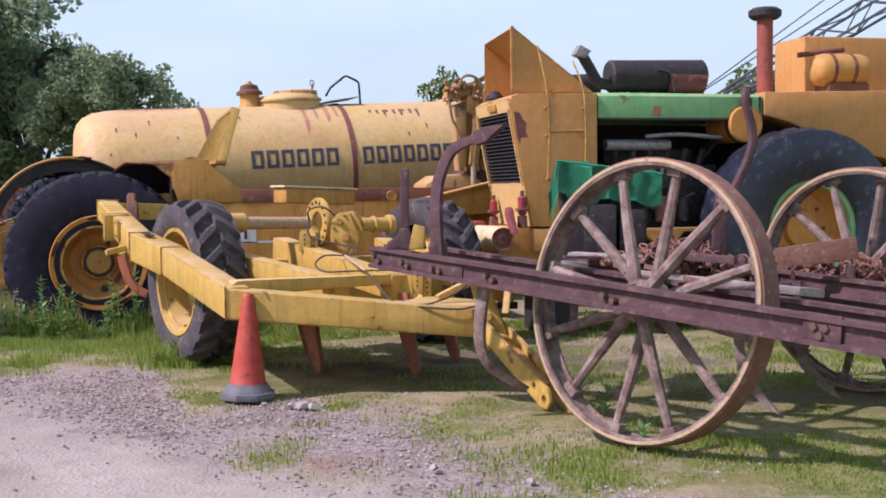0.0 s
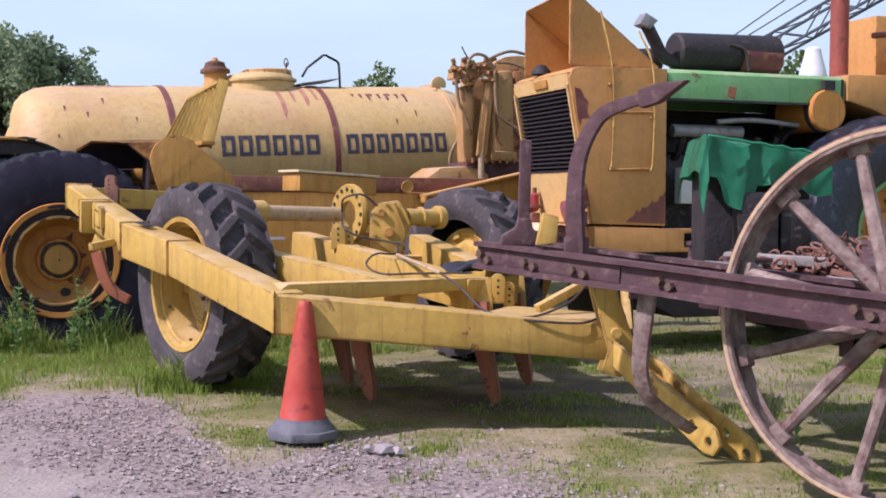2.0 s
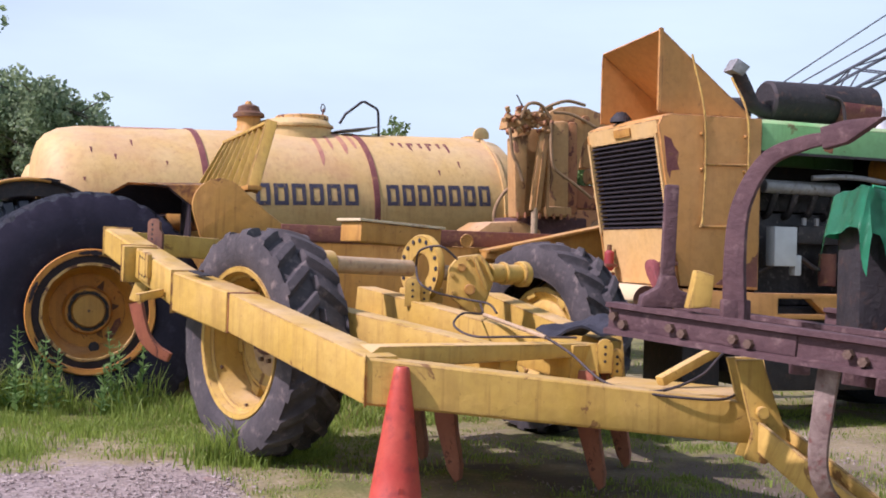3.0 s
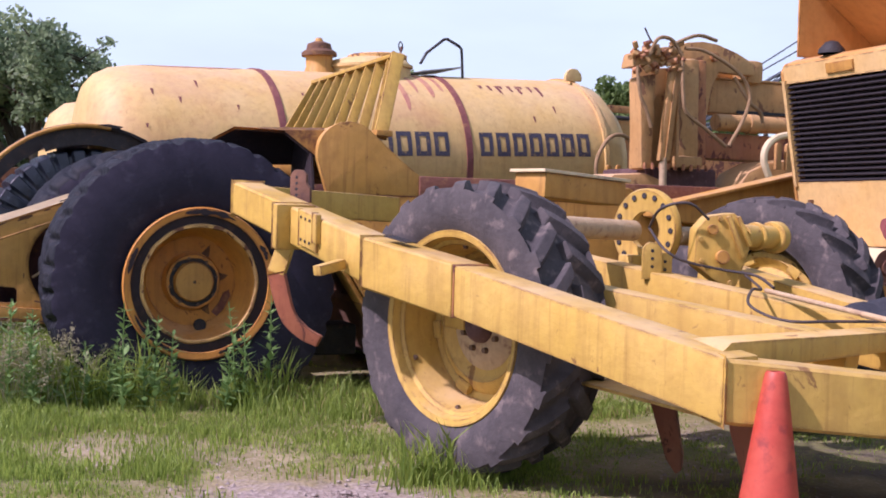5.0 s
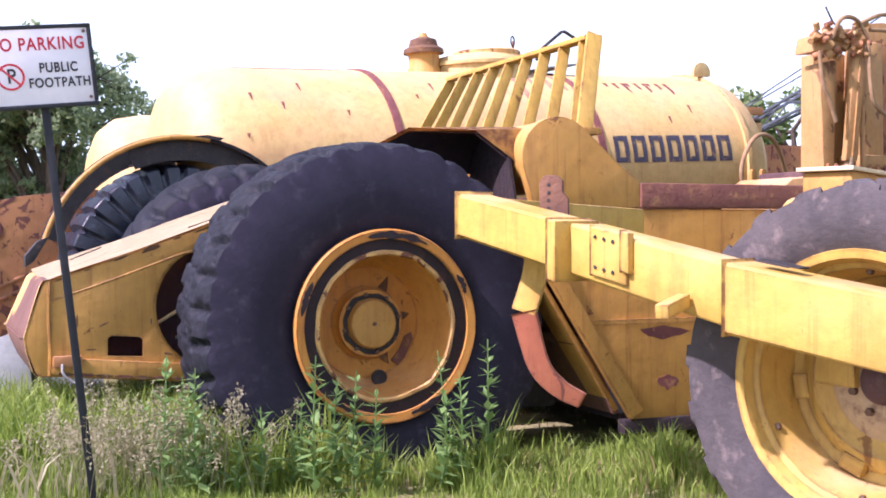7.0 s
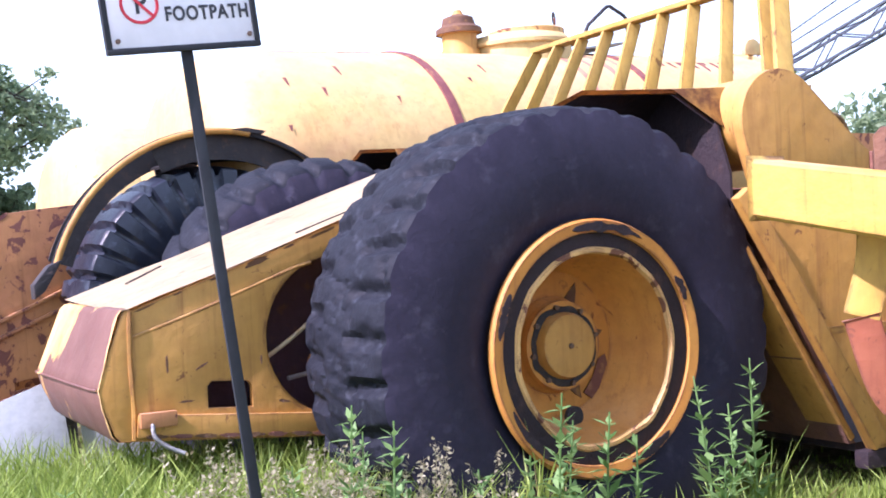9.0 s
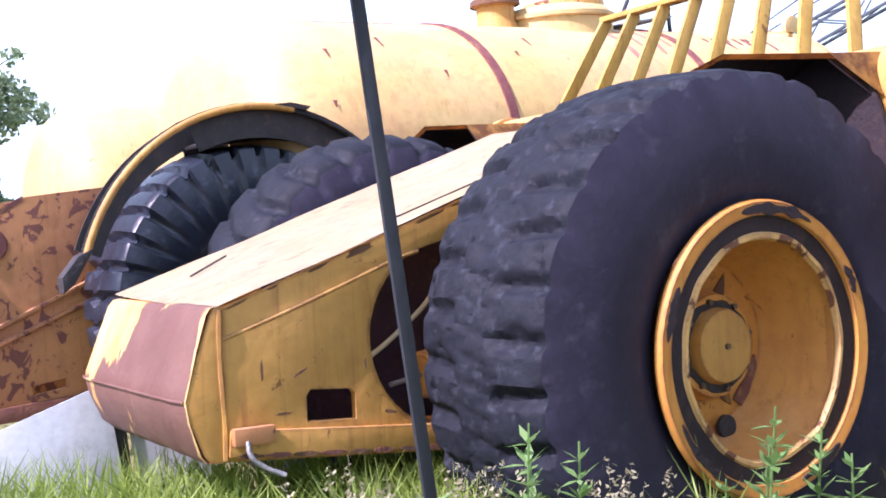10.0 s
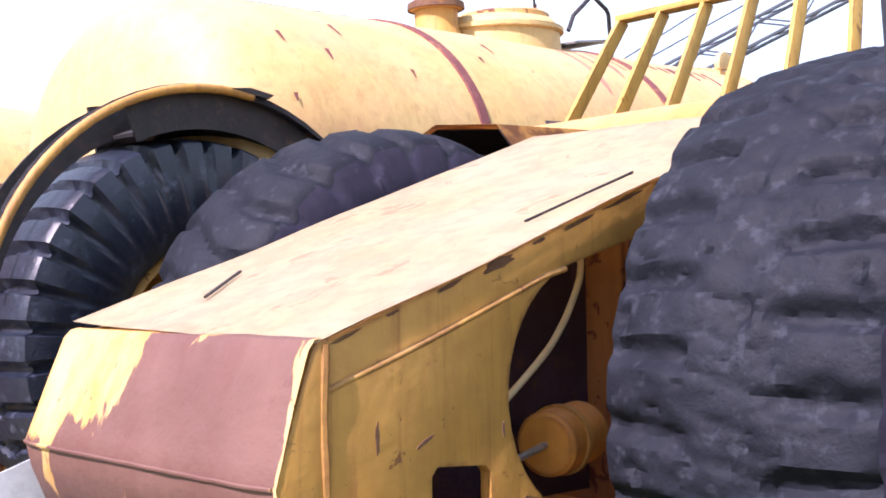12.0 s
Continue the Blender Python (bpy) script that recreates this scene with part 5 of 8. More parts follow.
part("frame_rail", prism([(0.3, 0.86), (2.7, 0.86), (2.7, 1.06), (0.3, 1.08)], W - 0.04, W + 0.06), ORANGE, tractor, bevel=0.008)
part("bulkhead", box((0.965, 0.0, 1.06), (0.985, W, 2.38)), BLACK, tractor)
part("bulkhead", box((2.76, 0.0, 1.06), (2.79, W, 2.38)), BLACK, tractor)
part("far_engine_side", box((1.0, W - 0.05, 1.06), (2.76, W, 2.15)), BLACK, tractor)
eng = part("engine_block", box((1.15, 0.30, 0.95), (2.45, 0.85, 1.70)), ENGINE, tractor, "dark oily engine block", bevel=0.03)
part("rocker_cover", box((1.2, 0.36, 1.71), (2.2, 0.7, 1.86)), ENGINE, eng, bevel=0.04)
part("manifold", can((1.15, 0.18, 1.90), (1.85, 0.18, 1.90), 0.055), ALU, eng, "pale grey manifold pipe")
for i in range(6):
    x = 1.25 + 0.19 * i
    part("runner", tube(curve([(x, 0.34, 1.66), (x, 0.24, 1.70), (x + 0.02, 0.18, 1.86)], 4), 0.03, seg=8), ENGINE, eng)
part("pipe", tube(curve([(1.55, 0.1, 1.98), (1.9, 0.06, 2.0), (2.4, 0.12, 1.97)], 5), 0.022), ALU, eng, "grey fuel pipe")
part("pipe", tube(curve([(1.1, 0.2, 1.2), (1.4, 0.1, 1.35), (1.7, 0.15, 1.25), (2.1, 0.12, 1.4)], 5), 0.02), BLACKHOSE, eng)
part("filter", can((1.75, 0.14, 1.12), (1.75, 0.14, 1.38), 0.07), REDRUST, eng)
part("filter", can((1.98, 0.14, 1.12), (1.98, 0.14, 1.36), 0.06), ENGINE, eng)
part("injector", box((1.45, 0.12, 1.45), (1.95, 0.26, 1.6)), ENGINE, eng, bevel=0.02)
for x in (1.5, 1.62, 1.74, 1.86):
    part("union", can((x, 0.12, 1.6), (x, 0.12, 1.66), 0.02, seg=8), ALU, eng)
part("control_box", box((1.16, 0.02, 1.27), (1.37, 0.14, 1.58)), GREYBOX, tractor, "pale grey metal control box", bevel=0.012)
part("control_box", box((1.37, 0.04, 1.20), (1.43, 0.12, 1.36)), GREYBOX, tractor, bevel=0.01)
drum = part("air_cleaner", can((2.60, -0.05, 2.10), (2.60, 0.5, 2.10), 0.185, seg=36, edge=0.012), RIMPAINT, tractor, "round ochre air cleaner with rust spots")
part("clamp_band", lathe([(-0.02, 0.187), (-0.02, 0.197), (0.03, 0.197), (0.03, 0.187)], None, 36, Matrix.Translation((2.60, 0.02, 2.10))), BLACK, drum)
part("drum_strap", box((2.55, -0.052, 2.28), (2.66, 0.0, 2.36)), BLACK, drum)
rear = [(2.82, 2.43), (2.82, 2.19), (3.1, 2.12), (3.9, 1.80), (4.7, 1.66), (5.0, 1.70), (5.0, 2.47)]
part("rear_body", prism(rear, -0.02, W + 0.02), ORANGE, tractor, "orange rear body with rust edge", bevel=0.025)
# Black box added for the dark under the tractor; it also shades the ground.
part("underbody_fill", prism([(0.85, 0.95), (0.9, 0.42), (1.2, 0.28), (2.5, 0.28), (2.75, 0.5), (2.75, 0.95)], 0.12, W - 0.12), BLACK, tractor, "black box added under the engine for the dark there", bevel=0.03)
part("rear_chassis", box((2.7, 0.1, 0.7), (5.0, W - 0.1, 1.6)), BLACK, tractor, bevel=0.03)
part("rear_fender", prism(arc(3.14, 1.06, 1.15, 150, 20, 16) + arc(3.14, 1.06, 1.12, 20, 150, 16), 0.22, 0.40), DARKSHEET, tractor)
rw = part("wheel", lathe([(-0.2, 0.52), (-0.22, 0.50), (-0.17, 0.47), (-0.05, 0.42), (0.0, 0.36), (0.0, 0.2), (-0.06, 0.18), (-0.08, 0.0)], None, 44), RIMPAINT, tractor, "ochre wheel disc", at=pose(3.14, -0.16, 1.03))
part("tyre", tyre(1.03, 0.50, 0.31, "worn", 26, 1.0, 8), GLOSSRUBBER, rw, "large black smooth-worn tyre")
part("rim_ring", lathe([(-0.215, 0.515), (-0.235, 0.50), (-0.225, 0.44), (-0.20, 0.43)], None, 44), GREEN, rw, "green rim ring")
for k in range(8):
    bolt(rw, (0.27 * math.cos(k * 0.785), 0.0, 0.27 * math.sin(k * 0.785)), 0.022, 0.02)
rw2 = part("wheel", lathe([(-0.2, 0.52), (0.0, 0.36), (0.0, 0.0)], None, 32), RIMPAINT, tractor, at=pose(3.14, W + 0.2, 1.03))
part("tyre", tyre(1.03, 0.50, 0.31, "worn", 26, 1.0, 6), GLOSSRUBBER, rw2)
# front bolster, roller and extinguishers
part("bolster", box((0.0, 0.15, 0.72), (0.6, W - 0.1, 1.09)), ORANGE, tractor, bevel=0.03)
DRUM = Matrix.Translation((-0.02, 0.0, 0.985))
fr = part("front_roller", lathe([(-0.085, 0.098), (-0.085, 0.112), (-0.05, 0.116), (0.30, 0.120), (0.72, 0.116), (0.76, 0.10), (0.76, 0.0)], None, 32, DRUM), OCHRE_TOP, tractor, "tan cable drum with a rusty end")
part("drum_end", lathe([(-0.086, 0.0), (-0.088, 0.045), (-0.07, 0.055), (-0.07, 0.092), (-0.085, 0.098), (-0.088, 0.112)], None, 32, DRUM), REDRUST, fr, "rusty drum end")
part("drum_socket", can((-0.02, -0.092, 0.985), (-0.02, -0.084, 0.985), 0.022, seg=12), BLACK, fr)
for y, z, s in ((-0.02, 1.31, 1.0), (0.93, 1.28, 0.9)):
    ex = part("fire_bottle", can((0.20, y, z - 0.10 * s), (0.20, y, z + 0.09 * s), 0.045 * s, edge=0.02), REDBOTTLE, tractor, "small red fire bottle")
    part("bottle_head", can((0.20, y, z + 0.09 * s), (0.20, y, z + 0.14 * s), 0.02), DARKRUST, ex)
    part("bottle_clip", box((0.145, y - 0.055, z - 0.06), (0.25, y + 0.055, z - 0.03)), REDRUST, ex, bevel=0.006)
    part("bottle_foot", prism([(y - 0.05, z - 0.22), (y + 0.05, z - 0.22), (y + 0.035, z - 0.10), (y - 0.035, z - 0.10)], 0.16, 0.24, axis="x"), REDRUST, ex, bevel=0.01)
part("red_clamp", prism([(-0.19, 1.03), (-0.09, 1.03), (0.05, 1.17), (0.09, 1.23), (0.075, 1.28), (0.02, 1.295), (-0.04, 1.27), (-0.07, 1.20)], 0.05, 0.11, axis="x"), FADEDRED, tractor, "faded red clamp arm", bevel=0.015)
part("red_seat", box((-0.05, 0.86, 1.02), (0.1, 1.02, 1.14)), REDBOTTLE, tractor, bevel=0.04)
part("front_stand", box((0.5, 0.25, 0.0), (0.85, W - 0.25, 0.8)), BLACK, tractor, "dark front stand under the bolster", bevel=0.03)
# hood of the blower on the cowl
bm = bmesh.new()
a = [bm.verts.new(p) for p in ((0.16, 0.12, 2.41), (0.16, 1.07, 2.41), (0.16, 1.07, 2.99), (0.16, 0.12, 3.04), (0.98, 0.12, 2.42), (0.98, 1.07, 2.42))]
for f in ((0, 4, 3), (1, 5, 2), (2, 5, 4, 3)):
    bm.faces.new([a[i] for i in f])
bmesh.ops.triangulate(bm, faces=bm.faces)
bmesh.ops.subdivide_edges(bm, edges=bm.edges, cuts=7, use_grid_fill=True)
bmesh.ops.solidify(bm, geom=bm.faces, thickness=0.015)
hood = part("chute_hood", bm, ORANGE, tractor, "wedge-shaped open orange hood on the cowl")
part("hood_lip", beam((0.155, 0.11, 2.42), (0.155, 0.11, 3.05), 0.025, 0.03, up=(1, 0, 0)), ORANGE, hood)
# exhaust: two silencers, elbow and stub
sil = part("silencer", can((1.25, 0.34, 2.60), (2.30, 0.34, 2.62), 0.165, seg=36, edge=0.02), BLACK, tractor, "large black-brown exhaust silencer")
part("silencer_rust", lathe([(0.62, 0.1665), (0.62, 0.168), (1.03, 0.168), (1.03, 0.1665)], None, 36, Matrix.Translation((1.25, 0.34, 2.60)) @ Matrix.Rotation(radians(-90), 4, "Z") @ Matrix.Rotation(radians(-1.1), 4, "X")), BAND, sil, "rusted half of the silencer")
part("silencer_clamp", tube(curve([(1.72, 0.18, 2.66), (1.86, 0.16, 2.62), (1.90, 0.15, 2.44)], 4), 0.014, seg=6), BLACKHOSE, sil)
part("silencer", can((0.92, 0.62, 2.52), (1.25, 0.62, 2.54), 0.12, seg=30), BLACK, tractor, "smaller black silencer")
el = part("exhaust_elbow", tube(curve([(1.28, 0.30, 2.50), (1.12, 0.28, 2.54), (1.02, 0.27, 2.68), (0.93, 0.26, 2.82)], 6), 0.055, seg=14), BLACK, tractor, "bent black exhaust pipe")
part("rain_cap", prism([(0.84, 2.80), (0.95, 2.76), (1.02, 2.84), (0.90, 2.90)], 0.20, 0.32), ALU, el, bevel=0.01)
# rope ladder on the cowl
for x, top in ((0.42, 2.86), (0.80, 2.72)):
    part("rope", tube(curve([(x - 0.02, 0.06 if top > 2.8 else 0.1, top), (x + 0.03, -0.05, 2.42), (x + 0.05, -0.055, 2.0), (x + 0.04, -0.05, 1.62), (x + 0.01, -0.07, 1.54)], 6), 0.009, seg=8), YELLOW, tractor, "yellow rope hand line")
for z in (2.02, 1.55):
    part("rung", tube([(0.46, -0.05, z), (0.84, -0.05, z + 0.01)], 0.010, seg=8), OCHRE, tractor)
for x, z in ((0.44, 2.25), (0.83, 2.25), (0.45, 1.98), (0.83, 1.98)):
    part("rope_eye", can((x, -0.06, z), (x, 0.0, z), 0.014, seg=8), OCHRE, tractor)
# things on the rear body
pipe = part("intake_pipe", can((3.10, 0.47, 2.42), (3.10, 0.47, 3.30), 0.085, seg=28), REDPIPE, tractor, "red primer intake stack with black cap")
part("stack_cap", lathe([(3.24, 0.13), (3.27, 0.17), (3.33, 0.175), (3.36, 0.13), (3.37, 0)], None, 28, Matrix.Translation((3.10, 0.47, 0)) @ UPRIGHT), BLACK, pipe, "black mushroom cap")
rec = part("air_receiver", lathe([(0, 0), (0.02, 0.10), (0.07, 0.16), (0.14, 0.175), (0.56, 0.175), (0.63, 0.16), (0.68, 0.10), (0.7, 0)], None, 28, Matrix.Translation((3.58, 0.35, 2.70)) @ Matrix.Rotation(radians(-90), 4, "Z")), OCHRE, tractor, "ochre air receiver tank")
for x in (3.78, 4.02):
    part("strap", lathe([(-0.02, 0.176), (-0.02, 0.183), (0.02, 0.183), (0.02, 0.176)], None, 28, Matrix.Translation((x, 0.35, 2.70)) @ Matrix.Rotation(radians(-90), 4, "Z")), REDRUST, rec)
part("receiver_cradle", box((3.72, 0.22, 2.46), (4.2, 0.5, 2.55)), REDRUST, rec)
part("cab_box", box((3.75, 0.75, 2.44), (5.0, 1.4, 3.12)), ORANGE, tractor, "orange upper housing", bevel=0.04)
part("control_rod", tube([(3.55, 0.55, 2.88), (4.1, 0.55, 2.95)], 0.03), REDRUST, tractor)

# ---- the yellow ripper implement ----
ripper = thing("ripper_frame", "bright yellow tool-bar ripper on two tractor tyres with rusty tines", "ripper", pose(-1.7, 8.1, 0))
INV = Matrix.Translation((1.7, -8.1, 0))


def rpart(name, bm, mat, label="", bevel=0.0, parent=None):
    """A part of the ripper, given in the yard's axes."""
    bmesh.ops.transform(bm, matrix=INV, verts=bm.verts)
    return part(name, bm, mat, parent or ripper, label, bevel)


def box_beam(p, q, w, h, top=True):
    """A square tube whose top centre line runs from p to q."""
    d = Vector((0, 0, h / 2))
    return beam(Vector(p) - d, Vector(q) - d, w, h)


N = Vector((0.85, 0.527, 0)).normalized()     # across the side beam, away from the track
CT = Vector((-1.70, 8.07, 0.785))
TIP = Vector((-3.66, 11.17, 1.40))
BA, BB = Vector((-2.90, 9.77, 1.12)), Vector((-2.51, 9.34, 1.02))


def flat_bar(line, w0, w1, t, side=(0.62, 0.78, 0)):
    """A flat bar that tapers along a line, its thickness across the given side."""
    bm = bmesh.new()
    rings, side = [], Vector(side).normalized()
    for i, p in enumerate(line):
        d = (line[min(i + 1, len(line) - 1)] - line[max(i - 1, 0)]).normalized()
        out, w = side.cross(d).normalized(), w0 + (w1 - w0) * i / len(line)
        rings.append([bm.verts.new(p + w * a * out + t * b * side) for a, b in ((1, 1), (1, -1), (-1, -1), (-1, 1))])
    for r0, r1 in zip(rings, rings[1:]):
        for k in range(4):
            bm.faces.new((r0[k], r0[(k + 1) % 4], r1[(k + 1) % 4], r1[k]))
    bm.faces.new(rings[0])
    bm.faces.new(rings[-1])
    return bm


def sweep_beam(pts, w, heights):
    """A square tube with mitred bends whose top near edge runs along the points."""
    bm = bmesh.new()
    pts = [Vector(p) for p in pts]
    nor = []
    for p, q in zip(pts, pts[1:]):
        d = (q - p).to_2d().normalized()
        nor.append(Vector((-d.y, d.x, 0)))
    rings = []
    for i, p in enumerate(pts):
        n0, n1 = nor[max(i - 1, 0)], nor[min(i, len(nor) - 1)]
        m = (n0 + n1).normalized()
        o = m * (w / m.dot(n0))
        h = Vector((0, 0, heights[i]))
        rings.append([bm.verts.new(v) for v in (p, p + o, p + o - h, p - h)])
    for r0, r1 in zip(rings, rings[1:]):
        for k in range(4):
            bm.faces.new((r0[k], r0[(k + 1) % 4], r1[(k + 1) % 4], r1[k]))
    bm.faces.new(rings[0])
    bm.faces.new(rings[-1])
    return bm


rpart("side_beam", sweep_beam([TIP, BA, BB, CT], 0.19, [0.19, 0.215, 0.225, 0.225]), YELLOW, "yellow square side beam with a bent knuckle", 0.012)
rpart("knuckle_sleeve", sweep_beam([BA + Vector((-0.012, 0.004, 0.006)), BB + Vector((-0.01, -0.012, 0.006))], 0.212, [0.242, 0.238]), YELLOW, "welded box sleeve round the knuckle", 0.01)
rpart("beam_joint", sweep_beam([BB + Vector((-0.004, -0.004, 0.003)), BB + 0.006 * (CT - BB) + Vector((-0.004, -0.004, 0.003))], 0.2, [0.232, 0.232]), RUSTYEL, "rusty weld joint", 0.002)
FE = Vector((0.19, 8.16, 0.60))
rpart("front_beam", sweep_beam([CT + Vector((0.004, 0.0, -0.002)), FE], 0.20, [0.225, 0.20]), YELLOW, "yellow square front beam", 0.012)
rpart("knuckle_hole", beam(BA + 0.08 * N + Vector((0.05, -0.06, 0.014)), BA + 0.08 * N + Vector((0.15, -0.17, -0.012)), 0.07, 0.006), BLACK, "ragged dark hole")
rpart("side_stub", beam(TIP + Vector((0.05, -0.02, -0.10)) + 0.1 * N, TIP + Vector((0.95, 0.60, -0.14)), 0.18, 0.16), YELLOW, "yellow rear cross beam", 0.01)
LUGTURN = Matrix.Translation((1.70 - 3.263, 10.98 - 8.1, 0)) @ pose(0, 0, 0, 0, 0, -26.6)
lug = part("bracket", prism([(-0.055, 1.22), (0.075, 1.22), (0.075, 1.37), (0.05, 1.40), (0.05, 1.45), (0.02, 1.475), (-0.03, 1.475), (-0.055, 1.45)], -0.014, 0.014), BACKRUST, ripper, "rusty drilled bracket", bevel=0.006, at=LUGTURN)
for k in range(4):
    part("bracket_hole", can((-0.012, -0.0155, 1.33 + 0.034 * k), (-0.012, -0.010, 1.33 + 0.034 * k), 0.009, seg=10), BLACK, lug)
plate = rpart("bracket_plate", sweep_beam([Vector((-3.235, 10.352, 1.250)), Vector((-3.140, 10.178, 1.214))], 0.016, [0.185, 0.185]), YELLOW, "bolted cover plate", 0.004)
rpart("plate_edge", sweep_beam([Vector((-3.160, 10.187, 1.232)), Vector((-3.140, 10.150, 1.224))], 0.03, [0.15, 0.15]), YELLOW, "", 0.004, parent=plate)
for f in (0.15, 0.4, 0.65):
    for dz in (0.035, 0.15):
        q = Vector((-3.237, 10.350, 1.250)).lerp(Vector((-3.142, 10.176, 1.214)), f) - Vector((0, 0, dz))
        rpart("bolt_hole", can(q, q - 0.003 * N, 0.008, seg=8), BLACK, parent=plate)
rpart("clamp", sweep_beam([Vector((-3.36, 10.50, 1.27)), Vector((-3.335, 10.455, 1.262))], 0.23, [0.24, 0.24]), YELLOW, "yellow clamp strap", 0.006).matrix_basis = pose(-0.02, -0.012, 0.01)
rpart("peg", beam(Vector((-3.0, 9.92, 0.99)), Vector((-3.12, 9.78, 0.96)), 0.05, 0.05), YELLOW, "", 0.008)
rpart("beam_lug", prism(arc(-2.42, 1.30, 0.06, 0, 180, 8) + [(-2.48, 1.08), (-2.36, 1.08)], 10.30, 10.36), YELLOW, "yellow lug with holes", 0.008)
# inner beams
B2L, B2R = Vector((-1.72, 8.26, 0.80)), Vector((-0.49, 8.86, 0.81))
rpart("cap_rail", prism([(-0.01, -0.03), (0.05, 0.005), (1.56, -0.015), (1.58, -0.085), (0.07, -0.105)], -0.085, 0.085), YELLOW, "yellow capped rail", 0.006).matrix_basis = Matrix.Translation(B2L - Vector((-1.7, 8.1, 0))) @ Matrix.Translation(Vector((1.7, -8.1, 0)) * 0) @ pose(0, -0.02, 0.02, 0, 0, 36) @ Matrix.Translation((-1.7, 8.1, 0))
rpart("cross_beam", box_beam((-2.35, 10.05, 1.02), (-0.95, 8.75, 0.79), 0.16, 0.20), YELLOW, "yellow inner beam", 0.01)
rpart("cross_beam", box_beam((-1.75, 10.55, 1.05), (-0.52, 9.0, 0.80), 0.16, 0.20), YELLOW, "yellow inner beam", 0.01)
rpart("cross_beam", box_beam((-0.85, 11.0, 1.02), (-0.28, 9.45, 0.80), 0.16, 0.20), YELLOW, "yellow inner beam", 0.01)
rpart("tool_bar", box_beam((-2.45, 9.95, 0.86), (-0.15, 11.15, 0.86), 0.18, 0.18), YELLOW, "yellow rear tool bar", 0.01)
rpart("deck_plate", prism([(-0.66, 8.27), (0.15, 8.26), (0.25, 8.62), (-0.30, 9.10)], 0.605, 0.625, axis="z"), YELLOW, "dusty yellow deck plate", 0.003)
# Plate added so the ground below the frame lies in its shadow.
rpart("shade_plate", prism([(-1.55, 8.36), (0.1, 8.35), (-0.15, 9.5), (-0.9, 10.1), (-1.7, 9.9), (-1.95, 9.4)], 0.50, 0.515, axis="z"), YELLOW, "dusty plate added low inside the frame to cast shade", 0.003)
for x, y, z, k in ((-1.44, 10.04, 1.13, 1.0), (-0.385, 9.02, 0.835, 0.92)):
    for dx, dy, dz in ((0, 0, 0), (0.075, 0.03, -0.055)):
        w = 0.05 * k if dx == 0 else 0.036
        cx, top = x + dx, z + dz
        lug = rpart("drilled_lug", prism(arc(cx, top - w, w, 0, 180, 10) + [(cx - w, top - 0.19), (cx + w, top - 0.19)], y + dy, y + dy + 0.022), YELLOW, "upright drilled lug plate", 0.004)
        for dh in (0.045, 0.085, 0.125):
            rpart("bolt_hole", can((cx, y + dy - 0.002, top - dh), (cx, y + dy + 0.004, top - dh), 0.009, seg=8), BLACK, parent=lug)
rpart("yellow_box", beam((-1.885, 11.30, 1.435), (-1.27, 11.815, 1.40), 0.25, 0.15), OCHRE, "yellow tool box", 0.012)
rpart("box_lid", beam((-1.905, 11.285, 1.522), (-1.25, 11.83, 1.487), 0.29, 0.02), OCHRE_TOP, "pale lid", 0.004)
for x, y in ((-1.75, 11.41), (-1.40, 11.71)):
    rpart("box_leg", beam((x, y, 0.74), (x, y, 1.36), 0.06, 0.06), YELLOW)
# wheels
WY = -54.0
def ripper_wheel(p, turn):
    m = Matrix.Translation(Vector(p) - Vector((-1.7, 8.1, 0))) @ pose(0, 0, 0, 0, 0, turn)
    disc = part("wheel", lathe([(-0.165, 0.465), (-0.185, 0.46), (-0.18, 0.43), (-0.14, 0.415), (-0.13, 0.395), (-0.03, 0.375), (0.05, 0.365), (0.06, 0.33), (0.03, 0.30), (0.02, 0.27), (0.05, 0.235), (0.055, 0.20), (0.05, 0.09), (0.05, 0.0)], None, 56), YELLOW, ripper, "deep yellow wheel disc with bolts", at=m)
    part("tyre", tyre(0.70, 0.445, 0.205, "ag", 20, 0.69, 18), AGRUBBER, disc, "dusty tractor tyre with bar lugs")
    part("hub", lathe([(0.03, 0.082), (0.0, 0.078), (-0.02, 0.066), (-0.035, 0.04), (-0.035, 0)], None, 24), IRON, disc, "brown rusty hub")
    part("hub_stain", lathe([(0.054, 0.215), (0.048, 0.21), (0.03, 0.16), (0.026, 0.082)], None, 36), DUSTAXLE, disc, "dusty hub plate")
    for k in range(8):
        a = radians(45 * k + 20)
        bolt(disc, (0.120 * math.cos(a), 0.028, 0.120 * math.sin(a)), 0.016, 0.022)
    for k in range(6):
        a = radians(60 * k + 8)
        part("rim_clip", box((-0.03, -0.03, -0.045), (0.03, 0.01, 0.045)), YELLOW, disc, bevel=0.006, at=pose(0.325 * math.cos(a), 0.05, 0.325 * math.sin(a), 0, -math.degrees(a), 0))
        bolt(disc, (0.385 * math.cos(a + 0.35), -0.09, 0.385 * math.sin(a + 0.35)), 0.014, 0.016)
    return disc


ripper_wheel((-2.35, 9.79, 0.71), WY)
ripper_wheel((-0.42, 11.15, 0.70), WY + 180)
AX = (Vector((-0.42, 11.15, 0)) - Vector((-2.32, 9.80, 0))).normalized()
rpart("axle_tube", can((-2.25, 9.85, 0.72), (-0.5, 11.09, 0.72), 0.06), YELLOW, "yellow axle tube")
rpart("stub_axle", can((-2.03, 9.93, 1.20), (-1.45, 10.40, 1.18), 0.055), DUSTAXLE, "dusty round axle half")
rpart("stub_flange", can((-2.07, 9.90, 1.20), (-1.96, 9.99, 1.20), 0.085), YELLOW, "", 0)
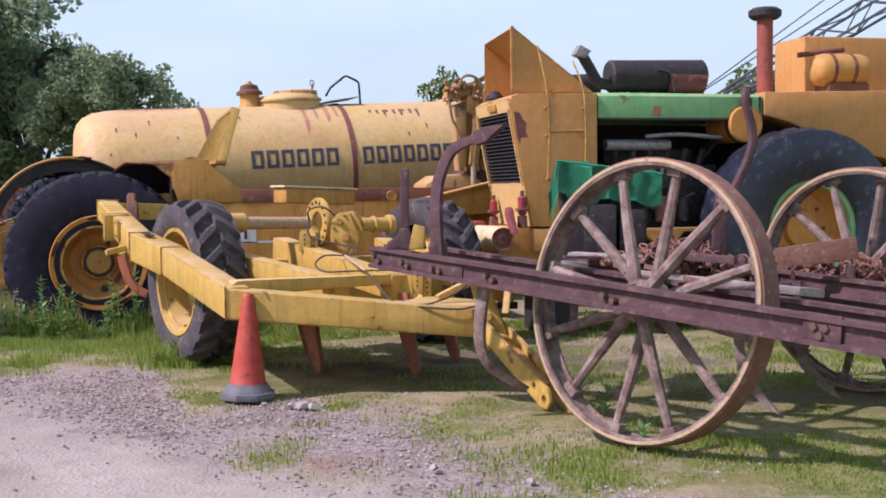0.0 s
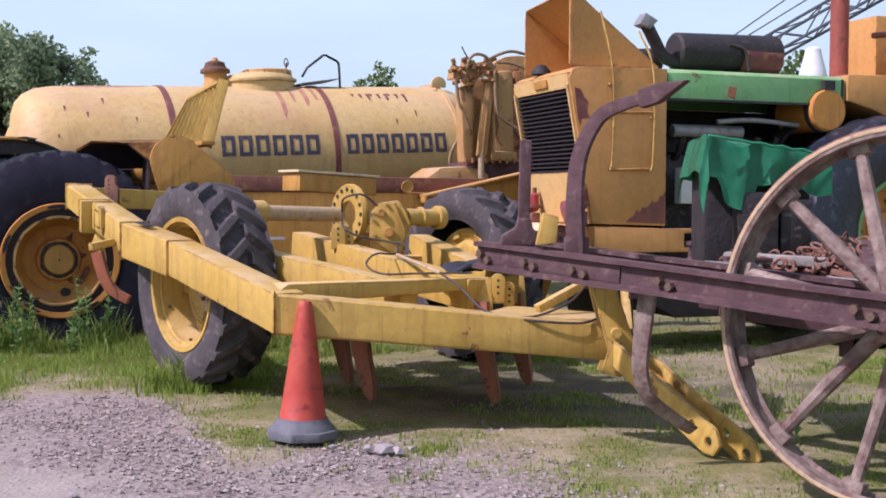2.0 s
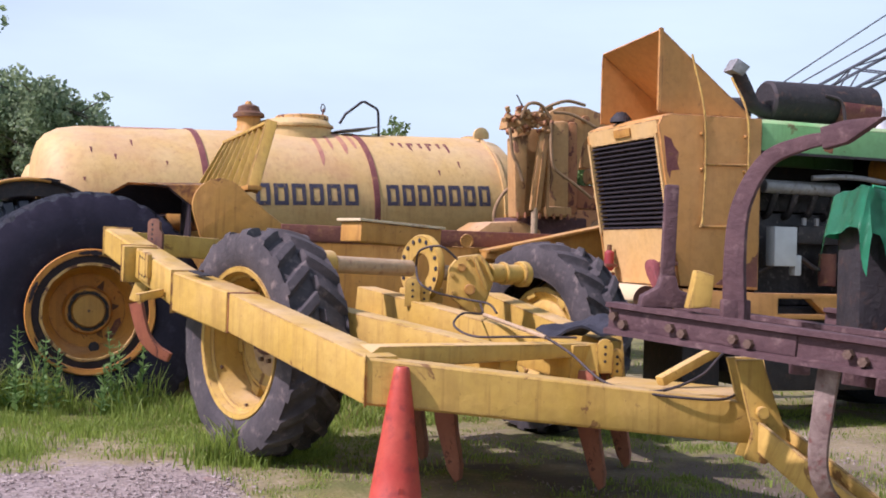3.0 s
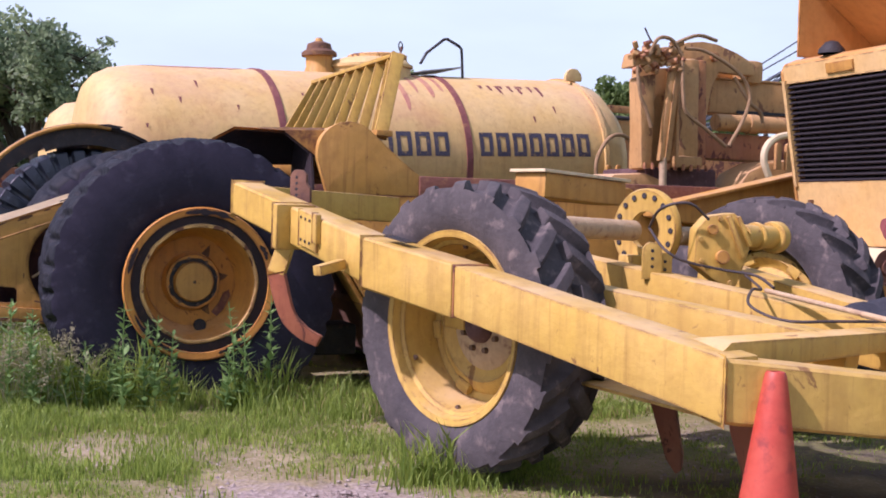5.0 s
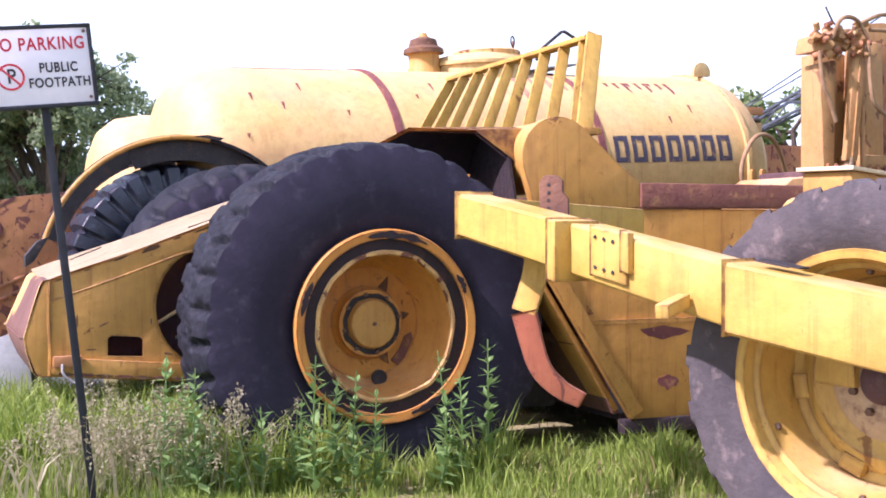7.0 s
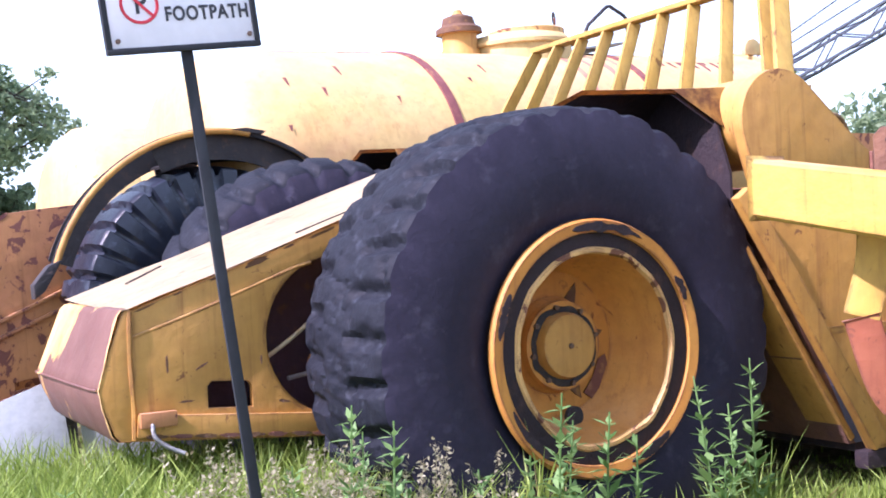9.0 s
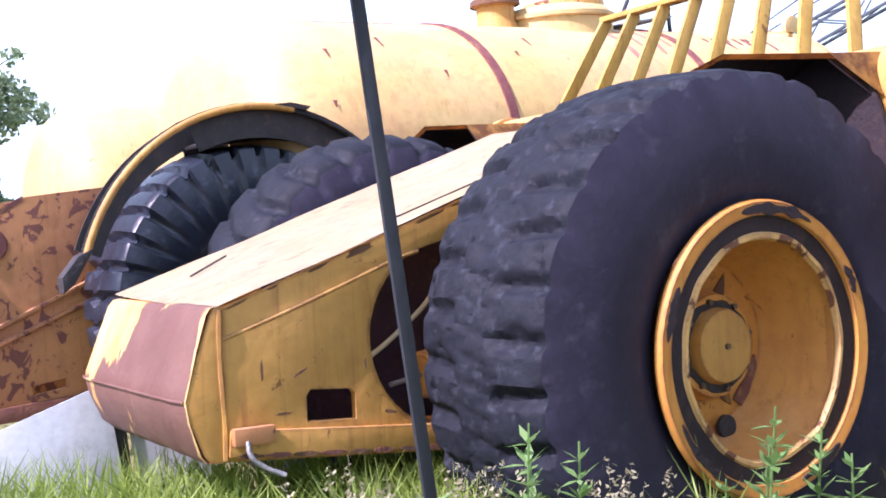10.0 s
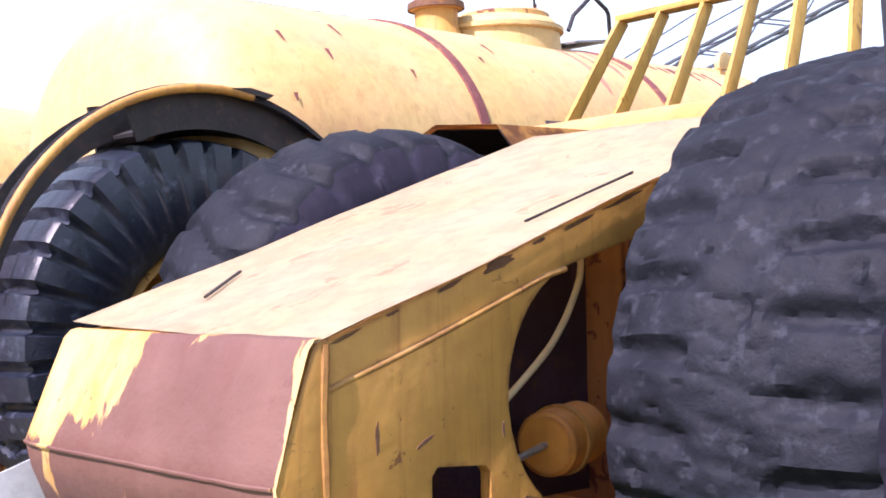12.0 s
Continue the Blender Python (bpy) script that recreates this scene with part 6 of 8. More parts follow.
rpart("stub_axle", can((-1.25, 10.30, 1.16), (-0.72, 10.66, 1.15), 0.05), DUSTAXLE, "dusty round axle half")
rpart("stub_flange", can((-0.82, 10.60, 1.15), (-0.74, 10.655, 1.15), 0.065), YELLOW)
R1 = Matrix.Translation((-1.37, 10.44, 1.185)) @ Matrix.Rotation(math.atan2(AX.y, AX.x) - math.pi / 2, 4, "Z")
ring = rpart("ring_flange", lathe([(-0.02, 0.10), (-0.03, 0.215), (-0.015, 0.225), (0.015, 0.225), (0.02, 0.21), (0.02, 0.10)], None, 44, R1, close=True), YELLOW, "yellow drilled ring flange")
for k in range(16):
    a = radians(22.5 * k)
    p = R1 @ Vector((0.185 * math.cos(a), -0.03, 0.185 * math.sin(a)))
    ob = part("bolt_hole", can((0, 0, 0), (0, 0.006, 0), 0.016, seg=10), BLACK, ring, at=Matrix.Translation(p - Vector((-1.7, 8.1, 0))) @ R1.to_3x3().to_4x4() @ Matrix.Translation((0, -0.004, 0)))
rpart("flange_stand", beam((-1.37, 10.50, 0.85), (-1.37, 10.50, 1.05), 0.1, 0.3, up=AX), YELLOW, "", 0.01)
gear = rpart("gear_case", prism([(-1.22, 1.02), (-1.06, 0.90), (-0.99, 0.91), (-0.925, 1.10), (-0.95, 1.22), (-1.01, 1.29), (-1.15, 1.27), (-1.21, 1.20)], 10.06, 10.20), YELLOW, "yellow gear case with bosses", 0.02)
for x, z, r in ((-1.075, 1.06, 0.035), (-1.13, 1.20, 0.026)):
    rpart("boss", can((x, 10.03, z), (x, 10.07, z), r), OCHRE, parent=gear)
rpart("gear_rib", beam((-1.05, 10.05, 1.27), (-0.965, 10.05, 1.06), 0.028, 0.03, up=(0, 1, 0)), YELLOW, "", 0.006, parent=gear)
rpart("gear_rib", beam((-1.0, 10.05, 1.27), (-0.93, 10.05, 1.12), 0.02, 0.03, up=(0, 1, 0)), YELLOW, "", 0.006, parent=gear)
for x, z in ((-1.18, 1.04), (-1.19, 1.15), (-1.09, 1.255), (-1.03, 0.93)):
    rpart("case_bolt", can((x, 10.045, z), (x, 10.06, z), 0.013, seg=8), YELLOW, parent=gear)
rpart("shaft_housing", can((-0.95, 10.14, 1.17), (-0.72, 10.30, 1.165), 0.06), YELLOW, "round shaft housing")
rpart("housing_flange", can((-0.74, 10.28, 1.165), (-0.69, 10.32, 1.165), 0.085), YELLOW)
rpart("housing_flange", can((-0.86, 10.20, 1.168), (-0.84, 10.215, 1.168), 0.075), YELLOW)
rpart("hydraulic_hose", tube(curve([(-1.42, 10.2, 1.20), (-1.40, 10.05, 1.30), (-1.27, 10.0, 1.33), (-1.16, 10.02, 1.25)], 7), 0.0075, seg=8), BLACKHOSE)
rpart("hydraulic_hose", tube(curve([(-1.42, 10.2, 1.20), (-1.40, 9.98, 1.10), (-1.30, 9.94, 1.04), (-1.10, 9.95, 1.0), (-0.97, 9.85, 0.98), (-0.93, 9.7, 0.93)], 7), 0.0075, seg=8), BLACKHOSE)
# drawbar: bolted uprights and the foot
for y in (8.02, 8.16):
    rpart("drawbar_upright", prism([(0.045, 0.82), (0.175, 0.825), (0.245, 0.62), (0.30, 0.47), (0.28, 0.37), (0.20, 0.33), (0.10, 0.35), (0.135, 0.48)], y, y + 0.03), YELLOW, "yellow bolted upright", 0.006)
for x, z in ((0.175, 0.575), (0.215, 0.425)):
    rpart("pin", can((x, 7.985, z), (x, 8.22, z), 0.03, seg=12), YELLOW, "", 0)
for dx, far in ((-0.05, 0.74), (0.07, 0.86)):
    rpart("drawbar_foot", prism([(0, 0.10), (1.12, 0.07), (1.2, 0.0), (1.18, -0.09), (1.10, -0.12), (0.75, -0.10), (0.0, -0.06)], -0.012, 0.012, holes=[arc(1.10, -0.03, 0.03, 0, 330, 10), arc(0.92, -0.01, 0.03, 0, 330, 10)]), YELLOW, "yellow drilled drawbar leg", 0.004).matrix_basis = Matrix.Translation(Vector((0.20 + dx, 8.09 + dx * 0.6, 0.46)) - Vector((-1.7, 8.1, 0))) @ pose(0, 0, 0, 0, 25, -57) @ Matrix.Diagonal((far, 1, 0.8, 1)) @ Matrix.Translation((-1.7, 8.1, 0))
rpart("drawbar_web", beam((0.25, 8.02, 0.44), (0.55, 7.56, 0.16), 0.10, 0.03), OCHRE, "", 0.004)
rpart("jack_arm", beam((-0.2, 8.5, 0.66), (0.35, 8.75, 0.92), 0.06, 0.05), YELLOW, "yellow jack arm", 0.008)
rpart("jack_arm", beam((0.35, 8.75, 0.92), (0.30, 8.3, 0.55), 0.05, 0.05), YELLOW, "", 0.008)
# tines
def flat_tine(pts, w0, w1):
    """A flat bar bent along the points, its broad face across the side beam."""
    return flat_bar(curve(pts, 6), w0, w1, 0.016, side=(0.45, 0.9, 0))


for x, y, zt in ((-1.25, 9.17, 0.62), (-0.47, 9.03, 0.58), (-1.42, 9.85, 0.62), (-0.18, 9.75, 0.58)):
    t = rpart("tine", prism([(-0.03, 0.66), (0.10, 0.66), (0.145, 0.30), (0.18, 0.10), (0.175, 0.03), (0.15, 0.01), (0.10, 0.08), (0.02, 0.34)], -0.03, 0.03), TINERED, "red rusty ripper tine", 0.006)
    t.matrix_basis = Matrix.Translation(Vector((x, y, 0)) - Vector((-1.7, 8.1, 0))) @ pose(-0.07, 0, 0, 0, 0, -25) @ Matrix.Translation((-1.7, 8.1, 0))
    rpart("tine_clamp", beam((x, y, 0.5), (x - 0.02, y + 0.05, 0.8), 0.12, 0.10, up=(0, 1, 0)), YELLOW, "", 0.01)
hung = [(-3.325, 11.0, 1.22), (-3.335, 11.0, 1.05), (-3.385, 11.0, 0.88), (-3.32, 11.0, 0.65), (-3.23, 10.99, 0.545), (-3.13, 10.98, 0.49)]
shank = rpart("hanging_tine", flat_tine(hung[:3], 0.052, 0.056), YELLOW, "yellow shank of a curved tine", 0.005)
rpart("tine_blade", flat_tine(hung[2:], 0.056, 0.034), TINERED, "red oxide lower half of the tine", 0.005, parent=shank)
# hoses over the frame
rpart("hose_pipe", can((-1.02, 9.56, 0.925), (-0.76, 8.72, 0.855), 0.012, seg=10), DUSTAXLE, "pale dusty pipe")
for pts in (
        [(-1.02, 9.85, 0.98), (-1.03, 9.6, 0.93), (-1.16, 9.35, 0.94), (-1.22, 9.2, 0.88), (-1.12, 9.05, 0.83), (-0.9, 9.0, 0.835), (-0.55, 9.0, 0.84)],
        [(-0.76, 8.72, 0.855), (-0.66, 8.5, 0.79), (-0.54, 8.28, 0.68), (-0.40, 8.17, 0.645), (-0.20, 8.12, 0.625), (0.02, 8.13, 0.62), (0.16, 8.24, 0.66)],
        [(-0.40, 8.18, 0.645), (-0.24, 8.2, 0.65), (-0.05, 8.26, 0.72), (0.08, 8.36, 0.82), (0.20, 8.48, 0.86)]):
    rpart("hydraulic_hose", tube(curve(pts, 8), 0.0068, seg=8), BLACKHOSE, "thin dark hydraulic hose")
bm = bmesh.new()
bmesh.ops.create_grid(bm, x_segments=16, y_segments=10, size=0.5)
for v in bm.verts:
    v.co = Vector((-0.42 + 0.62 * v.co.x + 0.05 * noise.noise(v.co * 3 + Vector((4, 0, 0))), 9.36 + 0.42 * v.co.y, 0.90 + 0.07 * noise.noise(v.co * 3.4) + 0.03 * noise.noise(v.co * 8) + 0.10 * v.co.x - 0.10 * abs(v.co.y) ** 2))
bmesh.ops.solidify(bm, geom=bm.faces, thickness=0.015)
bmesh.ops.transform(bm, matrix=Matrix.Translation((0.42, -9.36, -0.86)), verts=bm.verts)
solid("cloth_sheet", bm, CLOTH, "crumpled dark blue cloth lying over the ripper frame", "cloth", pose(-0.42, 9.36, 0.86))


# ---- the old iron cultivator on spoked wheels ----
culti = thing("iron_cultivator", "antique brown iron cultivator with long girders and spoked wheels", "cultivator", pose(1.1, 6.7, 0))
CINV = Matrix.Translation((-1.1, -6.7, 0))


def cpart(name, bm, mat, label="", bevel=0.0, parent=None):
    bmesh.ops.transform(bm, matrix=CINV, verts=bm.verts)
    return part(name, bm, mat, parent or culti, label, bevel)


def girder(p, q, h=0.142, w=0.09):
    """An I-shaped girder drawn as one section from p to q."""
    bm = bmesh.new()
    p, q = Vector(p), Vector(q)
    x = (q - p).normalized()
    y = Vector((0, 0, 1)).cross(x).normalized()
    z = x.cross(y)
    t, f = 0.009, 0.022
    sec = [(-w / 2, h / 2), (w / 2, h / 2), (w / 2, h / 2 - f), (t, h / 2 - f - 0.008), (t, -h / 2 + f + 0.008), (w / 2, -h / 2 + f), (w / 2, -h / 2), (-w / 2, -h / 2), (-w / 2, -h / 2 + f), (-t, -h / 2 + f + 0.008), (-t, h / 2 - f - 0.008), (-w / 2, h / 2 - f)]
    n = 14
    rings = [[bm.verts.new(p + (q - p) * (i / n) + y * a + z * (b + 0.004 * noise.noise(Vector((i * 0.9, a * 20, b))))) for a, b in sec] for i in range(n + 1)]
    for r0, r1 in zip(rings, rings[1:]):
        for k in range(12):
            bm.faces.new((r0[k], r0[(k + 1) % 12], r1[(k + 1) % 12], r1[k]))
    bm.faces.new(rings[0])
    bm.faces.new(rings[-1])
    return bm


def big_wheel(p, R, turn, lean=0.0, seg=64):
    """A cast spoked wheel: rim ring, tread band, hub, spokes of two rows."""
    m = Matrix.Translation(Vector(p) - Vector((1.1, 6.7, 0))) @ pose(0, 0, 0, -lean, 0, turn)
    rim = part("wheel", lathe([(-0.080, R), (-0.086, R - 0.006), (-0.080, R - 0.032), (-0.062, R - 0.036), (-0.045, R - 0.020), (0.045, R - 0.020), (0.062, R - 0.036), (0.080, R - 0.030), (0.082, R)], None, seg), WHEELIRON, culti, "tall spoked iron wheel", at=m)
    part("tread_band", lathe([(-0.078, R + 0.001), (-0.07, R + 0.014), (0.07, R + 0.014), (0.078, R + 0.001)], None, seg), TREADIRON, rim, "rust-brown tread band")
    part("worn_edge", lathe([(-0.0865, R - 0.016), (-0.089, R - 0.010), (-0.086, R + 0.002), (-0.080, R + 0.004)], None, seg), DUSTAXLE, rim, "pale worn edge of the rim")
    part("hub", lathe([(-0.155, 0), (-0.155, 0.05), (-0.14, 0.065), (-0.09, 0.075), (-0.08, 0.12), (0.08, 0.12), (0.09, 0.075), (0.17, 0.065), (0.17, 0)], None, 28), WHEELIRON, rim)
    for k in range(12):
        a = 2 * math.pi * k / 12 + 0.314
        d = Vector((math.cos(a), 0, math.sin(a)))
        s = -0.06 if k % 2 else 0.05
        bm = bmesh.new()
        tube([0.09 * d + Vector((0, s, 0)), 0.45 * d + Vector((0, 0.6 * s, 0)), (R - 0.025) * d], 0.040, bm, 8, 0.026)
        part("spoke", bm, WHEELIRON, rim)
        f = (R - 0.03) * d
        part("spoke_foot", beam(f - 0.05 * d, f + 0.012 * d, 0.07, 0.10, up=d.cross(Vector((0, 1, 0)))), WHEELIRON, rim, bevel=0.014)
    return rim


big_wheel((1.077, 6.456, 0.822), 0.795, -45.6, 6.5)
big_wheel((2.805, 8.15, 0.80), 0.775, -45.6, -2)
cpart("axle", can((1.02, 6.40, 0.822), (2.86, 8.21, 0.80), 0.035), IRON, "round iron axle")
RA, RB = Vector((-0.60, 7.80, 1.015)), Vector((2.936, 4.264, 0.655))
GD = (RB - RA).normalized()
g1 = cpart("girder", girder(RA, RB), IRON, "long rusty channel girder")
SH = Vector((0.50, 0.60, 0.0))
cpart("girder", girder(RA + SH * 0.62 + 0.1 * GD, RB + SH * 0.62, 0.13, 0.08), IRON, "long rusty channel girder")
cpart("girder", girder(RA + SH * 2.2 + 0.4 * GD, RB + SH * 2.2, 0.13, 0.08), IRON, "long rusty channel girder")
for s, up in ((0.04, 0.01), (0.09, -0.02), (0.33, -0.005), (0.39, -0.02), (0.63, -0.01), (0.70, -0.02), (1.12, 0.0), (1.18, -0.02), (2.05, 0.0), (2.12, -0.02), (3.34, 0.02), (3.40, 0.02), (3.37, -0.02)):
    p = RA + GD * s + Vector((-0.012, -0.012, up))
    bolt(g1, p - Vector((1.1, 6.7, 0)), 0.022, 0.03, (-0.7, -0.7, 0))
cpart("splice_plate", beam(RA + GD * 0.02 + Vector((-0.009, -0.009, 0)), RA + GD * 0.9 + Vector((-0.009, -0.009, 0)), 0.014, 0.085), IRON, "", 0.004)
cpart("splice_plate", beam(RA + GD * 3.28 + Vector((-0.016, -0.016, 0.02)), RA + GD * 3.48 + Vector((-0.016, -0.016, 0.02)), 0.02, 0.13), IRON, "", 0.006)
# swan-neck tine and posts standing on the girder
sw = [(-0.14, 7.44, 1.02), (-0.15, 7.43, 1.30), (-0.13, 7.42, 1.52), (-0.05, 7.36, 1.70), (0.06, 7.25, 1.765), (0.16, 7.14, 1.785)]
cpart("swan_neck_tine", flat_bar(curve(sw, 8), 0.050, 0.024, 0.018), IRON, "curved iron swan-neck tine", 0.006)
cpart("tine_point", prism([(0.0, 0.05), (0.10, 0.06), (0.26, 0.045), (0.10, -0.03), (0.0, -0.04)], -0.03, 0.03), IRON, "pointed tine share", 0.01).matrix_basis = Matrix.Translation(Vector((0.12, 7.18, 1.775)) - Vector((1.1, 6.7, 0))) @ pose(0, 0, 0, 0, -8, -42) @ Matrix.Translation((1.1, 6.7, 0))
cpart("tine_socket", box((-0.20, 7.41, 0.98), (-0.08, 7.47, 1.12)), IRON, "", 0.01)
cpart("post", beam((-0.38, 7.68, 1.05), (-0.37, 7.66, 1.61), 0.06, 0.05, up=(0, 1, 0)), IRON, "short iron post", 0.012)
cpart("post_shoe", prism([(-0.50, 1.07), (-0.23, 1.07), (-0.24, 1.12), (-0.33, 1.15), (-0.345, 1.21), (-0.405, 1.21), (-0.42, 1.16), (-0.49, 1.12)], 7.63, 7.72), IRON, "", 0.01)
cpart("yellow_wedge", prism([(-0.335, 1.075), (-0.235, 1.085), (-0.225, 1.22), (-0.30, 1.24)], 7.46, 7.54), YELLOW, "yellow steel wedge", 0.008)
cpart("cleat", beam((0.45, 7.5, 0.88), (0.45, 7.5, 1.02), 0.07, 0.05), IRON, "", 0.01)
# lever, plates and clutter on the frame
cpart("lever", tube(curve([(1.56, 7.75, 1.05), (1.82, 7.78, 1.42), (1.95, 7.75, 1.75), (1.90, 7.72, 2.02), (1.91, 7.72, 2.12)], 7), 0.03, seg=8), IRON, "tall bent iron lever")
cpart("seat_plate", beam((1.98, 7.2, 1.01), (2.46, 7.15, 1.08), 0.03, 0.13), TREADIRON, "rusty plate", 0.004)
cpart("stanchion", beam((2.42, 7.1, 0.60), (2.42, 7.1, 1.10), 0.16, 0.14), TREADIRON, "rusty stanchion", 0.012)
cpart("stanchion", beam((1.75, 7.9, 1.0), (1.78, 7.9, 1.42), 0.06, 0.09), IRON, "", 0.012)
cpart("stanchion", beam((1.9, 8.1, 1.0), (1.9, 8.1, 1.45), 0.06, 0.06), IRON, "", 0.012)
cpart("cross_bar", beam((0.2, 7.6, 0.83), (0.75, 9.1, 0.86), 0.09, 0.07), IRON, "", 0.008)
cpart("cross_bar", beam((1.6, 7.2, 0.68), (2.2, 8.8, 0.72), 0.09, 0.07), IRON, "", 0.008)
cpart("cross_bar", beam((2.6, 6.9, 0.55), (3.1, 8.3, 0.6), 0.09, 0.07), IRON, "", 0.008)
cpart("platform", beam((0.7, 8.2, 0.93), (3.4, 7.7, 0.62), 1.0, 0.04), IRON, "iron deck", 0.006)
for dy, dz in ((-0.42, -0.14), (0.0, -0.16), (0.42, -0.15)):
    cpart("deck_bearer", beam((0.8, 8.18 + dy, 0.92 + dz), (3.35, 7.71 + dy, 0.63 + dz), 0.05, 0.22), IRON, "deep iron bearer under the deck", 0.006)
random.seed(5)
for k in range(16):
    a = Vector((1.0 + 1.9 * random.random(), 7.7 + 0.6 * random.random(), 0.0))
    a.z = 1.01 - 0.12 * (a.x - 0.7) + 0.06 * random.random()
    d = Vector((random.uniform(-0.4, 0.4), random.uniform(-0.15, 0.15), random.uniform(-0.03, 0.08)))
    cpart("scrap_bar", beam(a - d, a + d, random.uniform(0.02, 0.06), random.uniform(0.02, 0.04)), (IRON, TREADIRON)[k % 2], "loose rusty bar" if k == 0 else "", 0.004)
for k in range(26):
    a = Vector((0.9 + 2.4 * random.random(), 7.35 + 1.2 * random.random(), 0.0))
    a.z = 0.93 - 0.13 * (a.x - 0.9) + 0.16 * random.random()
    along = GD if k % 3 else Vector((0.35, 0.93, 0))
    d = (along * random.uniform(0.2, 0.55) + Vector((0, 0, random.uniform(-0.06, 0.06))))
    cpart("frame_bar", beam(a - d, a + d, random.uniform(0.025, 0.07), random.uniform(0.03, 0.06)), (IRON, IRON, TREADIRON)[k % 3], "rusty frame bar" if k == 0 else "", 0.005)
for x, y in ((0.75, 7.75), (1.35, 7.75), (1.9, 7.55), (2.5, 7.5), (3.0, 7.3)):
    cpart("hanger", beam((x, y, 0.42 + 0.1 * random.random()), (x + 0.03, y + 0.02, 0.95), 0.05, 0.08, up=(0, 1, 0)), IRON, "", 0.008)
# curved shares below
cpart("curved_share", flat_bar(curve([(0.17, 7.14, 0.97), (0.14, 7.15, 0.72), (0.13, 7.17, 0.50), (0.18, 7.20, 0.36), (0.30, 7.24, 0.26), (0.42, 7.28, 0.18)], 6), 0.045, 0.028, 0.016), WHEELIRON, "curved iron tine with worn share", 0.006)
for x, y, s, yaw in ((1.75, 7.35, 0.9, -30), (2.25, 7.9, 1.0, -30), (2.75, 7.0, 0.9, -20)):
    t = cpart("curved_share", prism([(0, 0.80), (0.08, 0.80), (0.07, 0.45), (0.13, 0.22), (0.27, 0.07), (0.33, 0.0), (0.22, 0.05), (0.06, 0.2), (0.0, 0.42)], -0.02, 0.02), WHEELIRON, "curved iron tine with worn share", 0.006)
    t.matrix_basis = Matrix.Translation(Vector((x, y, 0.03)) - Vector((1.1, 6.7, 0))) @ pose(0, 0, 0, 0, 0, yaw) @ Matrix.Diagonal((s, 1, s, 1)) @ Matrix.Translation((1.1, 6.7, 0))

# chains heaped on the deck
bm = bmesh.new()
for k in range(420):
    along = random.choice((0.12, 0.25, 0.3, 0.55, 0.62, 0.7, 0.75)) + 0.07 * random.gauss(0, 1)
    c = Vector((0.9 + 2.4 * along, 7.98 - 0.45 * along + 0.14 * random.gauss(0, 1), 0.0))
    c.z = 0.98 - 0.115 * (c.x - 0.7) + (0.05 + 0.20 * math.exp(-((c.x - 2.45) / 0.5) ** 2) + 0.16 * math.exp(-((c.x - 1.5) / 0.35) ** 2)) * random.random()
    m = Matrix.Translation(c) @ Euler((random.random() * 6, random.random() * 6, random.random() * 6)).to_matrix().to_4x4() @ Matrix.Diagonal((1.0, 1.0, 1.6, 1))
    lathe([(-0.007, 0.025), (0.0, 0.032), (0.007, 0.025), (0.0, 0.018)], bm, 10, m, close=True)
solid("chain_heap", bm, TREADIRON, "heap of rusty chain on the cultivator deck", "chain", kind="stuff")
for k, (p, q, w) in enumerate((((0.75, 7.95, 1.0), (1.25, 7.75, 0.98), 0.14), ((0.55, 7.62, 0.97), (0.83, 7.55, 0.95), 0.12), ((1.15, 7.5, 0.90), (2.3, 7.3, 0.78), 0.10))):
    solid("weathered_board", beam(p, q, w, 0.05), WOOD, "pale weathered board lying on the iron frame", "board", bevel=0.008, group="boards on the cultivator")

# ---- tarpaulin over a small engine on the frame ----
bm = bmesh.new()
nx, ny = 34, 22
for j in range(ny):
    for i in range(nx):
        u, v = i / (nx - 1), j / (ny - 1)
        x, y = 0.63 + 0.78 * u, 7.89 + 0.14 * u + 0.70 * v
        drop = max(0.0, 0.20 - v) * (1.15 + 0.65 * max(0.0, min(1.0, (0.14 - abs(u - 0.28)) / 0.05))) + max(0, v - 0.85) * 1.5 + max(0, 0.06 - u) * 3.6
        z = 1.65 - 0.09 * u - drop + 0.03 * noise.noise(Vector((5 * u, 4 * v, 0))) + 0.012 * noise.noise(Vector((17 * u, 14 * v, 3)))
        yy = y + (0.10 * (0.20 - v) / 0.20 if v < 0.2 else 0) + 0.03 * abs(math.sin(9 * u + 4 * v)) * (1 if v < 0.25 else 0.2)
        fold = max(0.0, 1 - 4.5 * abs(noise.noise(Vector((2.6 * u + 1.9 * v, 3.1 * v - 1.3 * u, 5))))) + max(0.0, 1 - 5 * abs(noise.noise(Vector((3.7 * u - 2.2 * v, 2.4 * v + 2.0 * u, 9)))))
        yy -= 0.022 * fold * (1 if v < 0.3 else 0.2)
        z += 0.012 * fold
        bm.verts.new((x + 0.01 * noise.noise(Vector((9 * u, 9 * v, 7))), yy, z))
bm.verts.ensure_lookup_table()
for j in range(ny - 1):
    for i in range(nx - 1):
        bm.faces.new([bm.verts[k] for k in (j * nx + i, j * nx + i + 1, (j + 1) * nx + i + 1, (j + 1) * nx + i)])
bmesh.ops.solidify(bm, geom=bm.faces, thickness=0.006)
sheet = solid("tarpaulin", bm, TARP, "bright green tarpaulin draped over an old engine", "tarpaulin")
part("hem", tube([(0.66 + 0.74 * k / 12, 7.97 + 0.012 * k, 1.655 - 0.008 * k + 0.006 * math.sin(3 * k)) for k in range(13)], 0.008, seg=6), TARP, sheet, "folded hem")
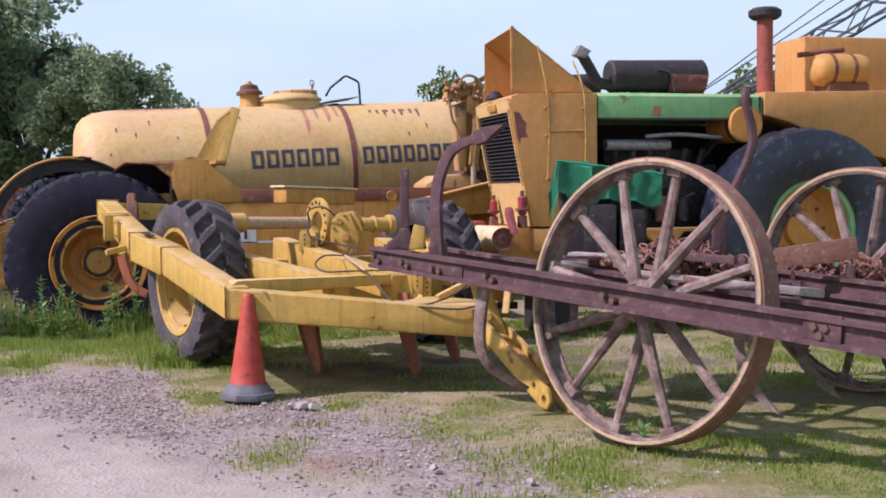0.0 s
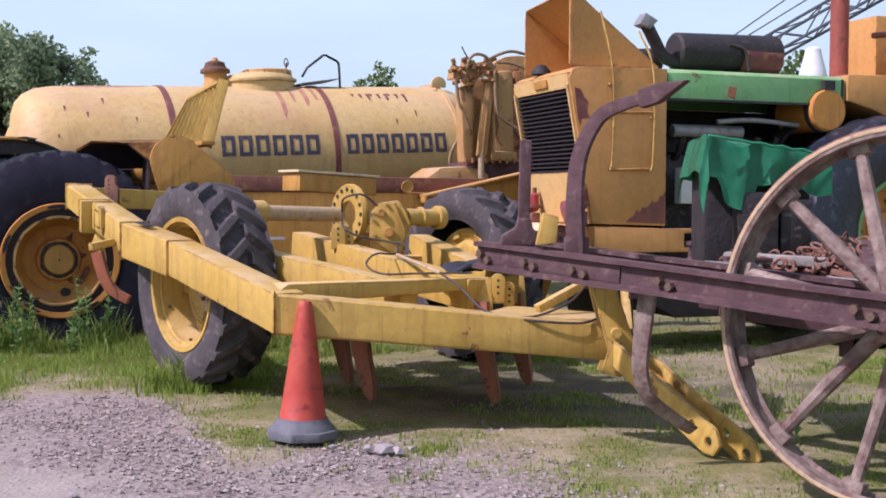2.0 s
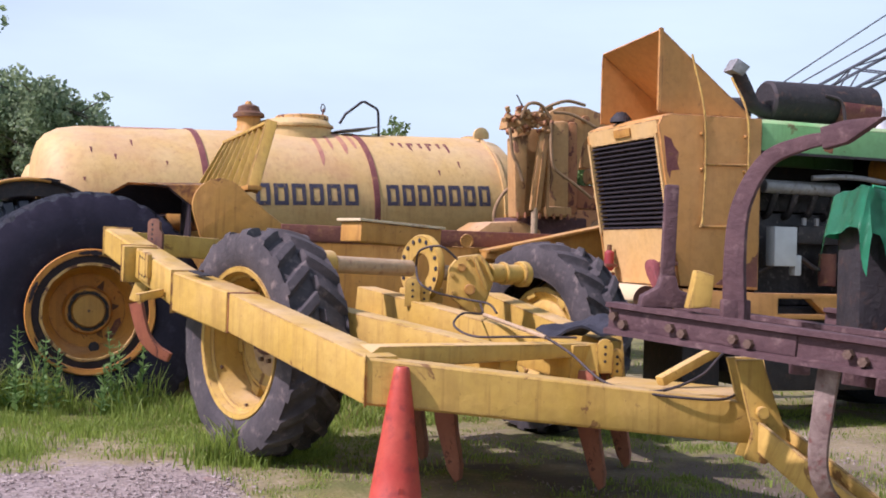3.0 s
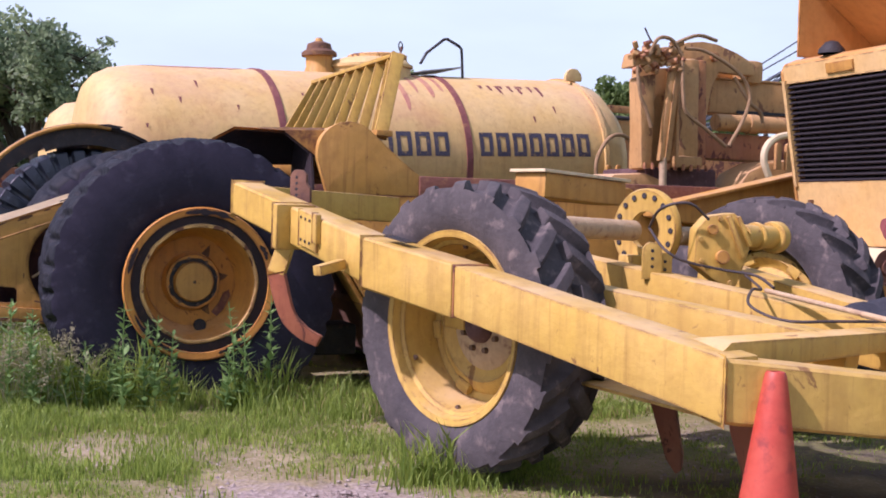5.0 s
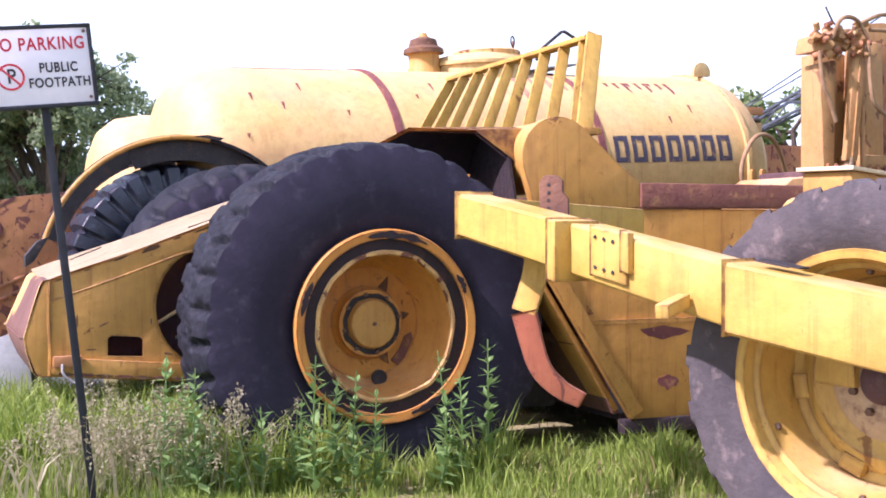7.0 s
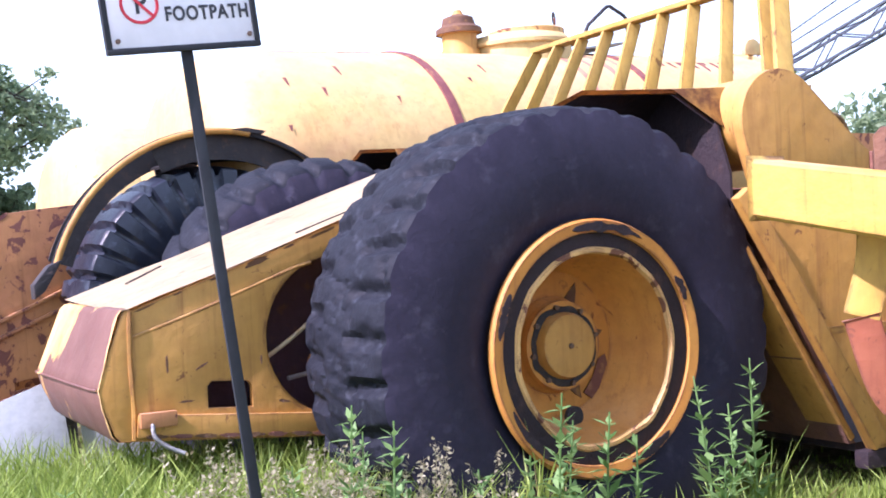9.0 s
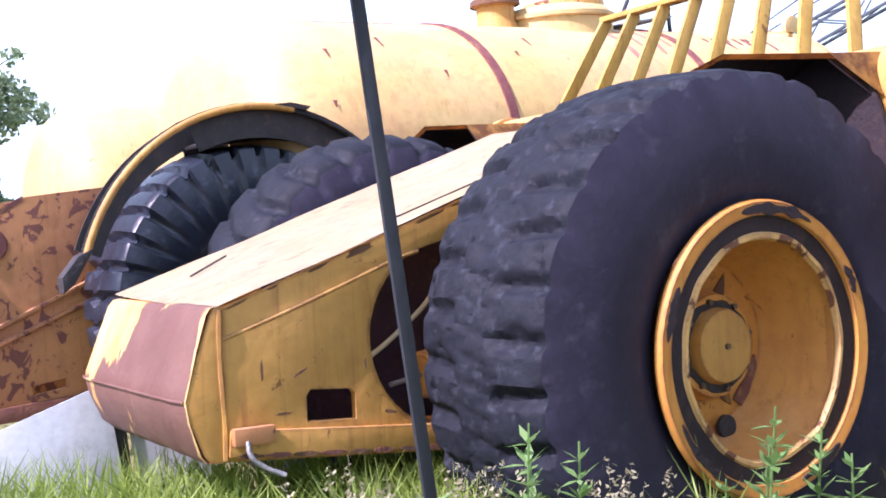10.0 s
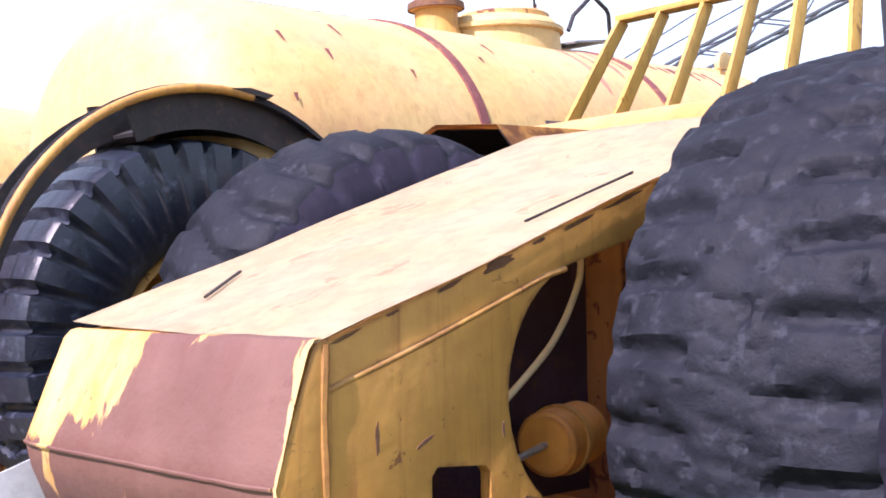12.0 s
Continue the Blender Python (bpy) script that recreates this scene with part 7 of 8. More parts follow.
donkey = thing("small_engine", "dark old stationary engine under the green tarpaulin", "engine", pose(0.95, 8.2, 0.95))
part("engine_body", box((-0.25, 0.0, 0), (0.36, 0.3, 0.62)), BLACK, donkey, bevel=0.03)
part("engine_foot", box((-0.25, -0.18, -0.07), (0.3, 0.28, 0.0)), IRON, donkey)
part("flywheel_guard", box((-0.10, -0.16, 0.0), (0.13, -0.02, 0.40)), ENGINE, donkey, "dark cast block", bevel=0.025)
part("side_block", box((0.15, -0.12, 0.05), (0.33, -0.02, 0.36)), ENGINE, donkey, bevel=0.02)

# ---- traffic cones ----
def cone(m, group="traffic cones"):
    c = thing("traffic_cone", "faded red plastic traffic cone on a grey rubber base", "traffic cone", m, group)
    part("cone_body", lathe([(0.09, 0.135), (0.10, 0.128), (0.30, 0.100), (0.60, 0.058), (0.715, 0.040), (0.735, 0.036), (0.745, 0.030), (0.745, 0.018), (0.70, 0.018), (0.70, 0.0)], None, 36, UPRIGHT), CONERED, c, "faded red cone body")
    sq = [(0.19 * s * math.cos(radians(45 * k + 22.5)) * 1.06, 0.19 * s * math.sin(radians(45 * k + 22.5)) * 1.06) for s in (1,) for k in range(8)]
    part("base", prism(sq, 0.0, 0.05, axis="z"), CONEBASE, c, "square grey rubber base", bevel=0.012)
    part("collar", lathe([(0.048, 0.175), (0.075, 0.160), (0.095, 0.142), (0.11, 0.136), (0.11, 0.12)], None, 36, UPRIGHT), CONEBASE, c)
    part("tab", box((-0.01, -0.118, 0.16), (0.012, -0.108, 0.20)), CONERED, c)
    return c


c1 = cone(pose(-1.54, 8.05, 0.0, 0, 1.2, 10))
small = copy_thing(c1, pose(-6.62, 12.75, 0.0, 0, 0, 40) @ Matrix.Diagonal((0.62, 0.62, 0.62, 1)))
small.scale = (0.62, 0.62, 0.62)

# ---- the sign on its leaning post ----
sign = thing("no_parking_sign", "white metal no-parking sign on a leaning dark iron post", "sign", pose(-5.245, 11.13, 0, 0, -6.3, 20))
part("post", prism([(-0.017, -0.018), (0.017, -0.018), (0.017, -0.011), (-0.010, -0.011), (-0.010, -0.006), (-0.017, -0.006)], -0.1, 1.80, axis="z"), POSTPAINT, sign, "dark angle-iron post", bevel=0.003)
board = part("board", box((-0.225, -0.035, 1.78), (0.21, -0.023, 2.105)), SIGNWHITE, sign, "white enamelled sign board", bevel=0.004)
for lo, hi in (((-0.235, -0.042, 1.768), (0.22, -0.02, 1.785)), ((-0.235, -0.042, 2.10), (0.22, -0.02, 2.117)), ((-0.235, -0.042, 1.785), (-0.218, -0.02, 2.10)), ((0.203, -0.042, 1.785), (0.22, -0.02, 2.10))):
    part("frame_bar", box(lo, hi), POSTPAINT, board, bevel=0.003)
for x in (-0.20, 0.19):
    for z in (1.805, 2.085):
        bolt(board, (x, -0.0355, z), 0.008, 0.006)


def words(text, x, z, size, mat, squeeze=1.0):
    """Raised lettering on the board."""
    c = bpy.data.curves.new("lettering", "FONT")
    c.body, c.size, c.extrude, c.align_x, c.align_y, c.space_character = text, size, 0.0008, "CENTER", "CENTER", 1.12
    c.offset = 0.0014
    c.materials.append(mat)
    ob = new("lettering", c)
    ob.parent = board
    ob.matrix_basis = Matrix.Translation((x, -0.0375, z)) @ Matrix.Rotation(radians(90), 4, "X") @ Matrix.Diagonal((squeeze, 1, 1, 1))
    return ob


words("NO PARKING", -0.008, 2.035, 0.074, SIGNRED, 0.80)
words("PUBLIC", 0.07, 1.935, 0.056, SIGNBLACK, 0.80)
words("FOOTPATH", 0.07, 1.872, 0.056, SIGNBLACK, 0.80)
part("prohibition_ring", lathe([(-0.0375, 0.056), (-0.039, 0.055), (-0.039, 0.048), (-0.0375, 0.047)], None, 40, Matrix.Translation((-0.125, 0, 1.905))), SIGNRED, board, "red prohibition ring")
words("P", -0.122, 1.905, 0.085, SIGNBLACK, 0.85)
part("prohibition_bar", beam((-0.161, -0.0395, 1.941), (-0.089, -0.0395, 1.869), 0.001, 0.008, up=(0.7, 0, 0.7)), SIGNRED, board)

# ---- panel leaning behind the push block ----
pn = thing("sheet_panel", "pale grey weathered sheet panel leaning on a dark stake", "panel", pose(-6.42, 13.45, 0, -4, 0, 12))
part("sheet", prism([(-0.14, -0.02), (0.36, -0.02), (0.28, 0.63), (-0.20, 0.46)], -0.006, 0.006), PANELGREY, pn, bevel=0.002)
part("sheet", prism([(0.42, -0.02), (0.78, -0.02), (0.74, 0.5), (0.36, 0.52)], 0.03, 0.04), PANELGREY, pn)
part("stake", beam((0.36, 0.02, -0.05), (0.32, 0.02, 0.62), 0.05, 0.02, up=(0, 1, 0)), BLACK, pn, bevel=0.004)

# ---- white cowl on a post behind the tractor ----
cowl = thing("vent_cowl", "white conical vent cowl on a dark iron post behind the tractor", "vent cowl", pose(4.51, 17.07, 0))
part("post", can((0, 0, 0), (0, 0, 2.92), 0.05, seg=14), IRON, cowl, "dark iron post")
part("cowl", lathe([(2.86, 0.19), (2.90, 0.20), (3.02, 0.17), (3.20, 0.12), (3.30, 0.10), (3.33, 0.06), (3.335, 0)], None, 28, UPRIGHT), WHITEPLASTIC, cowl, "white tapered cowl")

# ---- lattice crane boom far behind ----
crane = thing("crane_boom", "long blue-grey lattice crane boom rising behind the yard", "crane", pose(6.1, 36.9, 0))
CB, CT2 = Vector((6.1, 36.9, 3.45)), Vector((18.9, 24.1, 11.5))
ax = (CT2 - CB).normalized()
sx = ax.cross(Vector((0, 0, 1))).normalized()
sy = sx.cross(ax)
NB, LEN = 26, (CT2 - CB).length


def node(i, a, b):
    w = 0.27 * (0.45 + 0.55 * min(1, i / 6))
    return CB + ax * (LEN * i / NB) + sx * (a * w) + sy * (b * w)


cm = Matrix.Translation((-6.1, -36.9, 0))
for a, b in ((1, 1), (1, -1), (-1, 1), (-1, -1)):
    bm = tube([node(i, a, b) for i in range(NB + 1)], 0.042, None, 6)
    bmesh.ops.transform(bm, matrix=cm, verts=bm.verts)
    part("chord", bm, CRANE, crane)
for i in range(NB):
    s = 1 if i % 2 else -1
    for pair in (((1, s), (1, -s)), ((-1, s), (-1, -s)), ((s, 1), (-s, 1)), ((s, -1), (-s, -1))):
        bm = tube([node(i, *pair[0]), node(i + 1, *pair[1])], 0.022, None, 5)
        bmesh.ops.transform(bm, matrix=cm, verts=bm.verts)
        part("lacing_bar", bm, CRANE, crane)
part("boom_foot", beam(Vector((0, 0, 0)), CB - Vector((6.1, 36.9, 0)), 0.25, 0.25, up=(0, 1, 0)), CRANE, crane)
for h in (1.1, 2.4):
    part("stay_cable", tube([CB - Vector((6.1, 36.9, -0.6)), CT2 - Vector((6.1, 36.9, -h))], 0.02, seg=5), CRANE, crane)


# ---- an old loader parked at the far edge of the yard ----
loader = thing("wheel_loader", "rusty yellow wheel loader parked far off on grass", "loader", pose(-11.6, 21.5, 0, 0, 0, 12))
part("body", prism([(-1.8, 0.45), (0.35, 0.45), (0.42, 0.62), (0.30, 0.95), (-0.4, 1.0), (-0.5, 1.25), (-1.8, 1.25)], -0.5, 0.5), RUSTYEL, loader, "rusted yellow body", bevel=0.03)
cab = part("cab", prism([(-1.5, 1.2), (-0.45, 1.2), (-0.55, 2.05), (-1.45, 2.05)], -0.48, 0.48, holes=[[(-1.38, 1.36), (-0.62, 1.36), (-0.68, 1.92), (-1.34, 1.92)]]), DARKRUST, loader, "dark rusted cab", bevel=0.02)
part("lift_arm", beam((0.1, -0.55, 0.95), (0.95, -0.55, 0.28), 0.10, 0.18), YELLOW, loader, "yellow lift arm", bevel=0.02)
part("lift_arm", beam((0.1, 0.55, 0.95), (0.95, 0.55, 0.28), 0.10, 0.18), YELLOW, loader, bevel=0.02)
part("bucket", prism([(0.85, 0.05), (1.5, 0.03), (1.5, 0.06), (0.95, 0.12), (0.9, 0.5), (0.98, 0.72), (0.94, 0.74), (0.82, 0.5)], -0.85, 0.85), REDRUST, loader, "rust-red bucket", bevel=0.008)
for x in (-1.3, 0.0):
    for y in (-0.62, 0.62):
        part("tyre", lathe([(-0.14, 0.2), (-0.15, 0.36), (-0.11, 0.44), (0.11, 0.44), (0.15, 0.36), (0.14, 0.2), (0.05, 0.16), (0.05, 0.0)], None, 28, Matrix.Translation((x, y, 0.43))), RUBBER, loader, "black loader tyre")


# ---- ground ----
ROAD = [(3.2, -1.0), (1.6, 2.6), (-0.2, 5.3), (-0.95, 6.2), (-1.55, 7.0), (-1.75, 7.7), (-2.2, 9.0), (-2.75, 9.75), (-3.5, 9.7), (-4.15, 9.1), (-4.5, 8.0), (-4.9, 7.0), (-6.0, 5.0), (-7.5, 1.0), (-7.5, -8.0), (3.2, -8.0)]


def road_distance(x, y, outline=ROAD):
    """Metres from the track's edge, positive inside. Arrays."""
    inside = np.zeros(np.shape(x), bool)
    best = np.full(np.shape(x), 1e9)
    for (ax_, ay), (bx, by) in zip(outline, outline[1:] + outline[:1]):
        dx, dy = bx - ax_, by - ay
        t = np.clip(((x - ax_) * dx + (y - ay) * dy) / (dx * dx + dy * dy), 0, 1)
        best = np.minimum(best, np.hypot(x - ax_ - t * dx, y - ay - t * dy))
        cross = ((ay > y) != (by > y)) & (x < (bx - ax_) * (y - ay) / (by - ay + 1e-12) + ax_)
        inside ^= cross
    return np.where(inside, best, -best)


SANDY = [(-4.4, 8.1), (-3.9, 8.2), (-3.3, 7.95), (-2.70, 7.50), (-1.95, 6.80), (-1.45, 6.36), (-1.18, 6.07), (-0.85, 5.74), (-0.46, 5.47), (0.15, 4.9), (1.4, 3.0), (2.6, -1.0), (2.6, -8.0), (-7.0, -8.0), (-7.0, 1.0), (-5.6, 5.0)]


def fbm(x, y, s):
    return np.array([noise.fractal(Vector((a * s, b * s, 0.3)), 1.0, 2.0, 4) for a, b in zip(np.ravel(x), np.ravel(y))]).reshape(np.shape(x))


def bare(x, y):
    """How bare and stony the ground is, 0 to 1."""
    d = road_distance(x, y)
    n = fbm(x, y, 0.9)
    n2 = fbm(x + 9, y - 4, 0.45)
    road = np.clip((d + 0.16 + 0.25 * n) / 0.45, 0, 1)
    verge = np.clip((2.3 + d) / 1.8, 0, 1) * np.clip((8.55 - y) / 0.7, 0, 1) * np.clip((x + 2.1) / 0.5, 0, 1) * np.clip(0.98 + 0.9 * n, 0.66, 1)
    path = np.clip(1.35 - np.abs(y - 10.35 + 0.15 * (x + 4)) / 0.72, 0, 1) * np.clip((x + 5.2) / 0.8, 0, 1) * np.clip((-1.9 - x) / 0.5, 0, 1) * np.clip(0.34 + 0.3 * n2 + 0.5 * n, 0.10, 0.40)
    yard = np.clip(0.10 + 1.2 * n2 + 0.8 * n, 0, 0.42) * np.clip((x + 2.0) / 1.0, 0, 1) * np.clip((y - 7.6) / 0.8, 0, 1)
    return np.clip(np.maximum.reduce([road, verge, path, yard]), 0, 1)


def cover(x, y):
    """How thick the low turf stands, 0 to 1: ragged patches on the stony verge, nearly closed beyond it."""
    thin = np.clip(1.05 - np.where(y > 9.4, 1.9, 1.25) * bare(x, y), 0.0, 1)
    patch = np.clip(0.42 + 1.5 * fbm(x + 3, y, 1.7) + 0.9 * fbm(x, y - 5, 4.1), 0.0, 1)
    beside = np.clip((2.9 + road_distance(x, y)) / 2.4, 0, 1) * np.clip(-0.1 - road_distance(x, y) / 0.4, 0, 1)
    tuft = 0.42 * np.clip(1.5 * fbm(x - 7, y + 2, 1.25) + 0.9 * fbm(x, y - 5, 4.1) - 0.18, 0.0, 1) * beside
    rough = 0.75 + 1.1 * fbm(x + 1, y + 8, 3.3)
    for cx, cy, rx, ry, k in ((-0.07, 6.95, 0.24, 0.20, 0.9), (0.80, 6.0, 0.34, 0.6, 1.0), (-1.07, 6.42, 0.15, 0.28, 0.7), (-0.85, 7.80, 0.16, 0.2, 0.7), (-3.68, 7.0, 0.36, 0.24, 0.7), (1.7, 6.1, 0.7, 0.6, 1.0), (0.45, 7.35, 0.5, 0.3, 0.8), (-1.80, 7.98, 0.12, 0.16, 1.0), (0.3, 5.3, 0.3, 0.25, 0.6)):
        tuft = np.maximum(tuft, k * rough * np.exp(-((x - cx) / rx) ** 2 - ((y - cy) / ry) ** 2))
    least = np.where((y > 6.6) & (x > 0.2), 0.28, np.where(y > 8.6, 0.35, 0.12))
    under = np.exp(-((x + 0.3) / 1.5) ** 4 - ((y - 9.5) / 0.9) ** 4)
    weeds = np.clip(0.12 + 1.8 * fbm(x + 5, y - 3, 2.4), 0.0, 1)
    return np.clip(np.maximum(thin * np.maximum(patch, least), tuft) * (1 - under * (1 - weeds)), 0, 1)


def spread(lo, hi, step, far, n):
    k = np.linspace(0, 1, n)[1:] ** 2.6
    return np.concatenate([(lo - k * (far + lo))[::-1], np.arange(lo, hi, step), hi + k * (far - hi)])


gx, gy = spread(-9.0, 5.5, 0.09, 400, 26), spread(0.0, 15.5, 0.09, 400, 26)
X, Y = np.meshgrid(gx, gy)
near = (X > -10) & (X < 7) & (Y > -2) & (Y < 18)
BARE = np.zeros(X.shape)
BARE[near] = bare(X[near], Y[near])
far_road = road_distance(X, Y) > 0
BARE[~near & far_road] = 1.0
Z = np.zeros(X.shape)
Z[near] = 0.022 * fbm(X[near], Y[near], 0.7) + 0.012 * fbm(X[near], Y[near], 3.0)
Z[near] -= 0.02 * BARE[near]
verts = np.stack([X.ravel(), Y.ravel(), Z.ravel()], 1)
ny_, nx_ = X.shape
idx = np.arange(ny_ * nx_).reshape(ny_, nx_)
faces = np.stack([idx[:-1, :-1].ravel(), idx[:-1, 1:].ravel(), idx[1:, 1:].ravel(), idx[1:, :-1].ravel()], 1)
me = bpy.data.meshes.new("ground")
me.from_pydata(verts.tolist(), [], faces.tolist())
me.polygons.foreach_set("use_smooth", [True] * len(me.polygons))
SAND = np.clip(0.4 + (road_distance(X, Y, SANDY)) / 0.5, 0, 1)
SAND[near] = np.clip(0.4 + (road_distance(X[near], Y[near], SANDY) + 0.45 * fbm(X[near], Y[near], 1.1)) / 0.5, 0, 1)
att = me.attributes.new("sandy", "FLOAT", "POINT")
att.data.foreach_set("value", SAND.ravel().astype(np.float32))
att = me.attributes.new("bare", "FLOAT", "POINT")
att.data.foreach_set("value", BARE.ravel().astype(np.float32))
COVER = np.where(far_road, 0.0, 0.6)
COVER[near] = cover(X[near], Y[near])
att = me.attributes.new("cover", "FLOAT", "POINT")
att.data.foreach_set("value", COVER.ravel().astype(np.float32))
ragged = np.ones(X.shape)
ragged[near] = 0.8 + 0.9 * fbm(X[near] - 2, Y[near] + 3, 1.9)
# The last mask marks ground in the shade of ripper and tractor.
for name, cx, cy, rx, ry in (("ruddy", -0.62, 6.12, 0.30, 0.36), ("damp", -3.0, 5.5, 0.75, 0.85), ("shaded", -0.10, 9.75, 2.1, 1.15)):
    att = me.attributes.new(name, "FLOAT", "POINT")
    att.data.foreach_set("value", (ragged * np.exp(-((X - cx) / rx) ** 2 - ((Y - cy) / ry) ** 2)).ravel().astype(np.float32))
m, n, l, b = start("track_and_turf", 0.95)
at = n.new("ShaderNodeAttribute")
at.attribute_name = "bare"
turf = mixed(n, l, noise_fac(n, l, 1.6, 8, 0.35, 0.65), (0.105, 0.122, 0.030), (0.205, 0.180, 0.062))
turf = mixed(n, l, times(n, l, noise_fac(n, l, 5.0, 6, 0.52, 0.66), 0.7), turf, (0.29, 0.235, 0.115))
soil = mixed(n, l, noise_fac(n, l, 2.4, 8, 0.38, 0.62), (0.290, 0.245, 0.135), (0.210, 0.175, 0.095))
soil = mixed(n, l, times(n, l, noise_fac(n, l, 34, 5, 0.55, 0.68), 0.6), soil, (0.46, 0.41, 0.35))
# Shade under the machines put into the soil colour.
shade_in = n.new("ShaderNodeAttribute")
shade_in.attribute_name = "shaded"
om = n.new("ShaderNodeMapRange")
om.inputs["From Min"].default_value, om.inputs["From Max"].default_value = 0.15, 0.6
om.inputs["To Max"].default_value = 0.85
l.new(shade_in.outputs["Fac"], om.inputs["Value"])
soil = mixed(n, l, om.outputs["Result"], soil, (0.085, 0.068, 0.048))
cv = n.new("ShaderNodeAttribute")
cv.attribute_name = "cover"
thick = n.new("ShaderNodeMapRange")
thick.inputs["From Min"].default_value, thick.inputs["From Max"].default_value = 0.10, 0.50
wob0 = n.new("ShaderNodeMath")
wob0.operation = "MULTIPLY_ADD"
l.new(noise_fac(n, l, 16, 6, 0.3, 0.7), wob0.inputs[0])
wob0.inputs[1].default_value = 0.5
l.new(cv.outputs["Fac"], wob0.inputs[2])
shift = n.new("ShaderNodeMath")
shift.operation = "SUBTRACT"
l.new(wob0.outputs[0], shift.inputs[0])
shift.inputs[1].default_value = 0.25
l.new(shift.outputs[0], thick.inputs["Value"])
sn = n.new("ShaderNodeAttribute")
sn.attribute_name = "sandy"
vor = n.new("ShaderNodeTexVoronoi")
vor.inputs["Scale"].default_value = 42
tc = n.new("ShaderNodeTexCoord")
l.new(tc.outputs["Object"], vor.inputs["Vector"])
bw = n.new("ShaderNodeRGBToBW")
l.new(vor.outputs["Color"], bw.inputs["Color"])
peb = n.new("ShaderNodeMapRange")
peb.inputs["From Min"].default_value, peb.inputs["From Max"].default_value = 0.25, 0.8
l.new(bw.outputs["Val"], peb.inputs["Value"])
grit = mixed(n, l, peb.outputs["Result"], (0.17, 0.134, 0.120), (0.33, 0.28, 0.252))
grit = mixed(n, l, times(n, l, noise_fac(n, l, 1.2, 6, 0.45, 0.65), 0.6), grit, (0.31, 0.26, 0.215))
grit = mixed(n, l, times(n, l, noise_fac(n, l, 2.9, 5, 0.62, 0.70, (1, 1, 1), 0.4), 0.6), grit, (0.28, 0.16, 0.12))
sand = mixed(n, l, noise_fac(n, l, 0.9, 7, 0.38, 0.64), (0.375, 0.332, 0.28), (0.285, 0.245, 0.208))
sand = mixed(n, l, times(n, l, noise_fac(n, l, 5, 8, 0.52, 0.68), 0.5), sand, (0.21, 0.18, 0.155))
sand = mixed(n, l, times(n, l, noise_fac(n, l, 70, 4, 0.55, 0.7), 0.4), sand, (0.46, 0.42, 0.38))
grit = mixed(n, l, sn.outputs["Fac"], grit, sand)
for name, tone, k in (("ruddy", (0.22, 0.115, 0.085), 0.75), ("damp", (0.19, 0.155, 0.130), 0.9)):
    an = n.new("ShaderNodeAttribute")
    an.attribute_name = name
    am = n.new("ShaderNodeMapRange")
    am.inputs["From Min"].default_value, am.inputs["From Max"].default_value = 0.25, 0.75
    am.inputs["To Max"].default_value = k
    l.new(an.outputs["Fac"], am.inputs["Value"])
    grit = mixed(n, l, am.outputs["Result"], grit, tone)
edge = n.new("ShaderNodeMapRange")
edge.inputs["From Min"].default_value, edge.inputs["From Max"].default_value = 0.50, 0.78
add = n.new("ShaderNodeMath")
add.operation = "ADD"
wob = noise_fac(n, l, 12, 6, 0.3, 0.7)
sub = n.new("ShaderNodeMath")
sub.operation = "MULTIPLY_ADD"
l.new(wob, sub.inputs[0])
sub.inputs[1].default_value, sub.inputs[2].default_value = 0.4, -0.2
l.new(at.outputs["Fac"], add.inputs[0])
l.new(sub.outputs[0], add.inputs[1])
l.new(add.outputs[0], edge.inputs["Value"])
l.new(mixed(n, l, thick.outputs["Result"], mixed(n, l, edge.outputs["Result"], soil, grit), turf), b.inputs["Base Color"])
bumped(n, l, b, vor.outputs["Distance"], 0.5, 0.012)
me.materials.append(m)
ground = tagged(new("ground", me), "gravel track and rough turf of the yard", "ground", kind="structure")


def ground_z(x, y):
    return 0.022 * noise.fractal(Vector((x * 0.7, y * 0.7, 0.3)), 1.0, 2.0, 4)


# ---- loose stones ----
rng = np.random.default_rng(4)
px, py = rng.uniform(-6, 2.5, 260000), rng.uniform(2.5, 11.5, 260000)
sandy = np.clip(0.4 + road_distance(px, py, SANDY) / 0.5, 0, 1)
keep = rng.random(260000) < bare(px, py) * (1 - 0.985 * sandy) * np.clip(0.5 + 1.2 * fbm(px, py, 0.8), 0.2, 1) * 0.62
px, py = px[keep], py[keep]
base = np.array([(1, 0, 0), (-1, 0, 0), (0, 1, 0), (0, -1, 0), (0, 0, 1), (0, 0, -1)], float)
oct_f = np.array([(0, 2, 4), (2, 1, 4), (1, 3, 4), (3, 0, 4), (2, 0, 5), (1, 2, 5), (3, 1, 5), (0, 3, 5)])
V, Fc = [], []
for i, (x, y) in enumerate(zip(px, py)):
    r = 0.0045 + 0.013 * rng.random() ** 3
    a = rng.random() * 6.28
    s = base * (r * rng.uniform(0.7, 1.5), r * rng.uniform(0.7, 1.3), r * rng.uniform(0.5, 0.9)) * rng.uniform(0.75, 1.2, (6, 1))
    s = np.stack([s[:, 0] * math.cos(a) - s[:, 1] * math.sin(a), s[:, 0] * math.sin(a) + s[:, 1] * math.cos(a), s[:, 2]], 1)
    V.append(s + (x, y, ground_z(x, y) - 0.012))
    Fc.append(oct_f + 6 * i)
me = bpy.data.meshes.new("loose_stones")
me.from_pydata(np.concatenate(V).tolist(), [], np.concatenate(Fc).tolist())
sm, n, l, b = start("gravel_stones", 0.9)
geo = n.new("ShaderNodeNewGeometry")
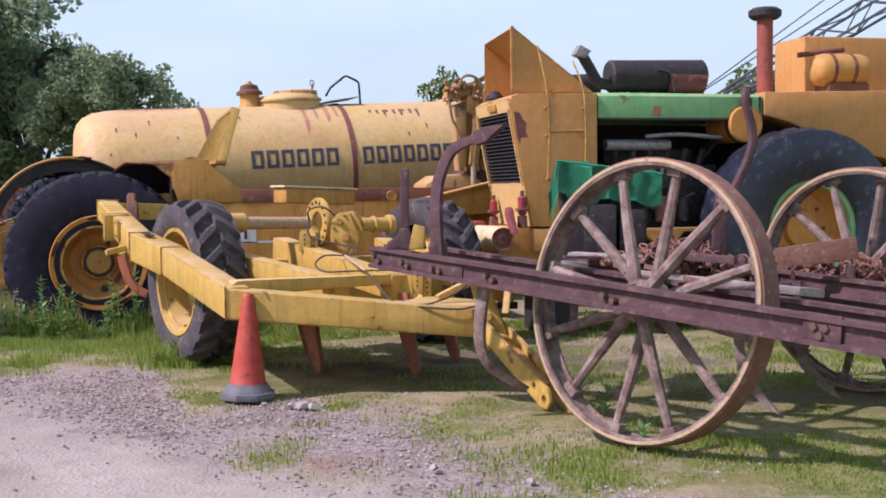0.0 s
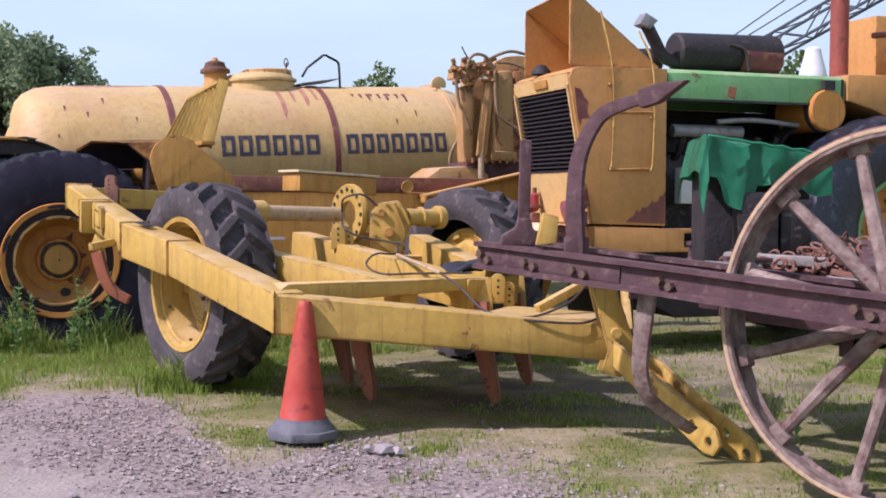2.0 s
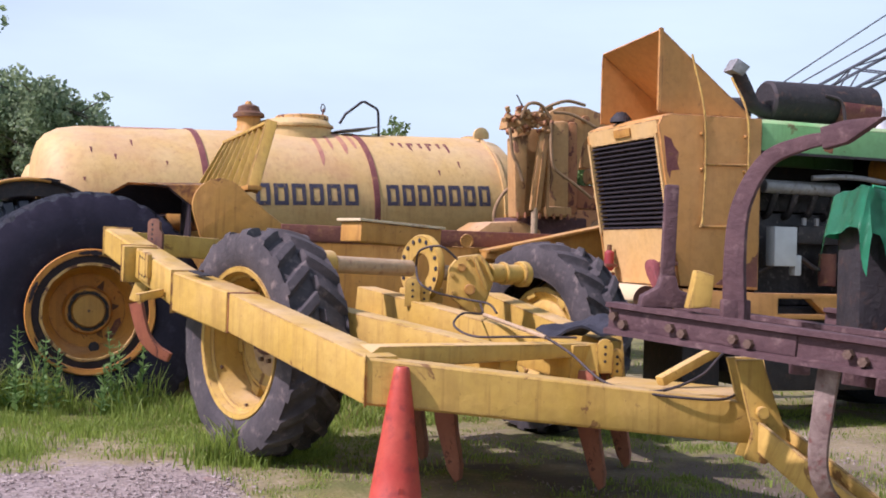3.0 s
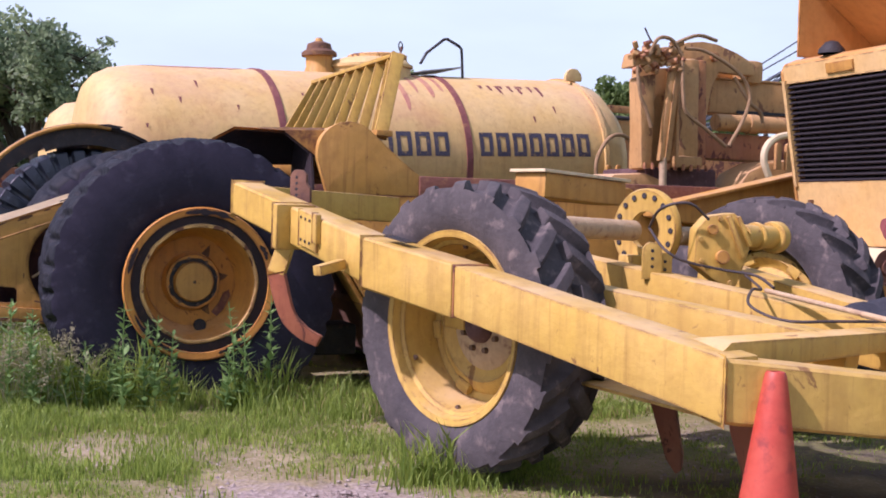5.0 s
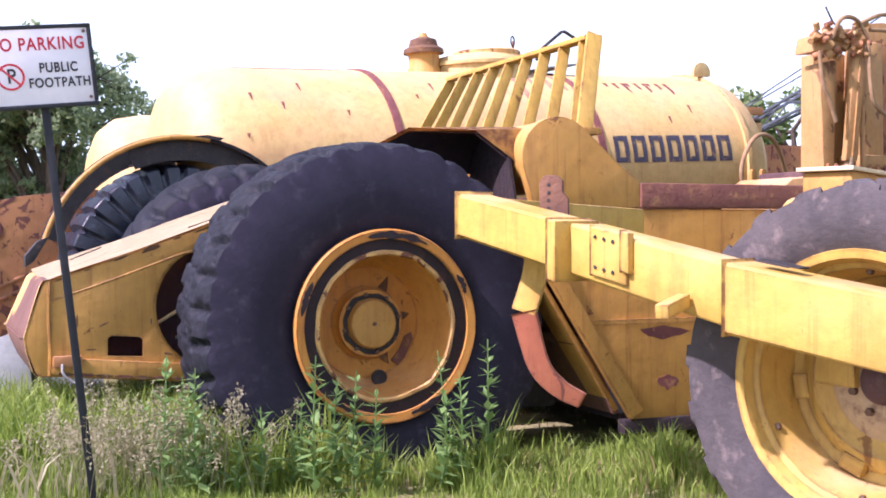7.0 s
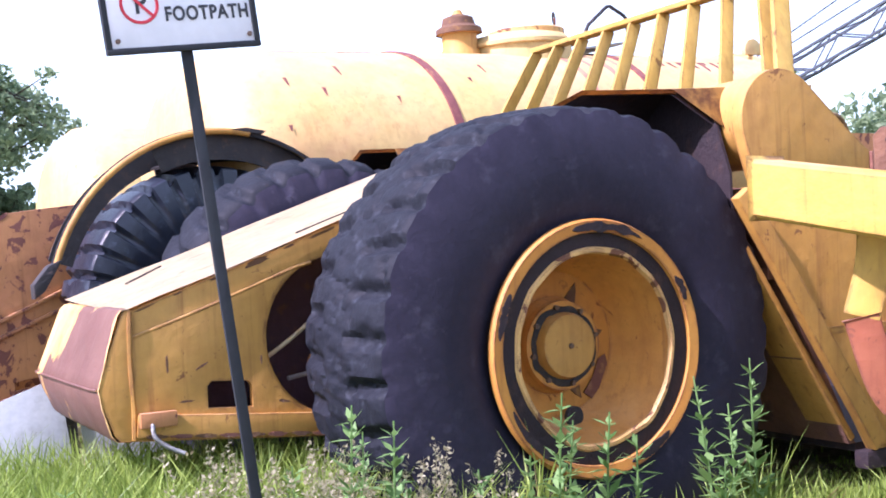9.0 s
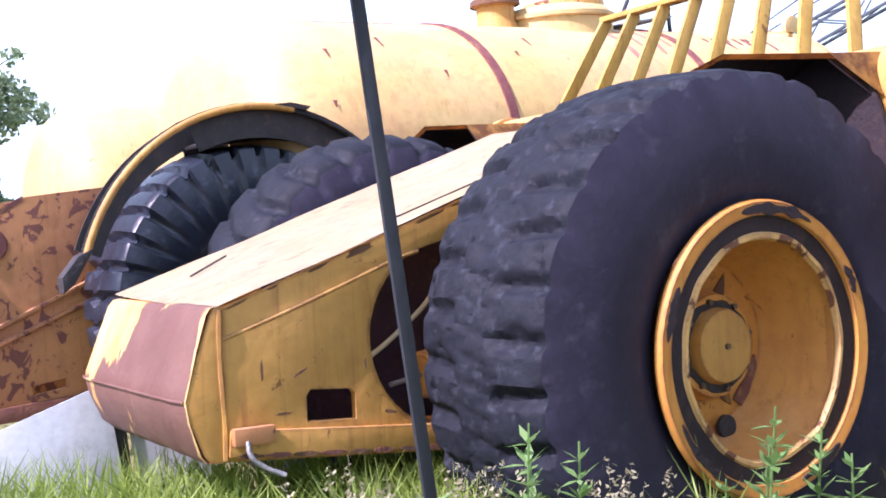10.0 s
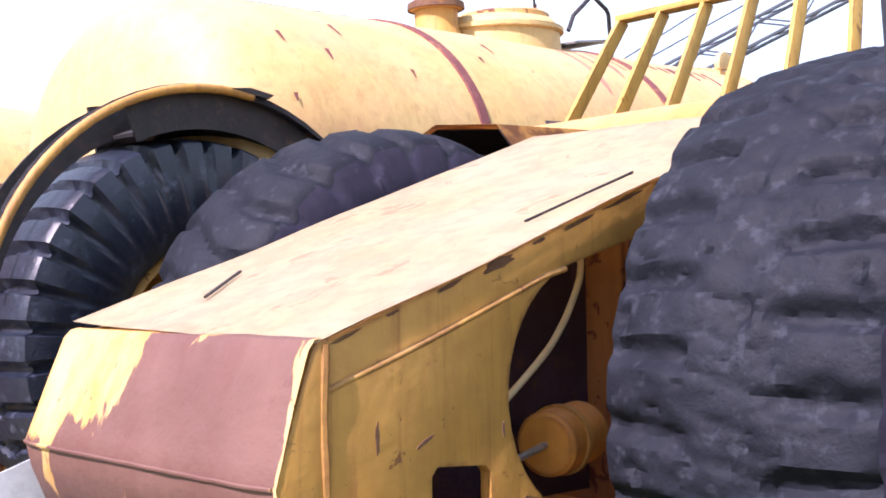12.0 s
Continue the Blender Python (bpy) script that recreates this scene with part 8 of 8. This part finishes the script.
l.new(mixed(n, l, geo.outputs["Random Per Island"], (0.17, 0.135, 0.122), (0.39, 0.335, 0.295)), b.inputs["Base Color"])
me.materials.append(sm)
tagged(new("loose_stones", me), "grey and pinkish loose gravel on the track", "gravel", kind="stuff")
random.seed(21)
for x, y, r in ((-1.09, 7.67, 0.05), (-1.02, 7.64, 0.035), (-1.17, 7.70, 0.03), (-1.36, 7.75, 0.025), (-0.95, 7.72, 0.022), (-2.44, 6.79, 0.02), (-0.1, 5.9, 0.03), (0.4, 5.6, 0.03)):
    bm = bmesh.new()
    bmesh.ops.create_icosphere(bm, subdivisions=1, radius=r)
    for v in bm.verts:
        v.co *= 1 + 0.75 * noise.noise(v.co * 34 + Vector((7 * x, 9 * y, 0)))
        v.co.z *= 0.6
    solid("stone", bm, STONE, "rough pale stone lying on the gravel", "stone", pose(x, y, r * 0.35), group="loose stones by the cone")

# ---- grass ----
def tall(x, y):
    """Height of the grass in metres."""
    h = 0.026 + 0.020 * fbm(x, y, 1.3)
    for cx, cy, rx, ry, k in ((-2.58, 9.58, 0.28, 0.30, 0.22), (-4.2, 11.85, 1.3, 0.30, 0.2), (-5.35, 11.7, 0.7, 0.4, 0.07), (-5.6, 12.2, 0.8, 0.5, 0.06), (-2.3, 11.6, 0.9, 0.5, 0.12), (-6.6, 12.2, 1.0, 1.2, 0.06), (-6.4, 11.0, 0.7, 0.6, 0.05), (1.2, 6.4, 0.8, 0.3, 0.05)):
        h = h + k * np.exp(-((x - cx) / rx) ** 2 - ((y - cy) / ry) ** 2)
    h = h * np.where((y < 8.8) & (x > -2.3), 0.45, np.where(y < 8.4, 0.6, 1.0))
    return np.maximum(h, 0.011)


def blades(name, count, x0, x1, y0, y1, mat, label, hmul=1.0, wid=0.0045, dens=None, seed=1, height=None):
    r = np.random.default_rng(seed)
    x, y = r.uniform(x0, x1, count), r.uniform(y0, y1, count)
    ok = r.random(count) < (cover(x, y) if dens is None else dens(x, y))
    x, y = x[ok], y[ok]
    clump = np.clip(0.75 + 1.3 * fbm(x, y, 3.2), 0.35, 1.7)
    h = (tall(x, y) * clump * hmul if height is None else (height(x, y) * clump if callable(height) else height)) * r.uniform(0.45, 1.35, len(x))
    a = r.uniform(0, 6.283, len(x))
    lean = r.uniform(0.1, 0.75, len(x)) * h
    w = wid * r.uniform(0.6, 1.5, len(x)) * (0.7 + 3 * h)
    b_ = r.uniform(0, 6.283, len(x))
    cx, cy, wx, wy = np.cos(a), np.sin(a), np.cos(b_) * w, np.sin(b_) * w
    z0 = np.full(len(x), -0.02)
    pts = np.stack([
        np.stack([x - wx, y - wy, z0], 1), np.stack([x + wx, y + wy, z0], 1),
        np.stack([x - 0.75 * wx + 0.35 * lean * cx, y - 0.75 * wy + 0.35 * lean * cy, 0.6 * h], 1), np.stack([x + 0.75 * wx + 0.35 * lean * cx, y + 0.75 * wy + 0.35 * lean * cy, 0.6 * h], 1),
        np.stack([x + lean * cx, y + lean * cy, h * 0.98], 1)], 1)
    k = 5 * np.arange(len(x))[:, None]
    quads = (k + np.array([[0, 1, 3, 2]])).tolist()
    tris = (k + np.array([[2, 3, 4]])).tolist()
    me = bpy.data.meshes.new(name)
    me.from_pydata(pts.reshape(-1, 3).tolist(), [], quads + tris)
    me.materials.append(mat)
    return tagged(new(name, me), label, "grass", kind="stuff")


blades("grass", 520000, -8.5, 4.5, 4.6, 13.0, GRASS, "green yard grass, tall round the wheels", wid=0.0042, seed=2)
blades("dry_grass", 90000, -8.5, 4.0, 5.5, 12.0, DRYBLADE, "yellowed thin grass among the green", 0.9, 0.0040, lambda x, y: cover(x, y) * np.clip(0.35 + 1.8 * fbm(x - 4, y + 6, 0.8), 0.02, 1), seed=31)
blades("grass", 16000, -9, 6, 13.0, 20, GRASS, "green grass between the machines", 1.6, 0.008, seed=3)
blades("grass", 34000, -22, -6.5, 13.0, 30, GRASS, "green grass of the far yard", 1.7, 0.011, seed=4)
blades("tall_grass", 5200, -6.6, -3.4, 11.0, 12.6, GRASS, "tall grass by the big tyre", 1.25, 0.004, lambda x, y: np.clip(tall(x, y) * 4 - 0.3, 0, 1), seed=5)
blades("tall_grass", 1300, -2.95, -2.15, 9.2, 9.98, GRASS, "tall grass tuft at the tractor tyre", 1.3, 0.004, lambda x, y: np.clip(tall(x, y) * 5 - 0.5, 0, 1), seed=6)
blades("dry_grass", 260, -6.0, -4.9, 11.0, 11.9, DRYGRASS, "dry pale seed grass round the sign post", 1.0, 0.005, lambda x, y: np.clip(1 - np.hypot((x + 5.45) / 0.5, (y - 11.45) / 0.35), 0, 1), seed=7, height=0.26)

blades("tall_grass", 13000, -6.9, -4.7, 11.7, 13.2, GRASS, "lush tall grass under the tail frame", 1.0, 0.0032, lambda x, y: np.clip(0.7 + fbm(x, y, 2.2), 0, 1), seed=8, height=0.34)
blades("tall_grass", 5200, -5.6, -2.9, 10.9, 11.75, GRASS, "tall grass by the big tyre", 1.0, 0.0028, lambda x, y: np.clip(0.35 + 1.6 * fbm(x, y, 2.6), 0, 1) * np.clip((y - 10.9) / 0.5 + 0.1, 0, 1), seed=9, height=lambda x, y: 0.04 + 0.22 * np.clip((y - 10.95) / 0.75, 0, 1) ** 1.5)
blades("grass", 60000, -6.5, -1.9, 9.6, 11.5, GRASS, "short green grass between track and tyre", 1.0, 0.0030, lambda x, y: np.clip(0.5 + 1.6 * fbm(x, y, 1.5), 0.05, 1) * np.clip(1.1 - 2.1 * bare(x, y), 0.06, 1), seed=12, height=lambda x, y: 0.055 + 0 * x)
# seed heads on thin stems round the post
r = np.random.default_rng(17)
bm = bmesh.new()
made = 0
while made < 170:
    x, y = r.uniform(-6.1, -4.5), r.uniform(11.0, 12.0)
    if r.random() > math.exp(-((x + 5.1) / 0.45) ** 2 - ((y - 11.5) / 0.35) ** 2):
        continue
    made += 1
    h = r.uniform(0.25, 0.52)
    foot, top = Vector((x, y, 0)), Vector((x + r.normal(0, 0.06), y + r.normal(0, 0.06), h))
    w = Vector((0.0012, 0.0012, 0))
    bm.faces.new([bm.verts.new(v) for v in (foot - w, foot + w, top + w * 0.5, top - w * 0.5)])
    for k in range(34):
        f = r.random()
        p = foot.lerp(top, 1 - 0.35 * f) + Vector(r.normal(0, 0.008 + 0.012 * f, 3))
        d, s = Vector(r.normal(0, 1, 3)).normalized() * 0.010, Vector(r.normal(0, 1, 3)).normalized() * 0.005
        d.z = abs(d.z)
        bm.faces.new([bm.verts.new(v) for v in (p - d, p + s, p + d, p - s)])
me = bpy.data.meshes.new("seed_heads")
bm.to_mesh(me)
bm.free()
me.materials.append(DRYGRASS)
tagged(new("seed_heads", me), "pale feathery seed heads of dry grass", "grass", kind="stuff")

# ---- weeds at the big tyre ----
def leaf_face(bm, p, d, size, width):
    d = Vector(d).normalized()
    s = d.cross(Vector((0, 0, 1))).normalized() * (size * width)
    q = [p, p + d * size * 0.45 + s, p + d * size + Vector((0, 0, -0.1 * size)), p + d * size * 0.45 - s]
    bm.faces.new([bm.verts.new(v) for v in q])


def weed(x, y, h, seed):
    r = random.Random(seed)
    w = thing("thistle", "green leafy thistle growing at the tyre", "weed", pose(x, y, 0, 0, 0, r.random() * 360), "thistles by the tyre")
    top = Vector((r.uniform(-0.05, 0.05), r.uniform(-0.05, 0.05), h))
    stem = curve([(0, 0, -0.02), top * 0.5 + Vector((0.015, 0.01, 0)), top], 6)
    part("stem", tube(stem, 0.006, seg=6, r2=0.003), WEED, w)
    bm = bmesh.new()
    for k in range(int(75 * h) + 10):
        f = 0.15 + 0.85 * k / (75 * h + 10)
        p = stem[min(len(stem) - 1, int(f * (len(stem) - 1)))]
        a = k * 2.4 + r.random()
        size = (0.055 + 0.085 * (1 - f)) * r.uniform(0.55, 1.3)
        leaf_face(bm, Vector(p), (math.cos(a), math.sin(a), r.uniform(-0.1, 1.3)), size, 0.17)
    part("leaves", bm, WEED, w)
    return w


for i, (x, y, h) in enumerate(((-3.62, 11.55, 0.40), (-3.46, 11.62, 0.50), (-3.72, 11.45, 0.28), (-4.12, 11.36, 0.42), (-4.30, 11.32, 0.48), (-4.02, 11.4, 0.36), (-4.42, 11.5, 0.22), (-4.78, 11.52, 0.26), (-4.95, 11.6, 0.30), (-4.65, 11.4, 0.22), (-5.95, 12.0, 0.26), (-5.72, 11.95, 0.22), (-4.82, 11.35, 0.44), (-4.9, 11.5, 0.40), (-5.15, 11.75, 0.3), (-3.67, 11.55, 0.47), (-4.20, 11.50, 0.39), (-4.34, 11.50, 0.32), (-4.99, 11.35, 0.48), (-4.54, 11.45, 0.30), (0.9, 7.3, 0.25), (1.05, 6.35, 0.14))):
    weed(x, y, (1.4 if y > 9 else 1.0) * h, i)
random.seed(8)
for k in range(9):
    x, y, h = -6.25 + 0.5 * random.random(), 12.0 + 0.7 * random.random(), 0.14 + 0.08 * random.random()
    bc = thing("buttercup", "small yellow wildflower in the grass", "flower", pose(x, y, 0), "buttercups")
    part("stem", tube([(0, 0, 0), (0.01, 0, h)], 0.002, seg=5), WEED, bc)
    part("petals", lathe([(h - 0.004, 0.0), (h, 0.014), (h + 0.008, 0.016), (h + 0.004, 0.0)], None, 8, Matrix.Translation((0.01, 0, 0)) @ UPRIGHT), PETAL, bc)

# ---- trees ----
def tree(name, x, y, h, r, crown_z, count, mat, seed, label, lobes=9, leaf=0.17, squash=0.8, clump=1.0):
    rr = random.Random(seed)
    t = thing(name, label, "tree", pose(x, y, 0))
    top = Vector((rr.uniform(-0.3, 0.3), rr.uniform(-0.3, 0.3), h * 0.72))
    trunk = bmesh.new()
    line = curve([(0, 0, -0.2), (0.05 * h * rr.uniform(-1, 1), 0, h * 0.3), top], 8)
    tube(line, 0.035 * h, trunk, 10, 0.012 * h)
    clumps = []
    for k in range(lobes):
        a, e = rr.uniform(0, 6.283), rr.uniform(-0.5, 1.0)
        d = Vector((math.cos(a) * math.cos(e), math.sin(a) * math.cos(e), math.sin(e) * squash))
        c = Vector((0, 0, crown_z)) + d * r * rr.uniform(0.45, 0.85)
        s = line[rr.randrange(len(line) // 3, len(line))]
        mid = (Vector(s) + c) / 2 + Vector((0, 0, 0.12 * h * rr.random()))
        tube(curve([s, mid, c], 5), 0.012 * h, trunk, 7, 0.003 * h)
        clumps.append((c, clump * r * rr.uniform(0.28, 0.48)))
        for q in range(3):
            c2 = c + Vector((rr.gauss(0, 1), rr.gauss(0, 1), rr.gauss(0, 0.7))) * r * 0.25
            tube([c, c2], 0.004 * h, trunk, 5, 0.0015 * h)
            clumps.append((c2, clump * r * rr.uniform(0.16, 0.30)))
    part("trunk", trunk, BARK, t)
    g = np.random.default_rng(seed)
    P, total = [], sum(s * s for _, s in clumps)
    for c, s in clumps:
        n = int(count * s * s / total)
        d = g.normal(size=(n, 3))
        d /= np.linalg.norm(d, axis=1)[:, None]
        P.append(np.array(c) + d * s * (g.random((n, 1)) ** 0.33) * (1, 1, 0.8))
    P = np.concatenate(P)
    n = len(P)
    u = g.normal(size=(n, 3))
    u /= np.linalg.norm(u, axis=1)[:, None]
    v = np.cross(u, g.normal(size=(n, 3)))
    v /= np.linalg.norm(v, axis=1)[:, None]
    sz = leaf * g.uniform(0.6, 1.3, (n, 1))
    quad = np.stack([P - u * sz, P + v * sz * 0.55, P + u * sz, P - v * sz * 0.55], 1).reshape(-1, 3)
    me = bpy.data.meshes.new("crown")
    me.from_pydata(quad.tolist(), [], (4 * np.arange(n)[:, None] + np.arange(4)).tolist())
    me.materials.append(mat)
    ob = new("crown", me)
    ob.parent = t
    return t


tree("oak_tree", -16.6, 32.5, 12.0, 4.6, 7.4, 32000, LEAF, 3, "large dark oak tree behind the yard", 44, 0.10, clump=0.72)
tree("oak_tree", -10.2, 31.0, 6.0, 2.1, 3.7, 16000, LEAF, 12, "smaller oak with gaps in its crown", 34, 0.075, clump=0.62)
tree("oak_tree", -22.5, 33.0, 13.0, 5.5, 7.6, 17000, LEAF, 9, "large oak tree behind the yard with sky showing through", 40, 0.105, clump=0.62)
tree("oak_tree", -13.4, 34.5, 7.5, 2.8, 4.2, 13000, LEAF, 51, "dark oak tree behind the yard", 30, 0.095, clump=0.7)
tree("oak_tree", -17.0, 40.0, 9.0, 4.0, 4.5, 6000, LEAF, 15, "dark oak tree further off", 24, 0.15, clump=0.6)
tree("bare_topped_tree", -1.8, 40.0, 5.9, 1.0, 4.9, 420, LEAFPALE, 22, "nearly bare treetop with few leaves", 7, 0.10)
tree("far_tree", 6.9, 46.0, 6.0, 1.5, 5.0, 2600, LEAFPALE, 31, "pale green treetop far behind", 10, 0.16)
tree("far_tree", 12.0, 46.0, 6.6, 3.0, 4.2, 3200, LEAFPALE, 33, "pale green treetop far behind", 10, 0.18)
tree("far_tree", 4.0, 43.0, 4.3, 1.3, 3.7, 2600, LEAFPALE, 35, "small green treetop far behind", 8, 0.14)
tree("far_tree", 22.0, 50.0, 7.5, 4.0, 4.2, 3600, LEAF, 37, "dark tree far behind", 10, 0.24)
tree("far_tree", -4.5, 55.0, 4.2, 3.2, 2.2, 2500, LEAF, 39, "low dark tree far behind", 10, 0.24)
tree("elder_bush", -13.9, 32.0, 3.6, 1.7, 2.0, 9000, LEAF, 61, "dark bush under the oaks", 22, 0.10, clump=0.7)
tree("elder_bush", -16.0, 31.5, 3.8, 1.8, 2.1, 9000, LEAF, 63, "dark bush under the oaks", 22, 0.10, clump=0.7)
tree("elder_bush", -11.8, 33.0, 3.2, 1.5, 1.8, 7000, LEAF, 65, "dark bush under the oaks", 20, 0.10, clump=0.7)
tree("elder_bush", -9.7, 31.8, 3.3, 1.3, 2.0, 6000, LEAF, 67, "dark bush under the oaks", 18, 0.09, clump=0.7)
# hedge along the far side of the yard
g = np.random.default_rng(77)
n = 14000
hx = g.uniform(-60, 60, n)
hz = g.random(n) ** 0.8 * (2.0 + 0.7 * np.sin(hx * 0.9) + 0.5 * np.sin(hx * 2.3))
keep = (hx > -7) | (g.random(n) < 0.35)
hx, hz, n = hx[keep], hz[keep], int(keep.sum())
P = np.stack([hx, np.where(hx < -7, 38, 52) + 2 * np.sin(hx * 0.1) + g.normal(0, 0.8, n), hz], 1)
u = g.normal(size=(n, 3))
v = np.cross(u, g.normal(size=(n, 3)))
u /= np.linalg.norm(u, axis=1)[:, None]
v /= np.linalg.norm(v, axis=1)[:, None]
quad = np.stack([P - u * 0.32, P + v * 0.2, P + u * 0.32, P - v * 0.2], 1).reshape(-1, 3)
me = bpy.data.meshes.new("hedge")
me.from_pydata(quad.tolist(), [], (4 * np.arange(n)[:, None] + np.arange(4)).tolist())
me.materials.append(LEAF)
tagged(new("hedge", me), "dark hedge along the far side of the yard", "hedge", kind="stuff")
